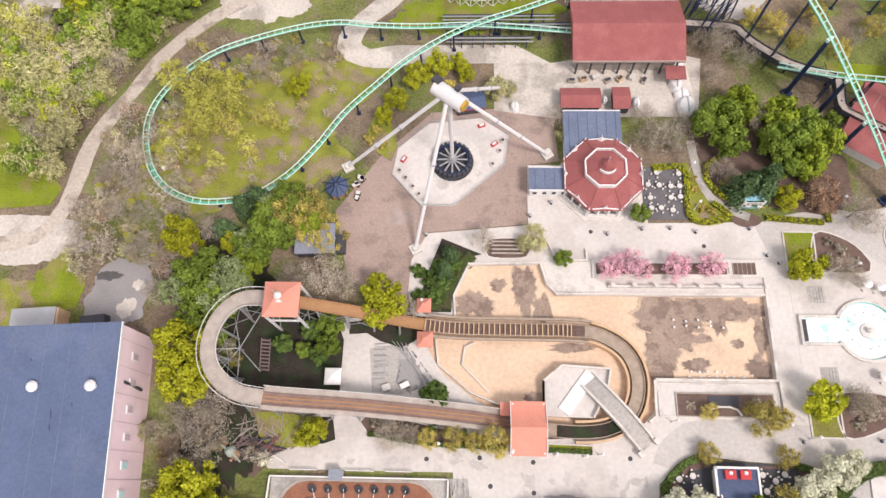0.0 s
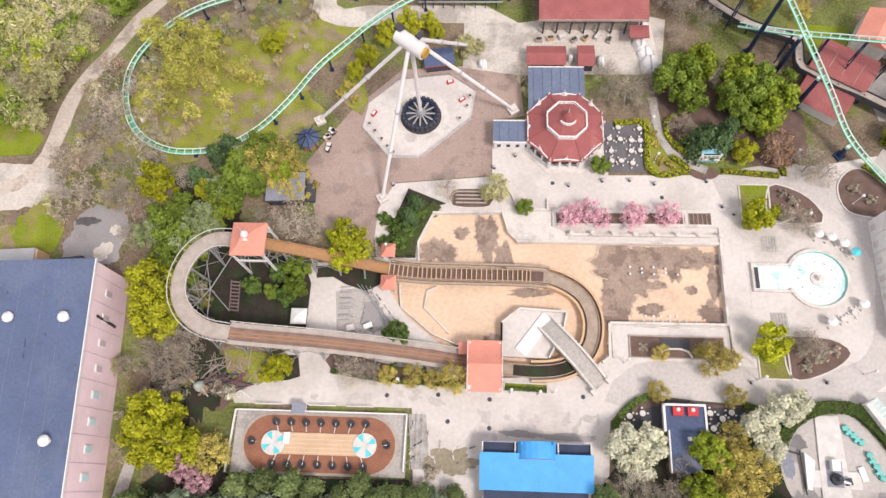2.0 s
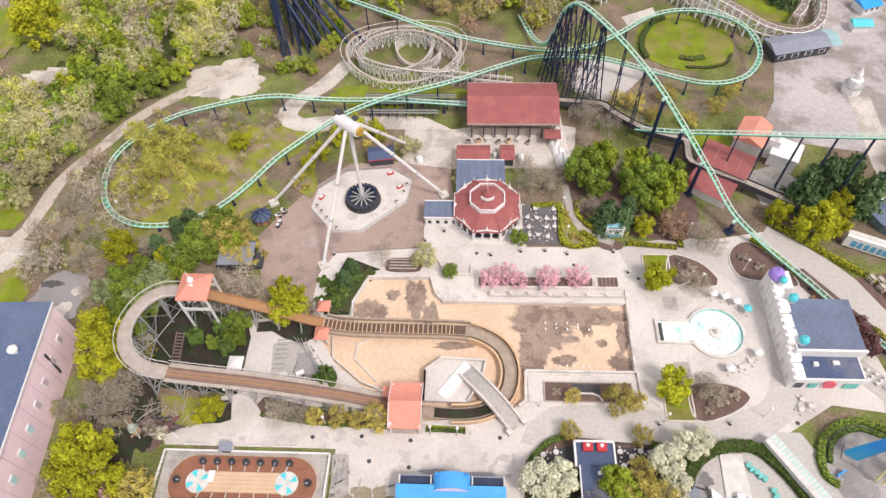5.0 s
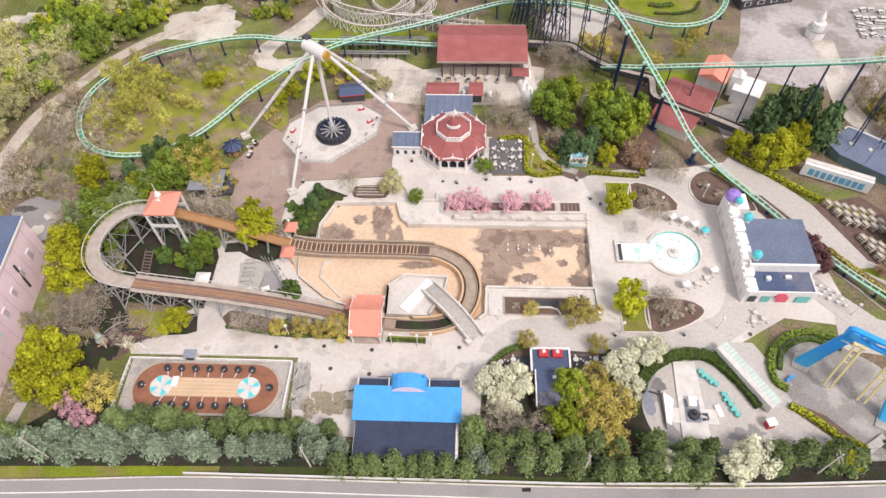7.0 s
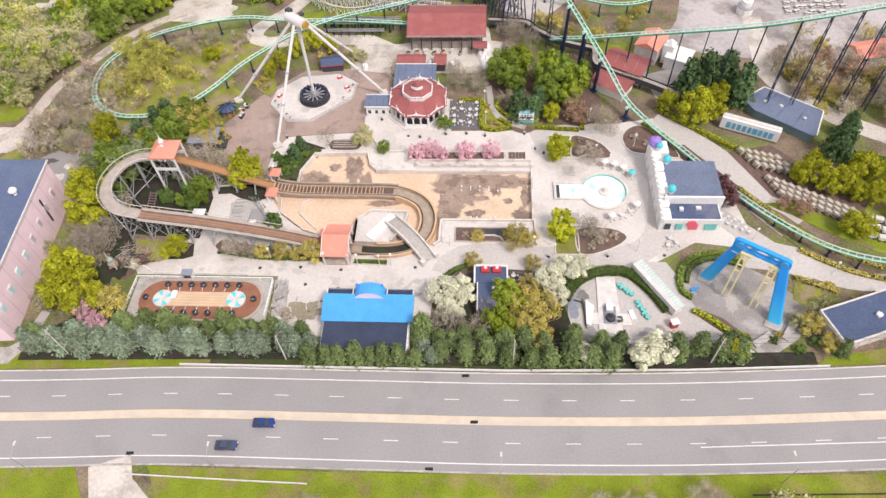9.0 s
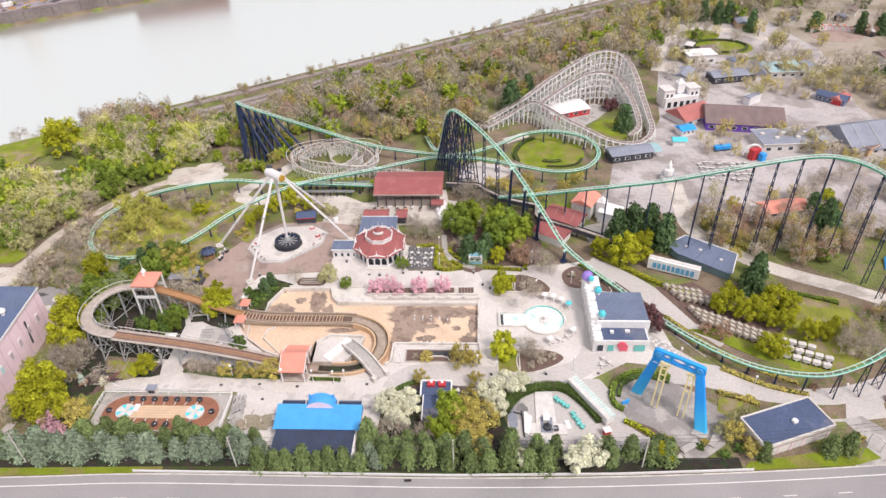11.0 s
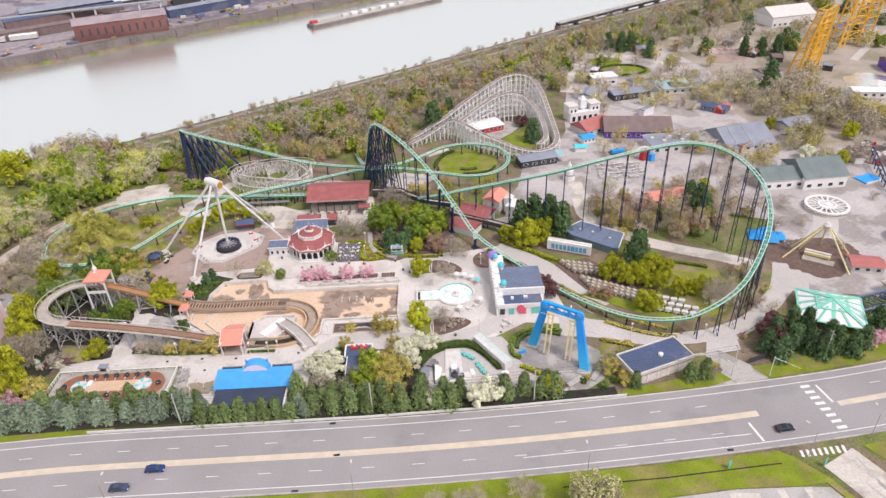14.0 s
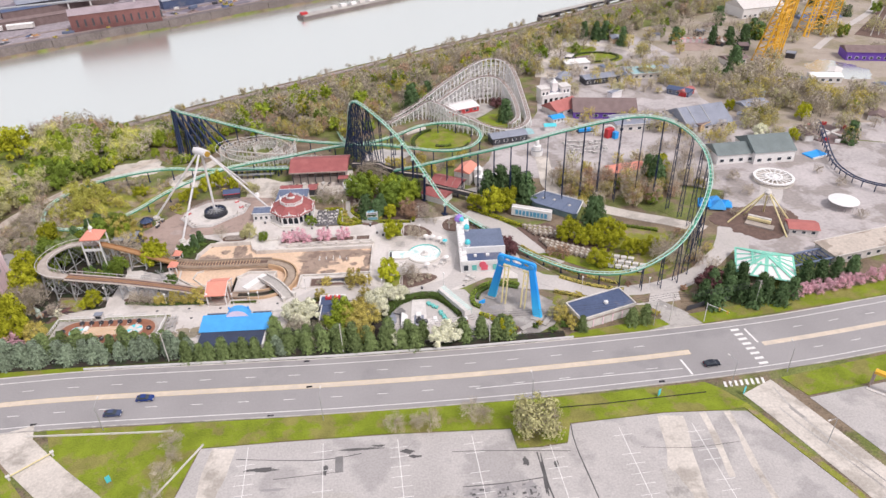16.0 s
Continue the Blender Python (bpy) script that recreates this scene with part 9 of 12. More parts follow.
WILLOW_SPOTS = [(-60.2, 83, 6), (-55, 80.4, 5.6), (-60.2, 77.8, 4.5), (-66.6, 75, 3.4), (-62.8, 68.9, 4.1), (-67, 68.3, 3.1)]
WINE_SPOTS = [(107.4, 26.7, 3.9), (106.7, 31.7, 3.3), (166.2, 0.5, 4.4), (170.4, 5.5, 3.7), (168.2, 0.1, 3.4), (170, 6, 3.1), (165.1, -3.6, 2.6)]
row = random.Random(4)
CEDAR_SPOTS += [(x + row.uniform(-0.6, 0.6), -17.6 + row.uniform(-0.7, 0.7), row.uniform(2.3, 3.1)) for x in (*np.arange(33, 62, 4.4), 66, 71.5, 76, 88, 93, 99)]
CEDAR_SPOTS += [(x + row.uniform(-0.6, 0.6), -13.8 + row.uniform(-0.9, 0.9), row.uniform(2.0, 2.8)) for x in np.arange(-36, 9, 5.2)]
CEDAR_SPOTS += [(x + row.uniform(-0.6, 0.6), -22.2 + row.uniform(-0.2, 0.2), row.uniform(2.2, 2.7)) for x in np.arange(9, 33, 3.2)]
BLUE_SPOTS = [(x, y + (1.5 if y < -17.2 and x < 20 else 0), r * 0.94) for x, y, r in BLUE_SPOTS]
BLUE_SPOTS += [(x + row.uniform(-0.6, 0.6), -16.8 + row.uniform(-0.6, 0.6), row.uniform(2.6, 3.3)) for x in np.arange(-56, 9, 7.4)]
YELLOW_SPOTS += [(-29.2, 9.0, 3.0), (-31.4, 8.0, 2.2), (-110.5, 129.5, 9.2), (244, 136, 5.0), (265, 135, 5.5), (235, 150, 4.2), (248, 110, 4.0)]
FRESH_SPOTS = [(51.5, -3.6, 3.7), (53.4, -5.6, 3.2), (49.3, -10.4, 3.6), (51.0, -13.0, 3.4), (-96, 137, 5.4), (-86, 139, 5.8), (-79, 144, 5.0), (-67, 139, 5.0), (-83, 120, 5.2), (-72, 115, 4.6), (-65, 110, 4.2), (-49, 139, 4.6), (-56, 141, 4.4), (-45, 123, 2.6), (-76, 127, 5.2), (-90, 128, 5.0), (-93, 84, 3.6), (-91, 87, 3.4), (-92, 112, 4.6)]
SAGE_SPOTS += [(-112, 109, 3.4), (-102, 101, 5.6), (-95, 106, 4.2), (-86, 101, 5.2), (-78, 99, 4.6), (-106, 91, 4.8), (-89, 92, 5.0), (-66, 97, 4.0), (-93, 72, 4.6), (-104, 79, 4.8), (-96, 110, 3.4), (-112, 103, 3.6)]
WILLOW_SPOTS += [(-68, 87, 4.4), (-56, 84, 4.8), (-59, 75, 4.2), (-66, 71, 4.0)]
BARE_SPOTS += [(-146, 172, 8.0), (-170, 184, 6.0), (-137, 174, 6.4), (-126, 178, 6.4), (-118, 181, 6.0), (-104, 150, 5.4), (-98, 152, 5.2), (-88, 155, 5.0)]
PINE_SPOTS += [(121, 149, 5.2), (74.5, 167, 6.4), (83, 185, 4.4), (173, 84, 3.6), (144, 51, 3.6), (260, 206, 7.0), (290, 262, 5), (281, 264, 5), (271, 266, 4.5), (199, 285, 5.0), (206, 288, 5.4), (213, 270, 4.6), (192, 290, 4.6)]
WINE_SPOTS += [(118.6, 169, 4.0)]
OLIVE_SPOTS += [(68.6, 100.8, 3.4), (73, 97, 2.6), (63.9, 103, 3.0), (82, 94, 3.0), (90.8, 100, 3.6), (77.8, 104, 3.4), (96, 106, 3.2)]
BARE_SPOTS += [(56, 97, 3.8), (60.7, 91.5, 3.6), (56.8, 103, 3.2), (68, 92, 3.2), (86, 97, 3.0), (75, 114, 3.4)]
MOSS_SPOTS = [(x, y, r * 0.8) for k, (x, y, r) in enumerate(GREEN_SPOTS) if x < -35 and 25 < y < 58 and k % 2]
GREEN_SPOTS = [(x, y, r * 0.86 if x < -35 else r) for k, (x, y, r) in enumerate(GREEN_SPOTS) if not (x < -35 and 25 < y < 58 and k % 2)]
FRESH_SPOTS += [s_ for k, s_ in enumerate(GREEN_SPOTS) if s_[0] > 45 and s_[1] > 50 and k % 2]
GREEN_SPOTS = [s_ for k, s_ in enumerate(GREEN_SPOTS) if not (s_[0] > 45 and s_[1] > 50 and k % 2)]
BARE_SPOTS += [(186, 105, 4.4), (193.4, 108, 4.2), (201, 111, 4.6), (202, 95.6, 4.0), (207, 62.4, 3.2), (206, 74.8, 3.4), (197, 61, 3.0), (192, 128, 4.4), (215.5, 117, 4.4), (194, 96.5, 3.6), (180, 100, 3.6), (176, 92, 3.2), (205, 123, 4.2), (211, 54, 2.6), (195, 47, 2.2), (212, 45, 2.4), (240, 40, 2.6), (246, 66, 2.6), (243, 78, 2.8)]
OLIVE_SPOTS += [(178, 79, 3.4), (186, 77, 3.0), (190, 70, 3.2), (170, 62, 3.0), (148, 88, 3.2), (140, 60, 2.6)]
LIME_SPOTS += [(148.5, 276, 4.6), (180, 84, 3.6)]
WHITE_SPOTS += [(236, 117, 4.6)]
GREEN_SPOTS += [(-27.6, 29.4, 2.9), (-27.8, 25.4, 2.7), (-32.6, 24.6, 2.0), (-37.2, 55.8, 4.6), (-41.2, 49.5, 4.8), (-49.8, 33.5, 4.6)]
FRESH_SPOTS += [(-33.5, 51, 3.8), (-45.5, 41.5, 4.4), (-42.5, 53, 3.6)]
OLIVE_SPOTS += [(-30, 46.4, 3.4), (118, -10, 3.2), (121, -14, 2.8)]
YELLOW_SPOTS += [(100.4, -15.5, 3.4)]
RUST_SPOTS += [(141, 78, 3.6), (147, 82, 3.2), (135, 84, 3.0), (275, 262, 4.2)]
CEDAR_SPOTS = [(x, y + 2.4 if y < -16.5 and x < 135 else y, min(r * 1.06, 2.9 if x > 130 else 9)) for x, y, r in CEDAR_SPOTS]
PINE_SPOTS += [(x, y, r * 1.15) for x, y, r in CEDAR_SPOTS if x > 160]
CEDAR_SPOTS = [q_ for q_ in CEDAR_SPOTS if q_[0] <= 160]
YELLOW_SPOTS = [(x, y, r * 0.8 if x > 120 else r) for x, y, r in YELLOW_SPOTS]
for k, (kind, spots) in enumerate((("pine", PINE_SPOTS), ("fresh", FRESH_SPOTS), ("green", GREEN_SPOTS), ("moss", MOSS_SPOTS), ("yellow", YELLOW_SPOTS), ("olive", OLIVE_SPOTS), ("bare", BARE_SPOTS), ("lime", LIME_SPOTS), ("deep", DEEP_SPOTS), ("cedar", CEDAR_SPOTS), ("sage", SAGE_SPOTS), ("willow", WILLOW_SPOTS), ("pink", PINK_SPOTS), ("blue", BLUE_SPOTS), ("white", WHITE_SPOTS), ("rust", RUST_SPOTS), ("wine", WINE_SPOTS))):
    plant(kind, spots, k)


def wood_mass(name, label, kinds, spots, seed, fine=1.0):
    """Many trees that nobody could count, joined by leaf colour."""
    rng = np.random.default_rng(seed)
    for material, shape, share in kinds:
        v_all, q_all, o = [], [], 0
        models = [crown_round(rng, 12, int(560 * fine), 0.1 / fine ** 0.45, 1.1, 3) if shape == "round" else crown_round(rng, 14, int(380 * fine), 0.095 / fine ** 0.45, 1.3, 3, 0.26) if shape == "bare" else crown_cone(rng, 500, 0.14, 2.3, 6, 3) for _ in range(5)]
        trunks = Shape()
        for x, y, r in spots:
            if rng.random() > share or road_gap(x, y) < r * 0.8 + 2:
                continue
            v, q = models[rng.integers(5)]
            a = rng.uniform(0, math.tau)
            c, s = math.cos(a), math.sin(a)
            z = land(x, y)
            p = v * r * np.array([1, 1, rng.uniform(0.9, 1.25)])
            v_all.append(np.stack([p[:, 0] * c - p[:, 1] * s + x, p[:, 0] * s + p[:, 1] * c + y, p[:, 2] + z], 1))
            q_all.append(q + o)
            o += len(v)
            trunks.rod((x, y, z), (x, y, z + r * 1.3), 0.07 * r, 0.02 * r, 4)
            if shape == "bare":
                for _ in range(5):
                    b = rng.uniform(0, math.tau)
                    h = rng.uniform(0.4, 1.1) * r
                    trunks.rod((x, y, z + h), (x + 0.8 * r * math.cos(b), y + 0.8 * r * math.sin(b), z + h + 0.9 * r), 0.03 * r, 0.01 * r, 3)
        if not v_all:
            continue
        w = new(name, mesh_from(name, np.concatenate(v_all), np.concatenate(q_all), material))
        tagged(w, label, "woodland", kind="stuff")
        tagged(part("wood_trunks", trunks, BARK), "bare brown trunks and limbs of the wood", "woodland", kind="stuff")


def scatter(inside, n, lo, hi, box, seed):
    rng = random.Random(seed)
    out = []
    while len(out) < n:
        x, y = rng.uniform(box[0], box[1]), rng.uniform(box[2], box[3])
        if inside(x, y):
            out.append((x, y, rng.uniform(lo, hi)))
    return out


EDGE = [(-260, 160), (-140, 168), (-112, 160), (-96, 146), (-80, 130), (-58, 150), (-45, 160), (-26, 150), (-8, 142), (20, 133), (50, 131), (64, 160), (84, 178), (100, 192), (126, 196), (146, 210), (152, 262), (180, 284), (226, 300), (420, 420)]


def wood_edge(x):
    return float(np.interp(x, [p[0] for p in EDGE], [p[1] for p in EDGE]))


def bluff(x, y):
    return y > wood_edge(x) and to_river(x, y) < -36


wood_mass("bluff_wood", "budding brown and green wood on the river bluff", [(LEAF_BUD, "bare", 0.56), (LEAF_RUST, "bare", 0.12), (LEAF_SAGE, "bare", 0.22), (LEAF_FRESH, "round", 0.1), (LEAF_GREEN, "round", 0.08), (LEAF_OLIVE, "bare", 0.16), (LEAF_LIME, "round", 0.03)], scatter(bluff, 1480, 3.1, 5.5, (-175, 420, 95, 560), 5), 11)
wood_mass("bank_wood", "thin bare riverbank trees", [(LEAF_BUD, "bare", 0.9), (LEAF_OLIVE, "bare", 0.15)], scatter(lambda x, y: -22 < to_river(x, y) < -1, 230, 1.0, 2.7, (-200, 260, 150, 480), 6), 12)


def west(x, y):
    return -150 < x < -52 and y > 62 and y > 68 + (x + 87) * 1.5 and y < 158 + (x + 60) * 0.2 and not (x < -88 and y < 84 + (x + 150) * -0.1 and x < -98) and not (x < -106 and y > 110) and math.hypot(x + 103, y - 113) > 13 and math.hypot(x + 50, y - 112) > 12 and math.hypot(x + 35, y - 131) > 15


wood_mass("west_wood", "mixed budding wood beside the dirt road", [(LEAF_SAGE, "bare", 0.4), (LEAF_BUD, "bare", 0.14), (LEAF_WILLOW, "bare", 0.1), (LEAF_FRESH, "round", 0.24), (LEAF_GREEN, "round", 0.12), (LEAF_LIME, "round", 0.08)], scatter(west, 300, 3.0, 5.6, (-150, -52, 62, 160), 7), 13, 2.2)
wood_mass("slope_brush", "green and brown brush beside the gravel lot", [(LEAF_FRESH, "round", 0.35), (LEAF_GREEN, "round", 0.25), (LEAF_OLIVE, "bare", 0.3), (LEAF_BUD, "bare", 0.3)], scatter(lambda x, y: math.hypot(x + 50, y - 112) > 12 and math.hypot(x + 29, y - 131) > 9 and y > 118 - (x + 60) * 0.1, 80, 1.2, 2.6, (-62, -16, 114, 150), 41), 42, 1.5)
wood_mass("scrub", "low brown scrub and brambles", [(LEAF_BUD, "bare", 0.6), (LEAF_OLIVE, "bare", 0.25), (LEAF_LIME, "round", 0.15)], scatter(lambda x, y: (-82 < x < -60 and 42 < y < 72) or (-70 < x < -30 and 84 < y < 98) or (-62 < x < -30 and 60 < y < 84 and random.Random(int(x * 9)).random() < 0.2), 250, 0.6, 1.5, (-82, -30, 42, 98), 8), 14)


def far_park(x, y):
    d = to_river(x, y)
    return d < -110 and ((x > 150 and y > 235) or (x > 245 and y > 95) or (x > 225 and 150 < y < 240)) and not (255 < x < 350 and 190 < y < 260) and not (285 < x < 352 and 158 < y < 192)


wood_mass("park_wood", "budding park trees between far attractions", [(LEAF_BUD, "bare", 0.5), (LEAF_SAGE, "bare", 0.2), (LEAF_OLIVE, "bare", 0.16), (LEAF_GREEN, "round", 0.06), (LEAF_PINE, "cone", 0.07)], scatter(far_park, 640, 3.2, 5.6, (150, 560, 90, 520), 9), 15)


def brown_grove(x, y):
    return y > 128 and (236 < x < 330) and 128 + (x - 240) * 0.25 < y < 205 + (x - 260) * 0.4 and math.hypot((x - 320) / 26, (y - 198) / 32) > 1 and not (x > 288 and y > 160)


wood_mass("ride_grove", "dense budding grove behind the white hall", [(LEAF_BUD, "bare", 0.6), (LEAF_SAGE, "bare", 0.3), (LEAF_OLIVE, "bare", 0.25), (LEAF_YELLOW, "round", 0.05)], scatter(brown_grove, 110, 3.6, 6.0, (236, 330, 128, 236), 17), 18)
wood_mass("infield_trees", "budding trees in the garden under the tall track", [(LEAF_BUD, "bare", 0.4), (LEAF_OLIVE, "bare", 0.25), (LEAF_RUST, "bare", 0.4), (LEAF_GREEN, "round", 0.1)], scatter(lambda x, y: math.hypot((x - 160) / 27, (y - 71) / 13) < 1 and math.hypot(x - 164, y - 86) > 8, 74, 2.2, 4.2, (130, 190, 56, 88), 19), 20, 2.0)
wood_mass("turn_scrub", "bare brown scrub below the coaster turn", [(LEAF_BUD, "bare", 0.6), (LEAF_OLIVE, "bare", 0.3), (LEAF_RUST, "bare", 0.2)], scatter(lambda x, y: math.hypot((x - 171) / 6, (y - 22) / 17) < 1, 40, 0.9, 2.2, (160, 182, 4, 42), 43), 44)
wood_mass("midway_trees", "scattered budding trees among the rides", [(LEAF_BUD, "bare", 0.6), (LEAF_OLIVE, "bare", 0.3), (LEAF_SAGE, "bare", 0.2)], scatter(lambda x, y: (196 < x < 245 and 108 < y < 128) or (134 < x < 200 and 92 < y < 98) or (150 < x < 235 and 178 < y < 235) or (150 < x < 200 and 126 < y < 146), 190, 2.0, 3.8, (130, 250, 60, 236), 10), 16)
wood_mass("timber_trees", "budding trees beside the wooden coaster", [(LEAF_OLIVE, "bare", 0.5), (LEAF_BUD, "bare", 0.5), (LEAF_LIME, "round", 0.06)], scatter(lambda x, y: 200 < y < 300 and 84 < x < 165 and y > 190 + (x - 84) * 0.5, 90, 3.0, 5.0, (84, 165, 196, 300), 23), 24)
wood_mass("scrub_trees", "bare brown scrub trees beside the dirt road", [(LEAF_BUD, "bare", 0.65), (LEAF_RUST, "bare", 0.15), (LEAF_SAGE, "bare", 0.15)], scatter(lambda x, y: -84 < x < -59 and 40 < y < 78 and x < -59 - (y - 40) * 0.1, 70, 1.7, 3.1, (-84, -59, 40, 78), 31), 32)
wood_mass("infield_scrub", "yellow-flushed scrub inside the low track loop", [(LEAF_WILLOW, "bare", 0.5), (LEAF_OLIVE, "bare", 0.3)], scatter(lambda x, y: -64 < x < -34 and 60 < y < 86 and math.hypot((x + 49) / 15, (y - 73) / 12) < 1, 18, 1.4, 2.7, (-64, -34, 60, 86), 33), 34)
wood_mass("yard_scrub", "low bare scrub between the hall and the flume", [(LEAF_BUD, "bare", 0.6), (LEAF_OLIVE, "bare", 0.25), (LEAF_WHITE, "bare", 0.1)], scatter(lambda x, y: (-61 < x < -45 and -12 < y < 34) or (-42 < x < -34 and 3 < y < 12), 60, 0.8, 2.0, (-61, -34, -12, 34), 35), 36)


# ---------------------------------------------------------------- beds, hedges and planters
def hedge(points, width, height, material=None, label="clipped yellow-green hedge in the garden", seed=1, density=52):
    """A clipped hedge: a dark twiggy core below leaf clumps."""
    t = thing("hedge", points[0][0], points[0][1], 0, label, "hedge")
    t.matrix_world = Matrix()
    p = smooth_path([(x, y, 0) for x, y in points], 1.0)
    w, h = width * 0.42, height * 0.85
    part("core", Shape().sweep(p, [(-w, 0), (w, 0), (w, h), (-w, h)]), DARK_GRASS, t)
    rng = np.random.default_rng(seed)
    pts, out = [], []
    for a, b in zip(p, p[1:]):
        d = (b - a)
        n = Vector((d.y, -d.x, 0)).normalized()
        m = max(4, int(density * d.length * (width + 2 * height) / 3))
        for _ in range(m):
            f, q = rng.random(), rng.uniform(-1, 1)
            around = rng.uniform(-width / 2 - height, width / 2 + height)
            if abs(around) < width / 2:
                c, o = a + d * f + n * around + Vector((0, 0, height * rng.uniform(0.9, 1.08))), Vector((0, 0, 1))
            else:
                s = 1 if around > 0 else -1
                c, o = a + d * f + n * s * width / 2 * rng.uniform(0.9, 1.1) + Vector((0, 0, abs(around) - width / 2)), n * s
            pts.append(tuple(c))
            out.append(tuple(o))
    v, q = cards(np.array(pts), np.array(out), 0.17, rng, 3)
    leaves = new("foliage", mesh_from("foliage", v, q, material or LEAF_YELLOW))
    leaves.parent = t
    return t


def bed(outline, material, label, category="flower bed", top=0.14, rim=True):
    if material is MULCH and rim:
        outline = [(p.x, p.y) for p in smooth_path([(x, y, 0) for x, y in outline], 1.5, closed=True)]
    sheet("bed", outline, top, 0.3, material, label, category)
    if rim:
        s = Shape()
        for a, b in zip(outline, outline[1:] + outline[:1]):
            s.beam((*a, 0.12), (*b, 0.12), 0.3, 0.24)
        fixed("bed_kerb", s, WHITE_CONCRETE, "pale concrete bed kerb", "kerb")


def shrubs(name, label, material, spots, size, seed):
    """Low loose bushes, each its own thing."""
    rng = np.random.default_rng(seed)
    models = []
    for k in range(2):
        t = thing(name, 0, 0, 0, label, "shrub", label)
        v, q = crown_round(rng, 7, 240, 0.16, 0.8)
        v[:, 2] = np.maximum(v[:, 2] - 0.2, 0.02)
        c = new("foliage", mesh_from("foliage", v, q, material))
        c.parent = t
        part("stem", Shape().rod((0, 0, 0), (0, 0, 0.5), 0.05, 0.02, 5).rod((0, 0, 0.1), (0.3, 0.2, 0.7), 0.03, 0.01, 4).rod((0, 0, 0.1), (-0.3, 0.1, 0.7), 0.03, 0.01, 4), BARK, t)
        models.append(t)
    for i, (x, y, r) in enumerate(spots):
        m = pose(x, y, 0.05, 0, 0, i * 57) @ Matrix.Diagonal((r, r, r * random.uniform(0.8, 1.2), 1))
        if i < 2:
            models[i].matrix_basis = m
        else:
            copy_thing(models[i % 2], m @ Matrix.Diagonal((*[1 / v for v in models[i % 2].scale], 1)))


# long flower bed with cherry trees above the pool
bed([(24.8, 40.6), (59.0, 40.9), (59.0, 44.6), (24.8, 44.2)], WHITE_CONCRETE, "white raised terrace above the pool", "terrace", 0.5)
bed([(25.6, 41.2), (39.6, 41.3), (39.6, 43.6), (25.6, 43.5)], MULCH, "mulched bed below cherry trees", top=0.56, rim=False)
bed([(40.2, 41.3), (51.8, 41.4), (51.8, 43.8), (40.2, 43.6)], MULCH, "mulched bed below cherry trees", top=0.56, rim=False)
bed([(53.0, 41.4), (57.6, 41.4), (57.6, 43.9), (53.0, 43.8)], MULCH, "bare mulched bed in a pale frame", top=0.56, rim=False)
for k in range(6):
    fixed("bed_slat", Shape().box(52.2 + k * 0.9, 42.6, 0.57, 0.1, 2.4, 0.12), GREY_WOOD, "grey slat on the bed", "slat")
bed([(3.6, 44.9), (11.6, 44.9), (11.6, 48.6), (3.6, 48.6)], MULCH, "sunken bed in a pale stone frame")
for k in range(4):
    fixed("bed_beam", Shape().box(7.6, 45.5 + k * 0.85, 0.5, 6.6, 0.3, 0.25), GREY_WOOD, "grey timber across the bed", "beam")
low_wall([(14.6, 50.0), (16.2, 47.6), (17.2, 45.2), (19.6, 44.2), (23.8, 44.2), (23.8, 46.4)], 0, 0.7, 0.35)
sheet("upper_terrace", [(15.2, 46.8), (17.6, 43.8), (24.6, 44), (24.6, 40.6), (28, 39), (28, 37.4), (17.8, 37.4), (16, 39.4), (14.7, 43.9)], 0.05, 0.2, WHITE_CONCRETE, "white terrace edge above the pool", "pavement")
# fountain-side planters
bed([(36.2, 13.2), (58.6, 13.0), (58.8, 19.4), (36.2, 19.4)], CONCRETE, "pale paved terrace below the pool", "terrace", 0.1)
bed([(39.4, 13.3), (57.6, 13.3), (57.6, 17.6), (39.4, 17.6)], MULCH, "mulched planter with shrubs in a timber frame", top=0.3, rim=False)
low_wall([(39.4, 13.3), (57.6, 13.3), (57.6, 17.6), (39.4, 17.6), (39.4, 13.3)], 0.05, 0.42, 0.22, GREY_WOOD, "planter_frame", "pale timber frame round the planter")
bed([(45.2, 15.0), (51.0, 15.0), (51.0, 17.2), (45.2, 17.2)], CHARCOAL, "dark sunken basin in the planter", "basin", 0.36, False)
low_wall([(45.0, 13.6), (45.6, 14.6), (47, 15.1), (49.2, 15.1), (50.6, 14.6), (51.2, 13.6)], 0.2, 0.5, 0.3)
bed([(64.2, 42.6), (70.0, 42.6), (70.4, 50.8), (64.2, 50.8)], LUSH, "bright grass bed with a small tree", "lawn")
bed([(70.2, 43.0), (80.4, 42.4), (79.6, 46.6), (75.6, 49.8), (70.6, 50.6)], MULCH, "brown mulch bed with bare shrubs")
bed([(64.0, 9.8), (69.8, 9.8), (69.8, 17.8), (64.0, 17.8)], LUSH, "bright grass bed with a small tree", "lawn")
bed([(70.0, 10.0), (77.0, 11.4), (81.8, 15.2), (78.0, 18.0), (70.0, 17.6)], MULCH, "brown mulch bed with bare shrubs")
bed([(84.8, 51.2), (89.8, 55.0), (96.4, 48.8), (98.8, 42.6), (93.6, 43.4), (86.0, 45.0)], MULCH, "brown mulch island with low shrubs")
bed([(45.6, 53.6), (54, 54), (49.4, 58.6), (46.4, 66.6), (38.8, 66.4), (38.8, 65.2), (45.4, 65.0)], GRASS, "grass bed edged with clipped hedge", "lawn", 0.08, False)
bed([(49.8, 66.6), (50.4, 60.4), (55.6, 57.8), (73.4, 54.6), (80, 57.4), (80, 68), (66, 78), (46, 76)], MULCH, "mulched garden ground below trees", "flower bed", 0.05, False)
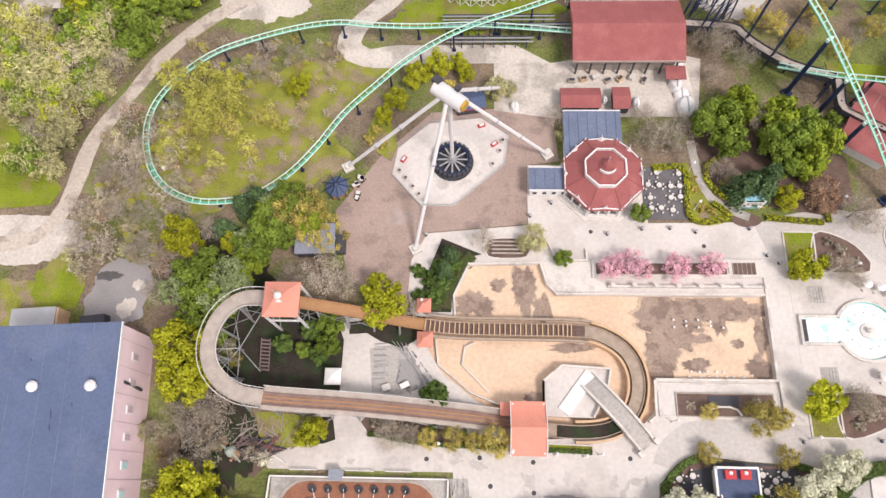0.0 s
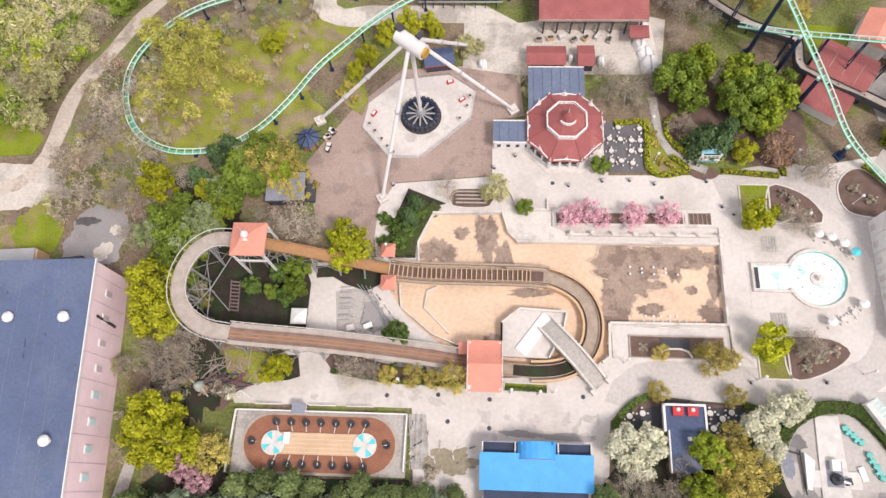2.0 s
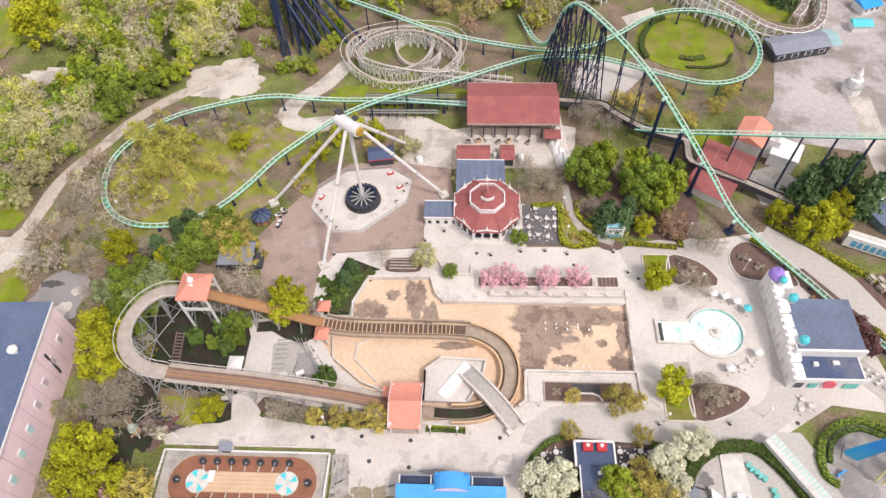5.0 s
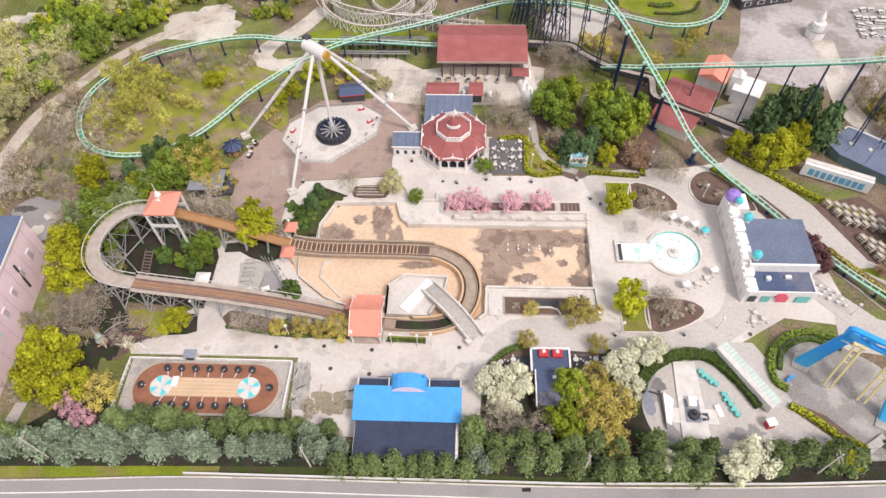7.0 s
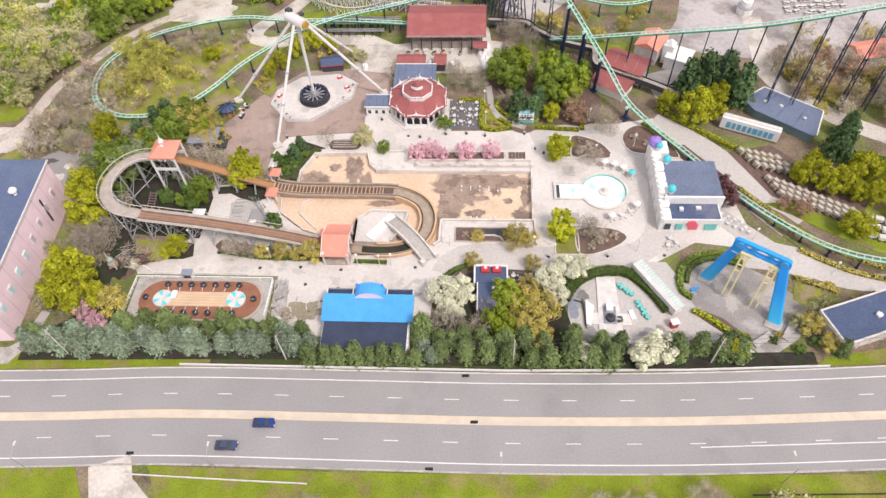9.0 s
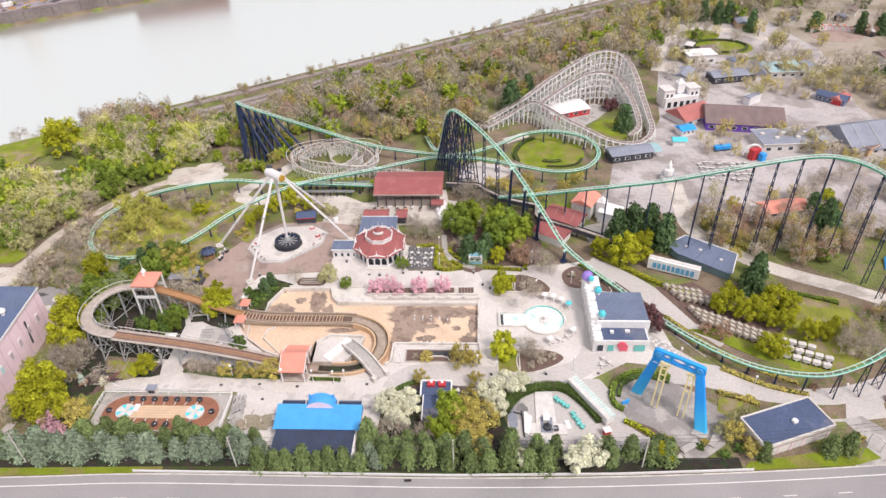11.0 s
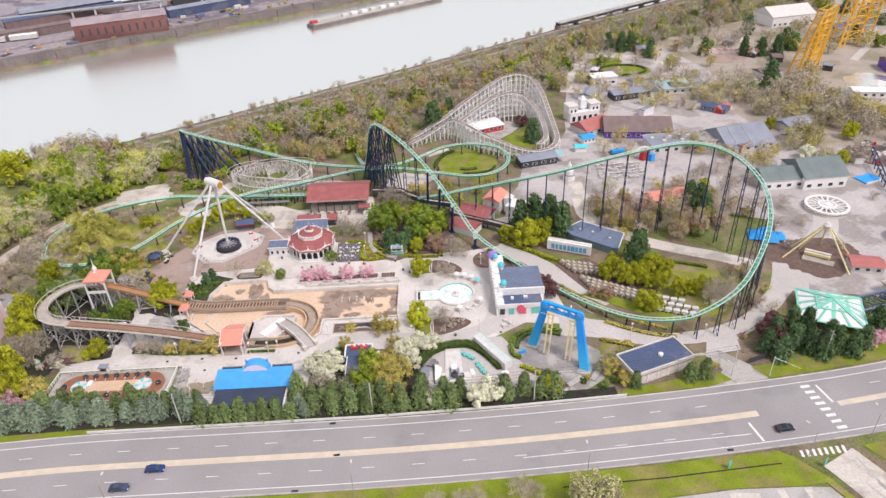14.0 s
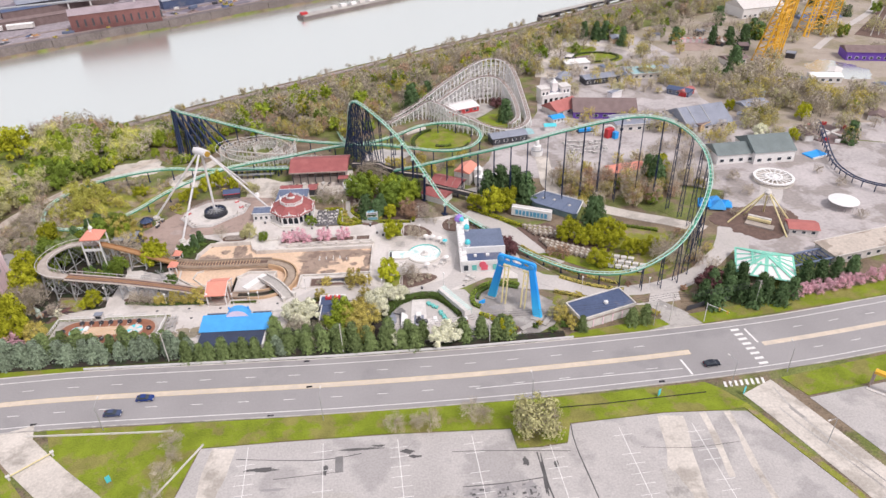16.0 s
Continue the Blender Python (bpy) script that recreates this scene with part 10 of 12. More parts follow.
ribbon("garden_path", [(47.6, 72), (48.4, 64), (50.4, 58.6), (54.4, 55.6), (58, 54)], 1.8, 0.09, 0.2, GREY_CONCRETE, "narrow grey garden path", "path", 2)
sheet("kiosk_apron", oval(57.4, 53.4, 3.0, 1.5, 20), 0.05, 0.2, MULCH, "round brown patch before the kiosk", "flower bed")
bed([(-19.6, 13.0), (-19.2, 8.8), (-8, 7.2), (7.0, 6.6), (7.4, 8.2), (-6, 10.4)], MULCH, "dark shrub bed along the flume", "flower bed")
bed([(14.8, 6.2), (23.2, 6.0), (23.2, 7.6), (14.8, 7.8)], LUSH, "strip of bright grass beside the shelter", "lawn")
bed([(-41.6, 12.8), (-29, 12.0), (-29, 9.4), (-33, 6.2), (-38, 6.0), (-40.4, 8.4)], GRASS, "rough grass bed under the flume", "lawn", 0.1, False)
# Shade under the raised flume is painted into these two beds' colour.
bed([(-47, 15), (-25.4, 13.4), (-25.2, 27), (-27, 31.4), (-34, 33.4), (-47, 34)], SHADED_SOIL, "ground inside the flume's turn with shade in its colour", "flower bed", 0.03, False)
bed([(-44.3, 11.6), (-26.3, 12.0), (-25.5, 7.8), (-27.7, 7.0), (-39.8, 6.3), (-43.3, 7.8)], SHADED_SOIL, "littered bed below the flume, shade put into its colour", "flower bed", 0.03, False)
bed([(-9.6, 33.0), (-3.8, 33.0), (-3.8, 37), (-0.8, 44.6), (2.2, 45.4), (-6, 48.8), (-9.6, 39)], SHADED_SOIL, "ivy-covered slope beside the pool", "flower bed", 0.2, False)
hedge([(-7.6, 33.2), (-7.0, 37.2), (-5.4, 41.2), (-3.0, 46.0)], 3.8, 0.8, LEAF_DEEP, "dark ivy covering the slope beside the pool", 40, 9)
hedge([(-4.9, 33.6), (-4.6, 37.0), (-2.6, 41.6), (0.4, 45.2)], 2.6, 0.6, LEAF_HEDGE, "dark ivy covering the slope beside the pool", 45, 9)
bed([(37, -3), (35.4, 0.8), (39, 4.0), (42.4, 6.2), (45.8, 6.0), (44.4, 4.2), (41, 3.4), (38, 0.4)], MULCH, "mulched edge of the terrace", "flower bed", 0.06, False)
bed([(45, 4.4), (62.4, 4.8), (64.6, 2.4), (62, 1.6), (60, 4.2), (45, 3.9)], MULCH, "mulched edge of the terrace", "flower bed", 0.06, False)
# Ground below these trees carries their shade as near-black colour.
bed([(-41, -19), (36, -19), (36, -14), (10.6, -19.2), (-2, -14), (-3, -10.8), (-37, -11.6), (-42, -4), (-57, -16)], SHADED_SOIL, "roadside ground with tree shade put into its colour", "flower bed", 0.02, False)
bed([(30, -18.8), (64, -18.6), (70, -17.4), (66.4, -10), (65, -4), (62, -3), (52, -4.5), (38, -4.5), (33.4, -10)], SHADED_SOIL, "leaf litter with tree shade put into its colour", "flower bed", 0.035, False)

hedge([(38.9, 64.9), (45.4, 64.8), (45.9, 53.6), (53.8, 53.9), (50.6, 57.2)], 1.1, 0.9, seed=2)
hedge([(61.2, 53.9), (66, 53.4), (72.8, 52.9)], 1.1, 0.8, seed=3)
hedge([(74.2, 56.6), (73.8, 54.6), (73.9, 53.0)], 1.0, 0.9, seed=4)
hedge([(54.4, 67.2), (50.8, 66.4), (49.9, 62.8), (52, 59.6), (55.3, 57.9)], 1.0, 0.9, seed=5)
hedge(hedge_arc, 2.2, 1.6, LEAF_HEDGE, "dark clipped hedge round the flat ride", 6)
hedge([(108, 8.4), (106.0, 9.2), (101.6, 10.6), (96.7, 9.1), (93.5, 6.1), (92.2, 2.1), (92.7, -1.0), (94.4, -2.2)], 1.3, 1.0, LEAF_GREEN, "green clipped hedge round the arch ride", 7)
hedge([(107.4, 6.9), (101.8, 8.9), (97.4, 7.6), (94.9, 5.2), (93.9, 2.0)], 0.9, 0.9, LEAF_DEEP, "dark low hedge inside the arch ride's hedge", 33)
hedge([(93.8, -5.6), (97.5, -7.9), (101.1, -11.3), (104.2, -14.2)], 1.2, 0.9, LEAF_LIME, "clipped yellow-green hedge beside the ride", 9)
hedge([(78.6, 5.2), (80.7, 3.9), (83.6, 1.1), (86.3, -2.7), (88.0, -6.1)], 1.8, 1.5, LEAF_HEDGE, "dark clipped hedge beside the trailer", 34)
hedge([(118.7, 3.9), (123.3, 2.0), (127.7, -0.2)], 1.2, 0.9, LEAF_OLIVE, "olive clipped hedge along the path", 8)
hedge([(95.4, 62.0), (102, 56.2), (110, 49.2), (117.4, 43.8), (124, 40.6)], 1.4, 1.0, LEAF_YELLOW, "clipped yellow-green hedge along the path", 10)
hedge([(90.6, 55.6), (95.8, 50.4), (98.8, 45.6)], 1.0, 0.8, LEAF_YELLOW, "clipped yellow-green hedge along the path", 11)
hedge([(112, 32), (119, 22.6), (128, 13.4), (140, 6.8)], 1.0, 0.7, LEAF_OLIVE, "rough olive hedge below the track", 12)
hedge([(122, 12.0), (132, 6.0), (141, 3.4)], 1.2, 0.7, LEAF_OLIVE, "rough olive hedge along the path", 13)
hedge([(-19.4, 9.0), (-8, 7.4), (7, 6.9)], 0.8, 0.8, LEAF_DEEP, "low dark hedge along the walkway", 14)
hedge([(15, 6.6), (23, 6.4)], 0.8, 0.6, LEAF_DEEP, "low dark hedge along the walkway", 15)
hedge([(36.4, -2.4), (36.0, 0.8), (39.6, 4.6), (43.2, 6.0)], 1.2, 0.9, LEAF_DEEP, "dark hedge round the dining terrace", 16)
hedge([(60, 4.8), (64.2, 3.4), (66.2, 1.0)], 1.2, 0.9, LEAF_DEEP, "dark hedge round the dining terrace", 17)
hedge([(139, 88), (136.2, 84), (135.6, 79), (137.6, 73), (142, 67.6), (148, 62.6)], 1.1, 0.9, LEAF_OLIVE, "olive hedge round a garden bed", 18)
hedge([(138, 45), (150, 43), (163, 38)], 1.2, 0.8, LEAF_GREEN, "green hedge behind the lawn", 19)
shrubs("shrub", "low bare grey-brown shrub in a bed", LEAF_BUD, [(72.4, 45, 1.2), (75, 47, 1.4), (78, 44.4, 1.2), (73, 48.6, 1.1), (72.6, 12.4, 1.3), (75.4, 14.2, 1.5), (78.6, 15.4, 1.2), (73.8, 16.4, 1.1), (88, 50, 1.4), (91, 47.4, 1.3), (94.6, 45.4, 1.2), (42, 15.4, 1.0), (54, 15.8, 1.2), (-18, 11.4, 1.3), (-15.6, 11, 1.5), (-13, 10.4, 1.3), (-10.6, 10, 1.2), (34.4, -11, 1.5), (1, -9.6, 1.4), (-1, -12, 1.6), (4, -13, 1.3), (7.6, -15, 1.5)], 1, 3)
shrubs("shrub", "rounded dark green evergreen shrub", LEAF_DEEP, [(-7, 10, 1.0), (-1, 9.2, 1.1), (3.4, 8.6, 1.0), (-10.4, 36.2, 1.9), (-7.2, 36.6, 2.0), (-8.6, 39.6, 2.0), (-5.4, 39.4, 1.8), (-6.4, 42.6, 1.9), (-3.2, 42.4, 1.7), (-4, 45.6, 1.6), (-10.8, 41.6, 1.6), (110, -13, 1.2), (117.4, -9.4, 1.5), (119, -13.2, 1.6), (115, -15.2, 1.4)], 1, 4)
shrubs("shrub", "low rust-brown shrub in mulch", LEAF_RUST, [(101, 39, 1.0), (105.6, 33.6, 1.1), (113, 27, 1.1), (117, 23.4, 1.0), (122, 17.4, 1.1), (130, 11.6, 1.2), (143, 5.6, 1.3), (160, 2, 1.5), (135, -1.4, 1.5), (56, 63, 1.6), (53, 66, 1.4), (-47, 7, 1.2), (-44.6, 4.4, 1.2)], 1, 5)
shrubs("shrub", "low olive-green shrub in grass", LEAF_OLIVE, [(47.4, 60.2, 1.1), (48.4, 56, 1.2), (50.4, 55.2, 1.1), (47, 63, 1.0), (53.6, 61.6, 1.4), (57.4, 61, 1.6), (61, 57, 1.2), (-5, 66 + 20, 1.4), (-22.6, 72, 1.4), (-21, 74.4, 1.3), (-19.6, 70.6, 1.2), (-26.4, 49, 1.1), (111.4, -11.6, 1.1), (126, 1.6, 1.3), (131, -2.4, 1.2), (147.4, -9.4, 1.3)], 1, 6)
sheet("ride_bed", [(-24, 71.4), (-17.6, 66.8), (-16.4, 70.6), (-18.4, 78), (-22, 78)], 0.1, 0.2, GRASS, "grass bed beside the pendulum ride", "lawn")
for k, (x, y) in enumerate(((41.4, 51.4), (46.6, 50.6), (57.6, 51.4), (60.4, 45.6), (62.6, 44.0), (35.6, 51.2), (28.4, 50), (76.4, 9.4), (62.2, 9.0), (-9.4, 49.6), (12.4, 54), (17, 57))):
    b = thing("litter_bin", x, y, 0, "dark round litter bin on the walkway", "bin", "litter bins")
    part("drum", Shape().lathe(0, 0, [(0.32, 0), (0.36, 0.9)], 12), CHARCOAL, b)
    part("hood", Shape().lathe(0, 0, [(0.38, 0.9), (0.3, 1.15), (0.1, 1.25)], 12), GREY_STEEL, b)
for k, (x, y) in enumerate(((-8, 4.6), (2, 5), (12, 4.4), (30, 5.4), (50, 9.4), (66, 13), (83, 13), (90, 10), (4, 0), (12, -1), (25, 50.6), (48, 47.6), (66, 51.4), (-12, 52), (-18, 57), (104, 26), (116, 10))):
    fixed("manhole", Shape().lathe(x, y, [(0.45, 0.0), (0.45, 0.02)], 14), CHARCOAL, "dark round manhole cover", "manhole")
sheet("damp_patch", blob(-15.5, 53.5, 2.4, 1.8, 81, 30, 0.4), 0.02, 0.004, RED_WOOD, "dark damp stain on the paving", "stain")
for k, (x, y, rx, ry) in enumerate(((26, -2.2, 6, 0.7), (18, -1.8, 4, 0.6), (-12, 21, 2.2, 3), (-9.6, 18.6, 1.4, 1.2))):
    sheet("damp_patch", blob(x, y, rx, ry, k + 90, 30, 0.5), 0.016, 0.003, ASPHALT, "grey damp stain on the concrete", "stain")


# ---------------------------------------------------------------- lamps, poles, fences
def lamp_post(x, y):
    t = thing("park_lamp", x, y, 0, "white park lamp post with a globe", "lamp", "park lamps")
    part("pole", Shape().rod((0, 0, 0), (0, 0, 4.0), 0.09, 0.07, 8), WHITE_STEEL, t)
    part("base", Shape().lathe(0, 0, [(0.22, 0), (0.2, 0.4), (0.1, 0.6)], 10), WHITE_STEEL, t)
    part("globe", Shape().lathe(0, 0, [(0.12, 4.0), (0.32, 4.25), (0.32, 4.5), (0.12, 4.75)], 10), WHITE, t)


for x, y in ((46.4, 64.6), (76.2, 42.8), (87.2, 46.8), (46.8, 55.8), (63.4, 9.6), (-26.8, 12.6), (-5.6, 7.2), (8, 6.2), (16, 5.8), (24.2, 6), (38.2, 12.2), (58.6, 11.8), (76, 57), (-9.6, 34.4), (21.4, 5.6), (83.6, 11.2), (128, 5.4), (149, 3.2), (112, 15)):
    lamp_post(x, y)


def utility_pole(x, y, h=10.5, arm=True, lean=0.0):
    t = thing("utility_pole", x, y, 0, "grey timber utility pole beside the road", "pole", "utility poles")
    t.matrix_world = pose(x, y, 0, 0, lean, 0)
    part("shaft", Shape().rod((0, 0, -0.1), (0, 0, h), 0.16, 0.1, 8), OFFWHITE, t)
    if arm:
        part("crossarm", Shape().box(0, 0, h - 1.0, 0.14, 2.4, 0.16).box(0, 0, h - 2.2, 0.12, 1.8, 0.14), GREY_WOOD, t)
        for y2 in (-1.0, 0, 1.0):
            part("insulator", Shape().lathe(0, y2, [(0.08, h - 0.84), (0.05, h - 0.6)], 6), CHARCOAL, t)


def street_light(x, y, turn, h=8.5):
    t = thing("street_lamp", x, y, 0, "thin grey street lamp beside the road", "lamp", "street lamps")
    t.matrix_world = pose(x, y, 0, 0, 0, turn)
    part("shaft", Shape().rod((0, 0, 0), (0, 0, h), 0.1, 0.07, 8), GREY_STEEL, t)
    part("arm", Shape().rod((0, 0, h), (2.4, 0, h + 0.5), 0.06, 0.05, 6), GREY_STEEL, t)
    part("head", Shape().box(2.7, 0, h + 0.42, 0.9, 0.35, 0.16), OFFWHITE, t)


POLES = [(-47, -19.6), (3, -19.9), (53, -19.9), (95.6, -18.4), (150.4, -13.4), (178, -9.2)]
for x, y in POLES:
    utility_pole(x, y)
wires = thing("power_lines", 0, 0, 0, "thin dark overhead power lines along the road", "cable")
for (x0, y0), (x1, y1) in zip(POLES, POLES[1:]):
    for off in (-1.0, 0.0, 1.0):
        run = [Vector((x0 + (x1 - x0) * k / 8, y0 + off + (y1 - y0) * k / 8, 9.9 - 1.2 * (1 - (k / 4 - 1) ** 2))) for k in range(9)]
        part("wire", Shape().sweep(run, [(-0.02, -0.02), (0.02, -0.02), (0.02, 0.02), (-0.02, 0.02)]), CHARCOAL, wires)
for x, y, a in ((-6, -45.4, 90), (50, -45.8, 90), (104, -44, 92), (-44, -46.4, 90), (157.6, -41.4, 120), (174.6, -37.4, 80), (172.6, -62, 200), (145, -15.0, -60)):
    street_light(x, y, a)
sig = thing("signal_mast", 160.4, -14.4, 0, "white traffic signal pole at the junction", "traffic light")
part("mast", Shape().rod((0, 0, 0), (0, 0, 7.0), 0.14, 0.1, 8).rod((0, 0, 6.6), (4.6, -4.8, 6.8), 0.09, 0.06, 6), WHITE_STEEL, sig)
for f in (0.55, 0.9):
    part("signal_head", Shape().box(4.6 * f, -4.8 * f, 6.0, 0.35, 0.35, 1.0), GOLD, sig)

pf = thing("park_fence", 0, 0, 0, "dark mesh fence between park trees and verge", "fence")
FENCE = [(-58, -19.4), (-14, -19.2), (36, -19.3), (66, -18.9), (116, -17.2), (121, -16.4)]
for a, b in zip(FENCE, FENCE[1:]):
    a, b = Vector((*a, 0)), Vector((*b, 0))
    n = int((b - a).length / 3)
    part("top_rail", Shape().beam(a + Vector((0, 0, 1.8)), b + Vector((0, 0, 1.8)), 0.06, 0.06).beam(a + Vector((0, 0, 0.9)), b + Vector((0, 0, 0.9)), 0.04, 0.04), CHARCOAL, pf)
    for k in range(n):
        q = a.lerp(b, k / n)
        part("post", Shape().rod((q.x, q.y, 0), (q.x, q.y, 1.85), 0.05, n=5), CHARCOAL, pf)
low_wall([(-20.4, -21.9), (20, -21.8), (52, -21.7), (90, -20.6), (120, -18.9)], 0.1, 0.7, 0.25, WHITE_STEEL, "guard_rail", "pale steel guard rail beside the road")
low_wall([(-25, -46.2), (0, -46.8), (12, -47.0)], 0.05, 0.5, 0.2, OFFWHITE, "guard_rail", "pale low rail on the grass bank")
low_wall([(98, -46.4), (122, -45.4), (150, -43.2)], 0.05, 0.12, 0.25, SHADED_SOIL, "ditch_edge", "dark edge of a shallow ditch")
low_wall([(157, -9.0), (165, -6.4), (172, -5.0)], 0.05, 1.8, 0.12, CHARCOAL, "screen_fence", "dark screened fence at the entry")
low_wall([(21, -52), (14, -66), (8, -76)], 0.05, 0.6, 0.15, OFFWHITE, "lot_rail", "pale rail along the car park edge")
for x, y in ((137.4, -43.8), (159.6, -44.6), (1.6, -62)):
    bn = thing("blue_banner", x, y, 0, "small blue banner sign on the grass bank", "sign", "blue banners")
    part("panel", Shape().box(0, 0, 0.5, 1.1, 0.12, 2.0, 40), AQUA, bn)
    part("stake", Shape().rod((0, 0, 0), (0, 0, 0.6), 0.06, n=5), GREY_STEEL, bn)
gt = thing("yellow_gantry", 196.0, -46.4, 0, "yellow and rust-red steel gantry frame", "gantry")
part("top_frame", Shape().beam((-3, 2, 5.6), (4, -4, 5.6), 1.4, 0.8), YELLOW_STEEL, gt)
for x, y in ((-3, 2), (-1.6, 3), (4, -4), (3, -5)):
    part("leg", Shape().rod((x, y, 0), (x, y, 5.4), 0.22, n=6), RED_WOOD, gt)
part("base", Shape().beam((-4, 1.4, 0.15), (4, -5.4, 0.15), 0.8, 0.3), OFFWHITE, gt)


# ---------------------------------------------------------------- vehicles
def car(x, y, turn, colour, label, van=False):
    t = thing("van" if van else "car", x, y, 0.01, label, "car", turn=turn)
    L, W, H = (5.2, 2.0, 1.95) if van else (4.6, 1.85, 1.42)
    prof = [(-L / 2, 0.35), (-L / 2 + 0.05, 0.85), (-L / 2 + (0.1 if van else 0.7), 0.95), (L / 2 - 1.25, 0.95), (L / 2 - 0.15, 0.75), (L / 2, 0.45), (L / 2 - 0.05, 0.3), (-L / 2 + 0.1, 0.28)]
    cab = [(-L / 2 + 0.1, 0.95), (-L / 2 + 0.3, H - 0.1), (-L / 2 + 0.8, H), (L / 2 - 2.3, H), (L / 2 - 1.3, 0.95)] if van else [(-L / 2 + 0.35, 0.95), (-L / 2 + 1.1, H - 0.04), (-L / 2 + 1.5, H), (L / 2 - 2.1, H), (L / 2 - 1.25, 0.95)]

    def slab(p, w, top_w=None):
        n = len(p)
        v = [(a, -w / 2, h) for a, h in p] + [(a, w / 2, h) for a, h in p]
        if top_w:
            v = [(a, b * (top_w / w if h > 1.1 else 1), h) for a, b, h in v]
        return Shape().add(v, [tuple(range(n)), tuple(range(2 * n - 1, n - 1, -1))] + [(i, i + n, (i + 1) % n + n, (i + 1) % n) for i in range(n)])

    part("body", slab(prof, W), colour, t)
    part("glasshouse", slab(cab, W - 0.12, W - 0.45), GLASS, t, "dark glazed cabin")
    part("roof", Shape().box((cab[1][0] + cab[3][0]) / 2 + 0.15, 0, H - 0.02, cab[3][0] - cab[1][0], W - 0.5, 0.06), colour, t)
    for a in (-L / 2 + 0.85, L / 2 - 0.9):
        for b in (-1, 1):
            w = part("wheel", Shape().rod((a, b * (W / 2 - 0.22), 0.33), (a, b * (W / 2 + 0.01), 0.33), 0.33, 0.33, 14), TYRE, t)
            part("rim", Shape().rod((a, b * (W / 2), 0.33), (a, b * (W / 2 + 0.02), 0.33), 0.2, 0.2, 10), GREY_STEEL, w)
    for b in (-0.65, 0.65):
        part("headlight", Shape().box(L / 2 - 0.08, b, 0.55, 0.12, 0.35, 0.15), WHITE, t)
        part("tail_light", Shape().box(-L / 2 + 0.02, b, 0.65, 0.1, 0.3, 0.18), RED, t)


CAR_BLUE = paint("dark_blue_car_paint", (0.03, 0.06, 0.22), 0.25, 0.05, metal=0.3)
CAR_SLATE = paint("slate_car_paint", (0.07, 0.09, 0.17), 0.25, 0.05, metal=0.3)
CAR_BLACK = paint("black_car_paint", (0.03, 0.035, 0.05), 0.25, 0.05, metal=0.3)
car(1.2, -34.9, 1, CAR_BLUE, "dark blue saloon car on the road")
car(-5.6, -39.9, 1, CAR_SLATE, "slate-blue saloon car on the road")
car(155.6, -33.0, 6, CAR_BLACK, "black saloon car at the junction")

# ---------------------------------------------------------------- far attractions
hedge([(75.2, 122), (74.2, 127), (75.8, 133), (79, 138.4), (83, 141.2)], 1.6, 1.2, LEAF_DEEP, "dark curved hedge at the lawn's edge", 31, 20)
hedge([(100.4, 124), (97.6, 119.6), (92, 117.8), (86, 118)], 0.9, 0.7, LEAF_DEEP, "low dark hedge at the lawn's edge", 32, 20)
hedge([(85, 122.5), (88.5, 121.6), (92, 122.6)], 2.0, 0.8, LEAF_GREEN, "small clipped bed on the round lawn", 35, 20)
dome_lawn = [oval(190, 247, 17, 12, 36), oval(184, 266, 11, 8, 30)]
for o in dome_lawn:
    sheet("far_garden", o, 0.1, 0.3, LUSH, "green garden island among far rides", "lawn")
hedge([(190 + 14 * math.cos(radians(a)), 247 + 9.4 * math.sin(radians(a))) for a in range(0, 361, 20)], 1.6, 1.2, LEAF_DEEP, "dark ring hedge in a far garden", 30, 8)
ribbon("far_road", [(150, 214), (158, 246), (176, 272), (205, 272), (222, 250)], 7, 0.03, 0.3, PALE_DIRT, "pale curving park road", "path", 4)
CORAL_ROOF = paint("coral_roof", (0.42, 0.15, 0.135), 0.8, 0.15, 0.3)
GREEN_ROOF = paint("grey_green_roof", (0.17, 0.20, 0.20), 0.8, 0.18, 0.2)
PALE_TEAL = paint("pale_teal_roof", (0.30, 0.46, 0.48), 0.7, 0.15)
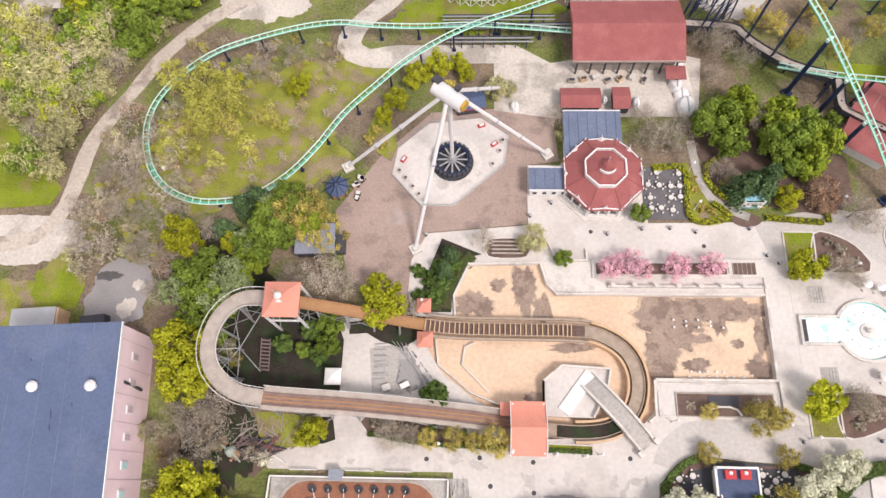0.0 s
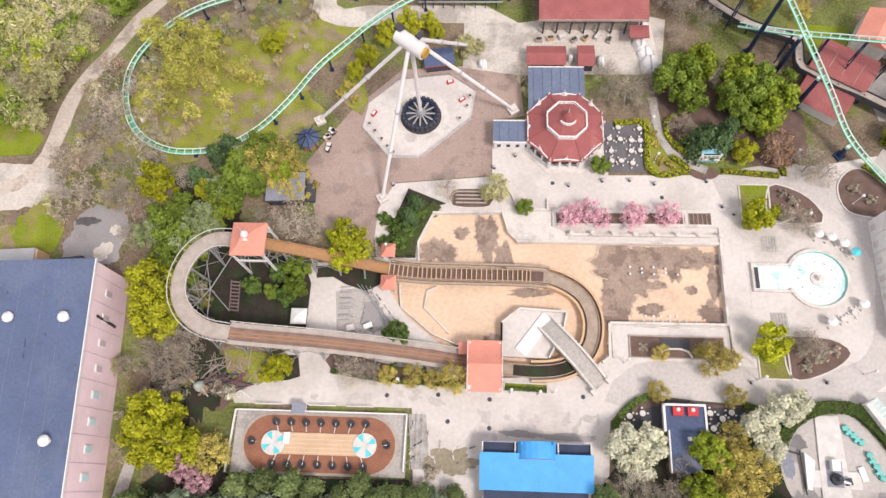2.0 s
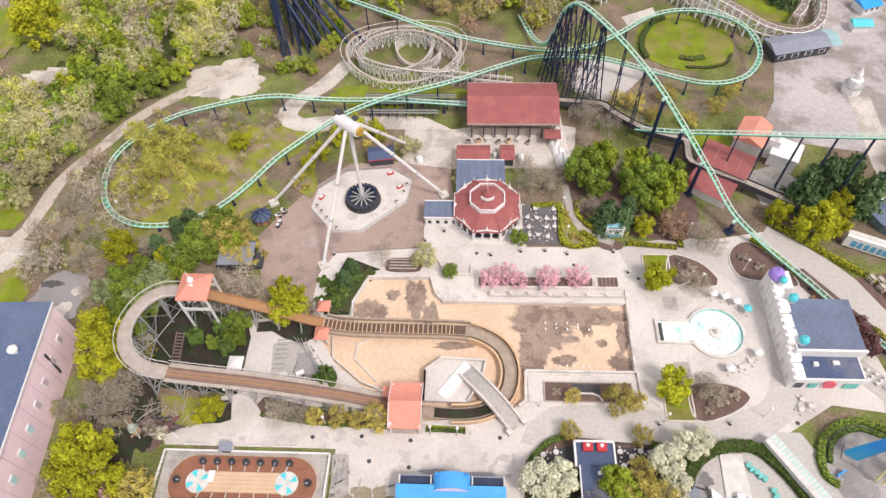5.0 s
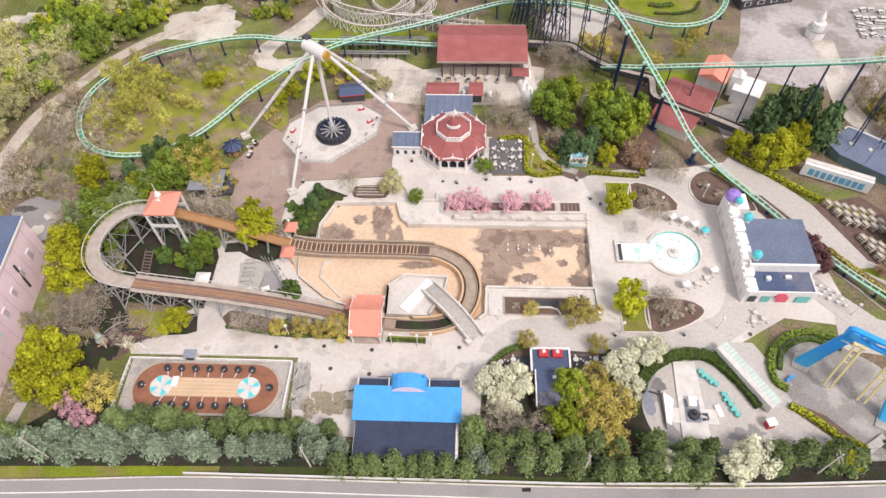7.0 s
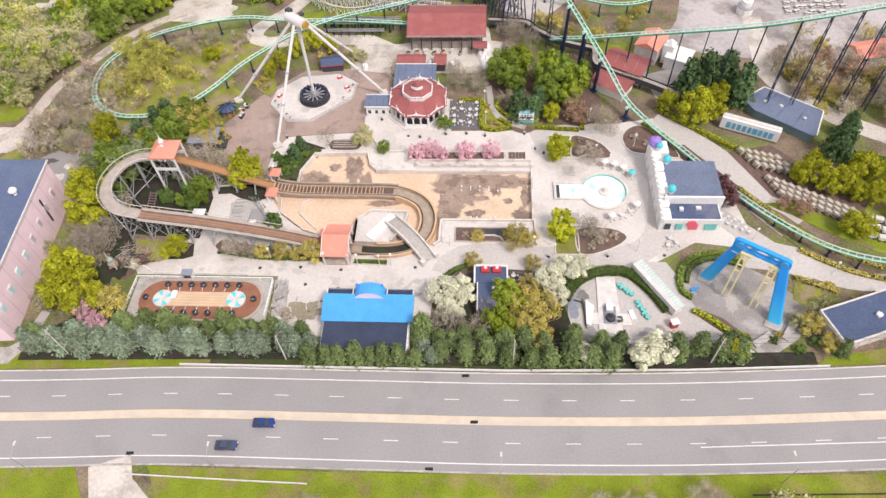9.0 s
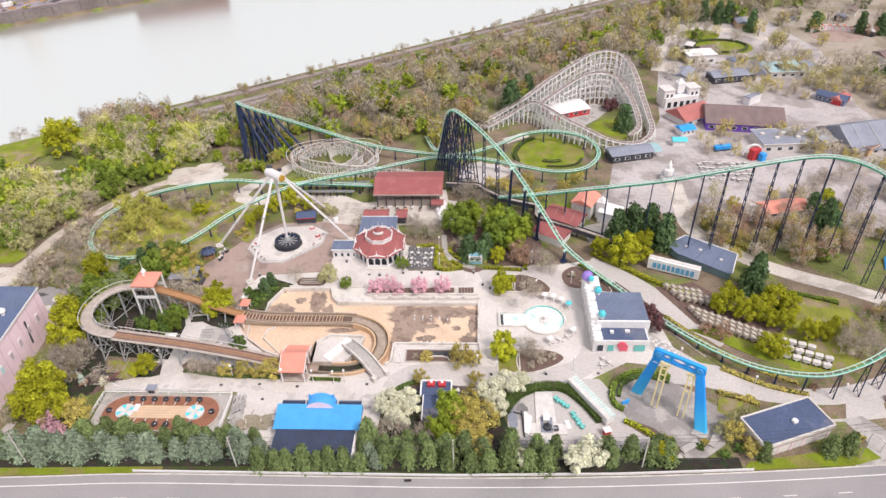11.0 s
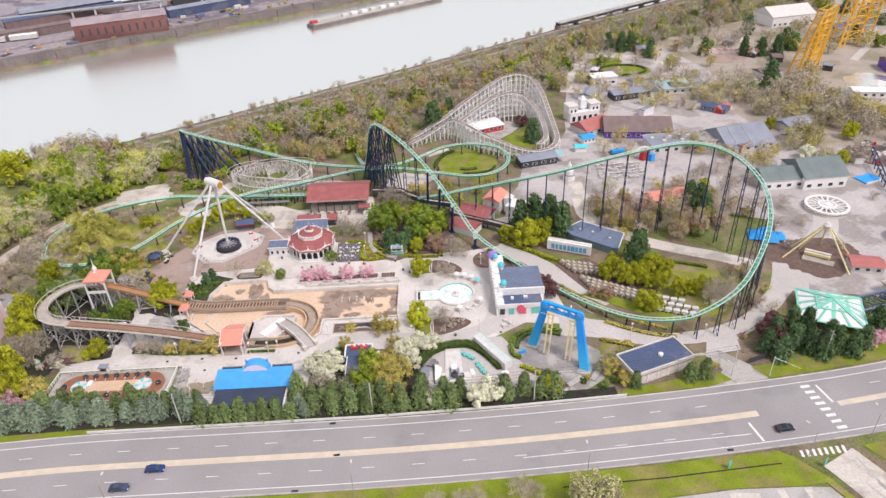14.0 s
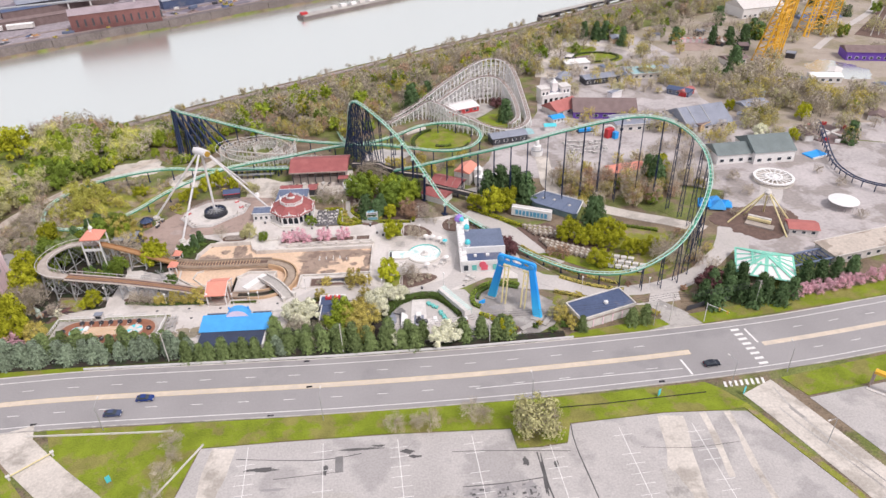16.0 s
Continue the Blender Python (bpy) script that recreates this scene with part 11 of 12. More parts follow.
FAR = [
    ("blue_kiosk", 146, 146, 6, 5, 2.6, WHITE, SKY_BLUE, "small kiosk with a bright blue roof", 20, 1.0),
    ("slate_stall", 219, 177, 12, 6, 2.8, SLATE_BLUE, NAVY_ROOF, "dark blue ride shelter on the midway", -40, 1.2),
    ("brown_stall", 160, 205, 12, 7, 2.8, WHITE, GREY_ROOF, "white stall with grey roof on the midway", 60, 1.6),
    ("white_stall", 196, 205, 9, 6, 2.8, WHITE, GREY_ROOF, "white gabled stall with grey roof", 80, 3.0),
    ("red_stall", 222, 176, 9, 5, 2.4, RED, CORAL_ROOF, "red stall with a coral roof", 40, 1.4),
    ("white_stall", 98.6, 166.6, 18, 11, 2.8, RED, WHITE, "long white-roofed stall with red front", 22, 0.8),
    ("dark_hall", 119, 125.6, 17, 7, 3.2, CHARCOAL, GREY_ROOF, "low hall with grey-blue roof beside the round lawn", 14, 1.2),
    ("purple_hall", 172, 156, 31, 19, 3.4, PURPLE, BROWN_ROOF, "purple-walled hall with brown gabled roof", -8, 4.2),
    ("salmon_house", 151, 160, 15, 12, 2.8, OFFWHITE, CORAL_ROOF, "low white house with coral gabled roof", 30, 3.6),
    ("grey_hall", 182.5, 135.4, 22, 12.5, 3.6, OFFWHITE, GREY_ROOF, "low hall with a flat lilac-grey roof", 4, 0),
    ("pale_canopy", 198, 135.5, 9, 9, 3.8, OFFWHITE, GREY_STEEL, "square pale canopy beside the grey hall", 28, 0.8),
    ("pyramid_hall", 214, 138, 24, 22, 2.6, OFFWHITE, GREY_ROOF, "broad hall with a grey gabled roof and pale ribs", 14, 6.0),
    ("white_hall", 213, 96, 17, 12, 4.4, WHITE, GREEN_ROOF, "white hall wing with grey-green gabled roof", 4, 3.0),
    ("white_hall", 229, 98, 18, 18, 5.2, WHITE, GREEN_ROOF, "big white hall with grey-green gabled roof", 4, 4.6),
    ("long_hall", 184, 203, 26, 8, 3.4, CHARCOAL, GREY_ROOF, "long low hall with slate roof", 12, 1.4),
    ("teal_roofed_stall", 209, 210, 17, 13, 3.0, OFFWHITE, PALE_TEAL, "stall with a pale teal flat roof round a dark well", 4, 0),
    ("white_house", 173, 226, 14, 8, 4.6, WHITE, WHITE, "white flat-roofed house in the garden", 8, 0),
    ("orange_house", 164, 86.4, 15, 7, 2.4, OFFWHITE, SALMON, "small house with salmon hipped roof", 12, 1.8),
    ("red_stall", 213.5, 33, 9.5, 6.5, 2.8, OFFWHITE, CORAL_ROOF, "stall with a low red roof by the path", -14, 1.0),
    ("tan_hall", 230, 20, 36, 9, 3.4, OFFWHITE, DIRT, "long tan flat-roofed shelter along the road", 14, 0),
    ("grey_stall", 246, 150, 14, 9, 3.6, OFFWHITE, GREY_ROOF, "grey-roofed stall among trees", 20, 1.6),
    ("dome_tent", 330, 338, 34, 22, 7.0, WHITE, OFFWHITE, "large pale tensile roof far off", 12, 5),
    ("blue_far_hall", 356, 300, 30, 16, 6.0, OFFWHITE, SLATE_BLUE, "far hall with blue-grey roof", 12, 2.4),
    ("purple_far_hall", 350, 225, 28, 14, 5.0, PURPLE, BROWN_ROOF, "far hall with purple trim", -12, 2.4),
    ("white_far_stall", 304, 188, 16, 8, 3.4, WHITE, WHITE, "white canopy beside a far pond", -10, 1.0),
    ("brown_far_hall", 268, 226, 14, 9, 3.4, OFFWHITE, BROWN_ROOF, "small brown-roofed stall far off", 15, 1.6),
    ("far_hall", 400, 380, 40, 20, 8.0, OFFWHITE, GREY_ROOF, "large grey hall at the park's far end", 10, 2.0),
    ("far_hall", 460, 430, 44, 22, 8.0, WHITE, GREY_ROOF, "large grey hall at the park's far end", 22, 2.0),
]
for name, x, y, sx, sy, h, wall_m, roof_m, label, turn, rise in FAR:
    made_ = flat_building(name, x, y, sx, sy, h, wall_m, roof_m, label, turn, "building", rise, 0.5, max(3, int(sx / 4)))
    if name == "dark_hall":
        part("end_roof", Shape().gable(sx / 2 + 1.6, 0, h - 0.2, 4.6, sy + 0.6, 1.0), PALE_TEAL, made_, "teal lower roof end")
    if name == "teal_roofed_stall":
        part("roof_well", Shape().box(0.6, 0.4, h + 0.3, 8.5, 5.5, 0.12), CHARCOAL, made_, "dark open well in the roof")
    if name == "pyramid_hall":
        for e in (-12.2, -7.0, 0.5):
            for f in (-11.4, 11.4):
                part("roof_rib", Shape().beam((e, f, h + 0.15), (e, 0, h + rise + 0.1), 0.3, 0.2), GREY_STEEL, made_)
    if name == "grey_hall":
        for k in range(5):
            part("roof_unit", Shape().box(-8.5 + k * 4.2, 2.0 - (k % 2) * 4, h + 0.3, 1.6, 1.2, 0.8), OFFWHITE, made_)
castle = thing("white_castle", 150, 176, 0, "white castle-like building with corner towers", "building", turn=14)
part("wall", Shape().box(0, 0, 0, 16, 8, 4.6), WHITE, castle)
for x in (-6, 6):
    t = part("tower", Shape().box(x, 0, 0, 5, 6, 7.4), WHITE, castle)
    part("tower_cap", Shape().box(x, 0, 7.4, 5.6, 6.6, 0.5), OFFWHITE, t)
    for k in range(2):
        part("tower_window", Shape().box(x - 1 + k * 2, -3.04, 4.6, 0.9, 0.1, 1.4), GLASS, t)
for x in (-3.1, 4.2):
    part("roof", Shape().gable(x, 1.0, 4.6, 3.6, 7.4, 1.6, 90), GREY_ROOF, castle, "grey pitched roof")
part("middle_tower", Shape().box(0.6, 1, 4.6, 3.4, 3.4, 5.0).lathe(0.6, 1, [(1.9, 9.6), (0.3, 11.4)], 4, math.pi / 4), WHITE, castle)
for k in range(5):
    part("arch_opening", Shape().box(-6 + k * 3, -4.05, 0.2, 1.6, 0.1, 2.4), DARK, castle)
slide = thing("tower_slide", 130.2, 108.3, 0, "small white tiered tower on the midway", "kiosk")
part("tower_body", Shape().lathe(0, 0, [(2.6, 0), (2.6, 2.4), (1.8, 2.6), (1.8, 4.4), (1.0, 4.6), (0.9, 6.2), (0.1, 8.2)], 10), WHITE, slide)
part("band", Shape().lathe(0, 0, [(2.7, 2.3), (2.7, 2.6)], 10), GREY_STEEL, slide)
tk = thing("teal_kiosk", 141, 136, 0, "turquoise-roofed kiosk on the midway", "kiosk")
part("cabin", Shape().box(0, 0, 0, 5, 3.4, 2.4), WHITE, tk)
part("roof", Shape().gable(0, 0, 2.4, 6, 4.4, 1.0), AQUA, tk)
for k in range(40):
    b = thing("bench_table", 144.5 + (k % 8) * 2.5 + random.uniform(-0.7, 0.7), 107.5 + (k // 8) * 3.0 + random.uniform(-0.8, 0.8), 0.05, "pale midway picnic table", "table", "midway tables", random.uniform(-25, 25))
    part("tabletop", Shape().box(0, 0, 0.7, 1.9, 0.8, 0.08), OFFWHITE, b)
    for y in (-0.8, 0.8):
        part("bench", Shape().box(0, y, 0.4, 1.9, 0.3, 0.06), OFFWHITE, b)
    for x in (-0.7, 0.7):
        part("leg", Shape().box(x, 0, 0, 0.1, 1.4, 0.7), GREY_STEEL, b)
rd = thing("red_ride", 167, 124, 0, "red and blue upright ride with white trim", "amusement ride")
part("frame", Shape().box(0, 0, 0, 4, 2.4, 4.4, 30), RED, rd)
part("panel", Shape().box(2.6, -1.6, 0, 2.2, 2.0, 3.2, 30), SKY_BLUE, rd)
part("arch", Shape().sweep([Vector((3.6 * math.cos(radians(a)), 1.6, 1.0 + 4 * math.sin(radians(a)))) for a in range(0, 181, 15)], [(-0.4, 0), (0.4, 0), (0.4, 0.5), (-0.4, 0.5)]), WHITE, rd)
bl = thing("blue_ride_train", 157.6, 132, 0, "bright blue ride car on the midway", "amusement ride")
part("body", Shape().box(0, 0, 0.4, 7, 2.2, 1.2, 10), SKY_BLUE, bl)
part("base", Shape().box(0, 0, 0, 8.6, 3.4, 0.4, 10), CHARCOAL, bl)
sail = thing("blue_tarps", 190, 54.5, 0, "bright blue tarpaulin tents under the coaster track", "tent", turn=-20)
for k, (x, y, sx, sy, h) in enumerate(((-3, 0, 5.5, 6, 3.6), (1.5, -1.5, 6, 5, 4.2), (4.6, 1.2, 4.4, 5.4, 2.8), (0.5, 3.2, 5, 4, 3.2))):
    part("tarp", Shape().add([(x - sx / 2, y - sy / 2, 0.4), (x + sx / 2, y - sy / 2, 0.9), (x + sx / 2, y + sy / 2, 0.5), (x - sx / 2, y + sy / 2, 1.1), (x + 0.4, y - 0.3, h), (x, y, 0.2)], [(0, 1, 4), (1, 2, 4), (2, 3, 4), (3, 0, 4), (1, 0, 5), (2, 1, 5), (3, 2, 5), (0, 3, 5)]), (SKY_BLUE, BRIGHT_BLUE)[k % 2], sail)
    part("pole", Shape().rod((x + 0.4, y - 0.3, 0), (x + 0.4, y - 0.3, h), 0.08, n=6), GREY_STEEL, sail)
carous = thing("round_ride", 222, 73, 0, "white spoked round ride over a pale base", "amusement ride")
part("base", Shape().lathe(0, 0, [(8.0, 0), (7.8, 0.7)], 36), PALE_DIRT, carous)
rim_ = [Vector((7.4 * math.cos(math.tau * k / 36), 7.4 * math.sin(math.tau * k / 36), 1.6)) for k in range(36)]
part("rim", Shape().sweep(rim_, [(-0.5, -0.2), (0.5, -0.2), (0.5, 0.3), (-0.5, 0.3)], closed=True), WHITE, carous)
part("inner_rim", Shape().sweep([p * 0.42 + Vector((0, 0, 1.0)) for p in rim_], [(-0.3, -0.2), (0.3, -0.2), (0.3, 0.3), (-0.3, 0.3)], closed=True), WHITE, carous)
for k in range(18):
    a = math.tau * k / 18
    part("spoke", Shape().beam((1.2 * math.cos(a), 1.2 * math.sin(a), 1.7), (7.2 * math.cos(a), 7.2 * math.sin(a), 1.6), 0.5, 0.25), WHITE, carous)
part("hub", Shape().lathe(0, 0, [(1.5, 0.7), (1.3, 2.2), (0.3, 2.8)], 14), WHITE, carous)
star = thing("spider_ride", 203.4, 42.6, 0, "tall A-frame swing ride with cream legs", "amusement ride")
for k, (x, y) in enumerate(((-13.0, -0.9), (3.5, -13.0), (9.6, -3.1), (-4.8, 4.0), (-7, 5.4), (3.4, 5.6))):
    part("leg", Shape().rod((x, y, 0), (0.4 * x / 7, 0.4 * y / 7, 11.4), 0.3, 0.24, 8), CREAM_STEEL, star)
part("head", Shape().lathe(0, 0, [(1.2, 10.8), (1.4, 11.6), (0.5, 12.6)], 12), OFFWHITE, star)
part("gondola", Shape().beam((-5.0, 0.4, 1.4), (1.6, -4.2, 1.4), 2.6, 0.9), CREAM_STEEL, star, "cream swing gondola")
part("gondola_seat", Shape().beam((-5.0, 0.4, 2.0), (1.6, -4.2, 2.0), 1.0, 0.7), OFFWHITE, star)
part("platform", Shape().beam((-6.6, -1.6, 0.3), (1.4, -7.2, 0.3), 3.2, 0.6), GREY_WOOD, star)
dish = thing("round_canopy", 237.5, 49, 0, "round white canopy on the far plaza", "canopy")
part("cloth", Shape().lathe(0, 0, [(5.4, 2.8), (5.4, 3.0), (0.2, 4.2)], 26), WHITE, dish)
for k in range(10):
    a = math.tau * k / 10
    part("post", Shape().rod((4.9 * math.cos(a), 4.9 * math.sin(a), 0), (4.9 * math.cos(a), 4.9 * math.sin(a), 2.9), 0.1, n=5), GREY_STEEL, dish)
TEAL_STRIPE = paint("mint_canvas", (0.22, 0.56, 0.44), 0.7, 0.12)
tent = thing("striped_pavilion", 189, 9.4, 0, "square pavilion with mint-and-white striped pyramid roof", "pavilion", turn=-22)
part("roof", Shape().add([(-9, -8, 3), (9, -8, 3), (9, 8, 3), (-9, 8, 3), (0, 0, 6.8)], [(0, 1, 4), (1, 2, 4), (2, 3, 4), (3, 0, 4), (3, 2, 1, 0)]), WHITE, tent)
peak = Vector((0, 0, 6.9))
for x, y in ((-9, -8), (9, -8), (9, 8), (-9, 8), (0, -8), (9, 0), (0, 8), (-9, 0)):
    part("stripe", Shape().beam(Vector((x, y, 3.06)), peak, 1.1, 0.1), TEAL_STRIPE, tent)
for x, y in ((-4.5, -8), (4.5, -8), (9, -4), (9, 4), (-4.5, 8), (4.5, 8), (-9, -4), (-9, 4)):
    part("stripe", Shape().beam(Vector((x, y, 3.06)), peak.lerp(Vector((x, y, 3.06)), 0.35), 0.7, 0.1), TEAL_STRIPE, tent)
for f in (0.45, 0.98):
    for (ax, ay), (bx_, by_) in (((-9, -8), (9, -8)), ((9, -8), (9, 8)), ((9, 8), (-9, 8)), ((-9, 8), (-9, -8))):
        a, b = peak.lerp(Vector((ax, ay, 3.06)), f), peak.lerp(Vector((bx_, by_, 3.06)), f)
        part("stripe", Shape().beam(a, b, 0.8, 0.1), TEAL_STRIPE, tent)
for x in (-8.4, 8.4):
    for y in (-7.4, 0, 7.4):
        part("post", Shape().box(x, y, 0, 0.3, 0.3, 3.0), WHITE, tent)
lat2 = thing("blue_lattice_ride", 206, 13, 0, "low dark blue steel lattice ride", "amusement ride", turn=14)
for k in range(9):
    part("brace", Shape().rod((-8 + k * 2, -3, 0), (-6 + k * 2, -3, 2.6), 0.1, n=4).rod((-8 + k * 2, 3, 0), (-8 + k * 2, -3, 2.6), 0.1, n=4), BLACK_STEEL, lat2)
    part("frame", Shape().rod((-8 + k * 2, -3, 0), (-8 + k * 2, -3, 2.6), 0.14, n=4).rod((-8 + k * 2, 3, 0), (-8 + k * 2, 3, 2.6), 0.14, n=4).beam((-8 + k * 2, -3, 2.6), (-8 + k * 2, 3, 2.6), 0.2, 0.2), paint("lattice_blue", (0.05, 0.09, 0.25), 0.5) if k == 0 else bpy.data.materials["lattice_blue"], lat2)
part("track", Shape().box(0, -3, 2.6, 17, 0.8, 0.25).box(0, 3, 2.6, 17, 0.8, 0.25), SLATE_BLUE, lat2)
# yellow steel coaster, far
yc = thing("yellow_coaster", 287, 221, 0, "tall yellow steel coaster towers far off", "roller coaster", turn=8)


def yellow_tower(x, y, w, d, h, lean, bays):
    """An open leaning lattice tower with a steep track down its middle."""
    feet = [Vector((x + a * w / 2, y + b * d / 2, 0)) for a, b in ((-1, -1), (1, -1), (1, 1), (-1, 1))]
    heads = [Vector((x + lean + a * w * 0.36, y + b * d * 0.3, h + a * 1.4)) for a, b in ((-1, -1), (1, -1), (1, 1), (-1, 1))]
    for f, e in zip(feet, heads):
        part("column", Shape().rod(f, e, 0.55, 0.45, 6), YELLOW_STEEL, yc)
    for k in range(bays):
        u, v_ = k / bays, (k + 1) / bays
        for a in range(4):
            b = (a + 1) % 4
            part("tie", Shape().rod(feet[a].lerp(heads[a], v_), feet[b].lerp(heads[b], v_), 0.28, n=4), YELLOW_STEEL, yc)
            if (a + k) % 2:
                part("brace", Shape().rod(feet[a].lerp(heads[a], u), feet[b].lerp(heads[b], v_), 0.24, n=4), YELLOW_STEEL, yc)


yellow_tower(0, 4, 10, 8, 37, 8.0, 10)
yellow_tower(9, 10, 7, 6, 33, 6.0, 9)
yellow_tower(62, 50, 13, 9, 54, 8, 12)
yellow_tower(80, 58, 9, 8, 52, 6, 11)
for pts in ([(-2, -8, 1), (0.5, -5, 8), (2.5, -2, 17), (4, 0, 26), (6.5, 3, 30.4), (9, 8, 28), (12, 14, 20), (16, 22, 10)], [(52, 38, 2), (57, 43, 14), (62, 48, 30), (67, 52, 46), (72, 55, 53), (80, 58, 53), (88, 61, 49), (94, 64, 36), (98, 66, 18)]):
    line = smooth_path(pts, 2)
    for side in (-1.0, 1.0):
        part("rail", Shape().sweep(line, [(side - 0.3, -0.3), (side + 0.3, -0.3), (side + 0.3, 0.3), (side - 0.3, 0.3)]), YELLOW_STEEL, yc)
    for a, b in zip(line[::2], line[1::2]):
        d = b - a
        n = Vector((d.y, -d.x, 0)).normalized()
        part("tie", Shape().beam(a - n, a + n, 0.4, 0.3), YELLOW_STEEL, yc)
sheet("grove_floor", [(238, 126), (300, 128), (360, 170), (430, 250), (430, 420), (330, 360), (240, 312), (226, 300), (240, 240), (228, 170)], 0.0, 0.3, PALE_BROWN, "pale trodden ground below far trees", "ground")
sheet("dark_terrace", [(370, 273), (386, 257), (420, 276), (470, 350), (446, 366), (420, 330)], 0.06, 0.3, MULCH, "dark brown terraced ground beside the far coaster", "ground")
for k in range(7):
    ribbon("terrace_rail", [(378 + k * 6, 268 + k * 1.5), (408 + k * 6, 310 + k * 1.5), (440 + k * 5, 352 - k * 3)], 0.7, 0.3, 0.3, GREY_CONCRETE, "pale rail across the dark terrace", "rail", 6)
ribbon("far_path", [(330, 246), (361, 279), (415, 331), (438, 364), (452, 392)], 4.5, 0.08, 0.3, WALK_GREY, "pale curving path far off", "path", 5)
sheet("far_pond", blob(322, 206, 16, 17, 91, 60, 0.25), 0.05, 0.3, water, "far pond reflecting a pale sky", "pond")
arc_ = thing("arcade_ring", 257, 264, 0, "curved white and pink arcade", "building")
for k in range(14):
    a = radians(20 + k * 10)
    x, y = 12 * math.cos(a), 8 * math.sin(a)
    part("bay", Shape().box(x, y, 0, 2.0, 1.6, 2.6, math.degrees(a)), WHITE if k % 2 else PINK, arc_)
    part("bay_roof", Shape().box(x, y, 2.6, 2.4, 2.0, 0.3, math.degrees(a)), SALMON if k % 2 else OFFWHITE, arc_)
sheet("arcade_floor", oval(257, 262, 14, 10, 30), 0.08, 0.3, RED_PAVING, "reddish round arcade floor", "pavement")
wh = thing("whirl_ride", 269, 116, 0, "red and white ride on a round brown pad", "amusement ride")
part("pad", Shape().lathe(0, 0, [(12, 0), (11.8, 0.3)], 30), BROWN_ROOF, wh)
for k in range(14):
    a = math.tau * k / 14
    part("panel", Shape().box(10.6 * math.cos(a), 10.6 * math.sin(a), 0.3, 2.2, 0.6, 1.6, math.degrees(a) + 90), RED if k % 2 else WHITE, wh)
part("arm", Shape().box(0, 0, 0.3, 13, 1.2, 0.9, 30).box(0, 0, 0.3, 13, 1.2, 0.9, 120), OFFWHITE, wh)
mat_ = thing("blue_mat", 251, 95, 0, "bright blue ride pool beside the path", "pool", turn=20)
part("liner", Shape().box(0, 0, 0, 9, 6, 0.5), SKY_BLUE, mat_)
part("edge", Shape().box(0, -3.2, 0, 9.4, 0.4, 0.7), WHITE, mat_)
ln = thing("low_dark_coaster", 0, 0, 0, "low dark curving ride track on black posts", "roller coaster")
lp = smooth_path([(266, 124, 4), (262, 112, 4.4), (257.5, 100, 4), (253.5, 88, 3), (251.5, 78, 2.6), (252.4, 66, 3), (258, 58, 3.6), (266, 56, 4)], 2)
for side in (-0.8, 0.8):
    part("rail", Shape().sweep(lp, [(side - 0.2, -0.2), (side + 0.2, -0.2), (side + 0.2, 0.2), (side - 0.2, 0.2)]), BLACK_STEEL, ln)
for a, b in zip(lp[::2], lp[2::2]):
    n = Vector(((b - a).y, -(b - a).x, 0)).normalized()
    part("tie", Shape().beam(a - n, a + n, 0.3, 0.2), SLATE_BLUE, ln)
    part("post", Shape().rod((a.x, a.y, 0), tuple(a), 0.2, n=6), BLACK_STEEL, ln)
random.seed(21)
for k in range(30):
    x, y = random.uniform(150, 330), random.uniform(100, 300)
    if to_river(x, y) > -115 or (150 < x < 235 and y < 215 and random.random() < 0.5):
        continue
    flat_building("far_stall", x, y, random.uniform(4, 11), random.uniform(3, 7), random.uniform(2.6, 4), random.choice((WHITE, OFFWHITE, TAN_DECK, CHARCOAL)), random.choice((GREY_ROOF, GREY_ROOF, OFFWHITE, BROWN_ROOF, BROWN_ROOF, SLATE_BLUE)), "small park stall with a low roof", random.uniform(0, 90), "stall", random.choice((0, 0.8, 1.4)), 0.3, 0)

# ---------------------------------------------------------------- across the river
mill = thing("brick_mill", -194.3, 473.9, -21, "long dark red brick mill with pale roof on the quay", "building", turn=23.1)
part("wall", Shape().box(0, 0, 0, 76, 20, 14), BRICK, mill)
part("roof", Shape().gable(0, 0, 14, 77, 21.4, 4), paint("mauve_sheet_roof", (0.33, 0.27, 0.29), 0.8, 0.25, 0.08, 1.0), mill)
for k in range(12):
    part("pier", Shape().box(-35.4 + k * 6.4, -10.2, 0, 1.0, 0.7, 14), BRICK, mill)
    w = part("window", Shape().box(-32.2 + k * 6.4, -10.06, 4, 1.6, 0.2, 6), CHARCOAL, mill)
    part("sill", Shape().box(-32.2 + k * 6.4, -10.3, 3.7, 2.8, 0.5, 0.3), STONE, w)
random.seed(9)
for k in range(58):
    u, d = random.uniform(-330, 480), random.uniform(275, 600)
    x, y = along(u, d)
    if math.hypot(x + 190, y - 470) < 62:
        continue
    sx, sy, h = random.uniform(25, 110), random.uniform(9, 20), random.uniform(4, 11)
    f = thing("mill_shed", x, y, -21, "long industrial shed across the river", "building", "mill sheds", turn=35 + random.uniform(-6, 2))
    part("wall", Shape().box(0, 0, 0, sx, sy, h), random.choice((BRICK, GREY_ROOF, BROWN_ROOF, CHARCOAL, CHARCOAL, NAVY_ROOF)), f)
    part("roof", Shape().gable(0, 0, h, sx + 1, sy + 1, random.uniform(1, 4)), random.choice((GREY_ROOF, BROWN_ROOF, NAVY_ROOF, CHARCOAL, GREY_CONCRETE, OFFWHITE)), f)
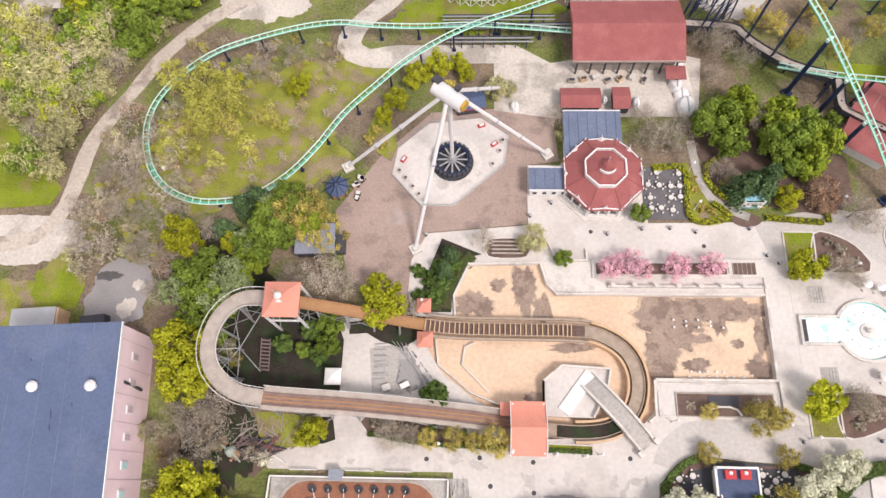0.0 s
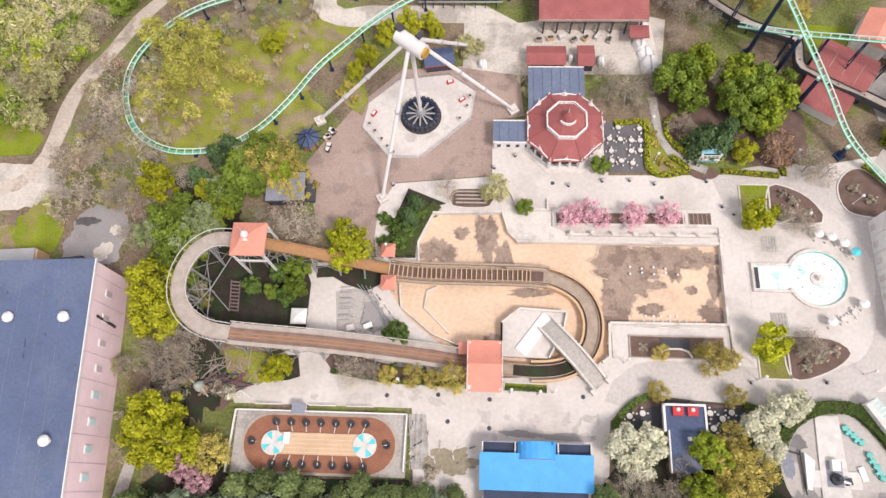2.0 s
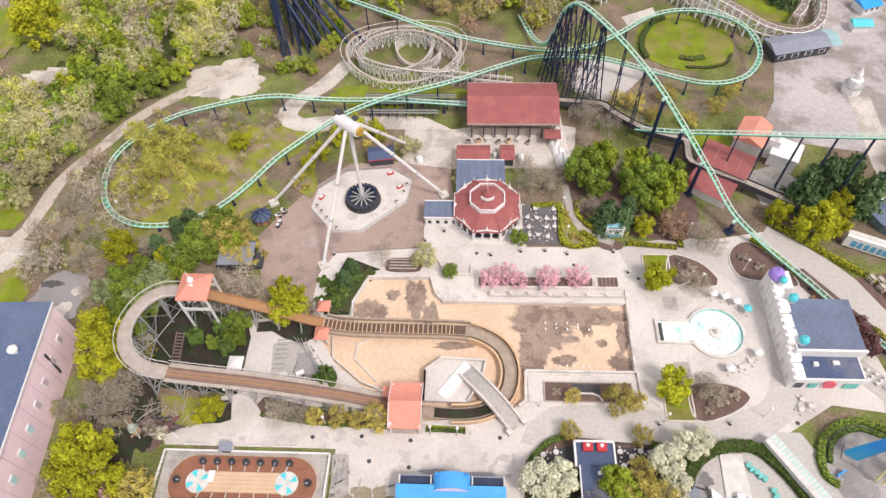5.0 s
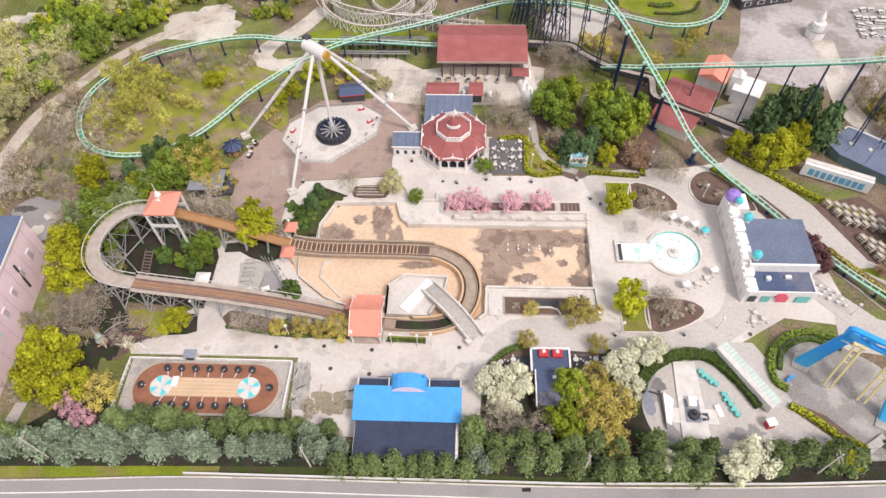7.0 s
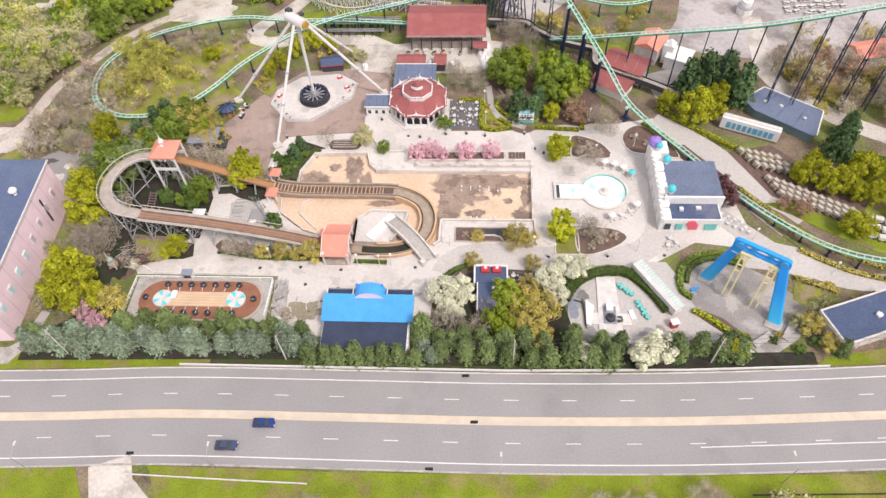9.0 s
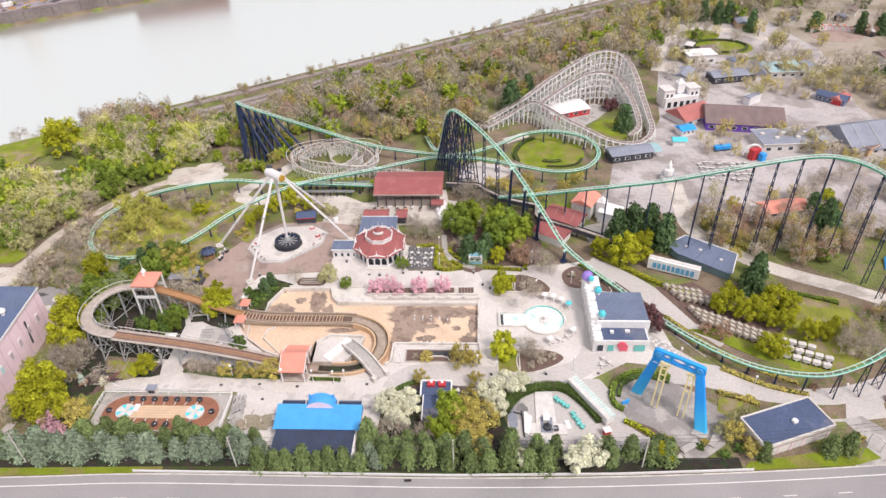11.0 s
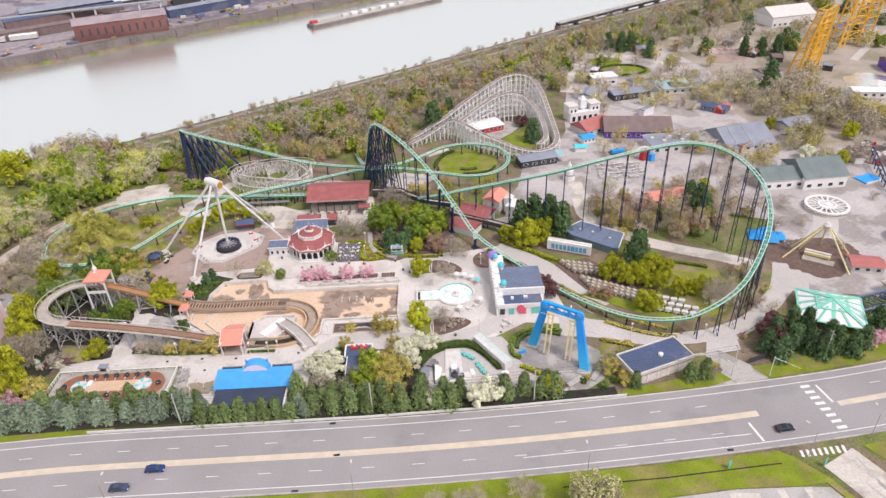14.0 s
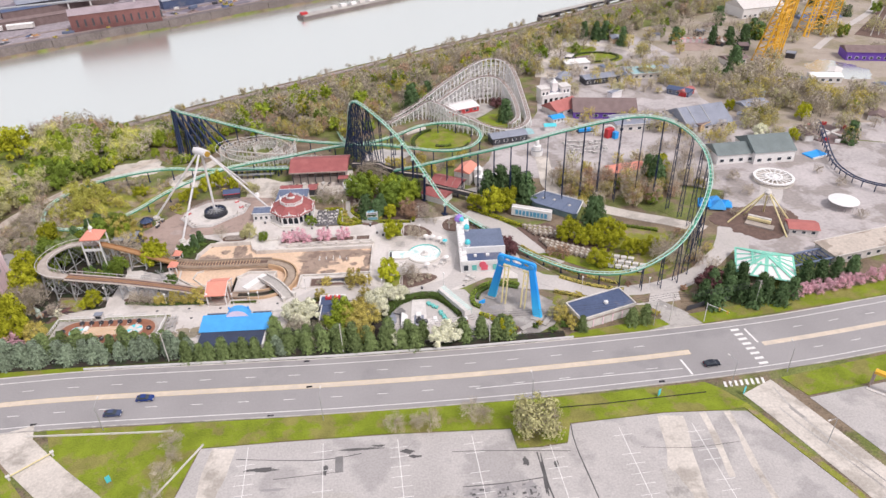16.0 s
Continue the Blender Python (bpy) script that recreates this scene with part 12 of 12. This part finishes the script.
for k in range(110):
    u, d = random.uniform(-330, 420), random.uniform(238, 420)
    x, y = along(u, d)
    f = thing("yard_container", x, y, -21, "small container or vehicle in the mill yard", "container", "yard containers", turn=35 + random.uniform(-30, 30))
    part("box", Shape().box(0, 0, 0.3, random.uniform(4, 10), 2.6, random.uniform(1.6, 3)), random.choice((WHITE, OFFWHITE, SLATE_BLUE, RUST_WOOD, CHARCOAL, GREY_STEEL)), f)
    part("skid", Shape().box(0, 0, 0, 4, 2, 0.3), CHARCOAL, f)
st = thing("mill_stack", -345, 483, -21, "pale tall silo across the river", "silo")
part("shaft", Shape().lathe(0, 0, [(7, 0), (6.6, 48), (1, 50)], 20), OFFWHITE, st)
part("ladder", Shape().box(0, -7.1, 0, 0.8, 0.4, 46), GREY_STEEL, st)
for k in range(5):
    d = (238, 262, 300, 330, 372)[k]
    ribbon("mill_siding", [along(-420, d), along(0, d), along(600, d)], 3.4, -20.6 + 0.02 * k, 0.5, BALLAST, "rail siding in the mill yard", "railway", 40)
brg = thing("barge", 29.5, 542.5, -28.2, "long flat river barge with a red end and white deckhouse", "barge", turn=37)
part("hull", Shape().box(0, 0, -0.5, 154, 12, 3.0), STONE, brg)
part("deck", Shape().box(0, 0, 2.5, 150, 11, 0.8), GREY_CONCRETE, brg)
part("red_bow", Shape().box(-72, 1, 3.3, 6, 5, 2), RED, brg)
for k in range(7):
    part("deckhouse", Shape().box(-38 + k * 11, 1 + (k % 2), 3.3, 6, 4, 2.6), WHITE if k % 3 else OFFWHITE, brg)
via = thing("rail_viaduct", 0, 0, 0, "long dark steel railway viaduct along the bank", "bridge")
for k in range(14):
    a, b = along(330 + k * 22, -6), along(352 + k * 22, -6)
    part("girder", Shape().beam((*a, -19.5), (*b, -19.5), 5, 2.2), CHARCOAL, via)
    part("pier", Shape().box(a[0], a[1], -29, 2.2, 5, 8.6, 35), STONE, via)
    part("deck", Shape().beam((*a, -18.2), (*b, -18.2), 6, 0.4), GREY_CONCRETE, via)

trestle = thing("ore_trestle", 0, 0, 0, "long elevated steel trestle behind the brick mill", "bridge")
for k in range(16):
    a, b = Vector((-400 + k * 19, 493 + k * 7.1, -13.5)), Vector((-381 + k * 19, 500.1 + k * 7.1, -13.5))
    part("girder", Shape().beam(a, b, 6, 1.4), GREY_STEEL, trestle)
    part("pier", Shape().box(a.x, a.y, -21, 1.6, 5, 7.4, 20), OFFWHITE if k % 3 else STONE, trestle)
rng_b = np.random.default_rng(3)
bank = [along(u, rng_b.uniform(230, 262)) for u in rng_b.uniform(-300, 460, 46)]
v, q = [], []
for x, y in bank:
    cv, cq = crown_round(rng_b, 6, 160, 0.14, 0.8, 3)
    q.append(cq + sum(len(a) for a in v))
    v.append(cv * rng_b.uniform(1.2, 3.2) + np.array([x, y, -21]))
tagged(new("shore_bushes", mesh_from("shore_bushes", np.concatenate(v), np.concatenate(q), LEAF_OLIVE)), "low olive bushes along the far bank", "shrub", kind="stuff")

# steel braces inside the flume's turn
fb = thing("flume_braces", 0, 0, 0, "pale steel spokes bracing the flume's turn", "brace")
hub = Vector((-45.2, 24.6, 2.6))
for x, y in ((-49.6, 24.2), (-48.4, 19.8), (-44.6, 16.8), (-46.6, 30.4), (-41.0, 32.4), (-40.4, 20.0)):
    part("spoke", Shape().rod(hub, (x, y, 3.4), 0.11, n=6), GREY_STEEL, fb)
part("hub_post", Shape().rod((hub.x, hub.y, 0), (hub.x, hub.y, 2.7), 0.14, n=8), GREY_STEEL, fb)
lad = thing("steel_stair", -40.4, 23.6, 0, "narrow rusty steel stair under the flume", "stair", turn=-4)
for x in (-0.9, 0.9):
    part("stringer", Shape().beam((x, -3, 0.3), (x, 3, 2.6), 0.14, 0.3), BROWN_ROOF, lad)
for k in range(9):
    part("tread", Shape().box(0, -2.8 + k * 0.68, 0.4 + k * 0.26, 1.8, 0.28, 0.05), BROWN_ROOF, lad)
qr = thing("queue_rails", 0, 0, 0, "grey steel queue rails on the flume yard", "railing")
for k in range(4):
    a, b = Vector((-15.4 + k * 0.9, 26.8 - k * 0.15, 0)), Vector((-9.0 + k * 0.3, 19.9 - k * 0.9, 0))
    part("top_rail", Shape().rod(a + Vector((0, 0, 1)), b + Vector((0, 0, 1)), 0.06, n=6), GREY_STEEL, qr)
    for j in range(6):
        p = a.lerp(b, j / 5)
        part("post", Shape().rod(p, p + Vector((0, 0, 1)), 0.05, n=6), GREY_STEEL, qr)
for k in range(4):
    a, b = Vector((-18.6, 25.4 - k * 1.8, 0)), Vector((-16.0, 25.4 - k * 1.8, 0))
    part("top_rail", Shape().rod(a + Vector((0, 0, 1)), b + Vector((0, 0, 1)), 0.06, n=6), GREY_STEEL, qr)
    for p in (a, b):
        part("post", Shape().rod(p, p + Vector((0, 0, 1)), 0.05, n=6), GREY_STEEL, qr)
wbx = thing("white_crate", -16.2, 17.7, 0.02, "white slatted box on the yard floor", "box", turn=18)
part("body", Shape().box(0, 0, 0, 1.5, 1.1, 0.9), WHITE, wbx)
part("lid", Shape().box(0, 0, 0.9, 1.6, 1.2, 0.1), OFFWHITE, wbx)
rnd = random.Random(12)
for k in range(26):
    x, y = rnd.uniform(-44, -27), rnd.uniform(6.6, 11.4)
    lg = thing("fallen_log", x, y, 0.05, "dead grey branch lying in the bed", "branch", "fallen branches", rnd.uniform(0, 180))
    n = rnd.uniform(0.8, 2.4)
    part("stem", Shape().rod((-n, 0, 0.12), (n, 0.2, 0.16), 0.12, 0.06, 6), GREY_WOOD if k % 3 else BARK, lg)
    part("twig", Shape().rod((0, 0, 0.14), (n * 0.6, n * 0.5, 0.5), 0.05, 0.02, 5), BARK, lg)

for k in range(4):
    rc = thing("white_rail_car", -352 + k * 24, 446.5 + k * 8.0, -21, "long pale covered freight car in the mill yard", "rail car", "freight cars", 18)
    part("body", Shape().box(0, 0, 1.0, 22, 7, 3.6), OFFWHITE, rc)
    part("roof", Shape().gable(0, 0, 4.6, 22.4, 7.4, 0.8), WHITE, rc)
    for x in (-8, 8):
        part("truck", Shape().box(x, 0, 0, 3.6, 5, 1.0), CHARCOAL, rc)
yard = random.Random(31)
for k in range(60):
    x, y = along(yard.uniform(-300, 160), yard.uniform(236, 262))
    sc = thing("scrap_heap", x, y, -21, "heap of dark scrap on the quay", "scrap", "scrap heaps", yard.uniform(0, 180))
    w, h = yard.uniform(2, 6), yard.uniform(0.8, 2.2)
    part("mound", Shape().add([(-w, -w * 0.5, 0), (w, -w * 0.6, 0), (w * 0.9, w * 0.5, 0), (-w * 0.8, w * 0.6, 0), (-w * 0.3, 0, h), (w * 0.4, 0.1 * w, h * 0.8)], [(3, 2, 1, 0), (0, 1, 5, 4), (2, 3, 4, 5), (1, 2, 5), (3, 0, 4)]), yard.choice((CHARCOAL, BROWN_ROOF, STONE, NAVY_ROOF, RUST_WOOD)), sc)
    part("top", Shape().box(0, 0, h * 0.7, w * 0.5, w * 0.3, 0.4, 20), yard.choice((OFFWHITE, GREY_STEEL, CHARCOAL)), sc)
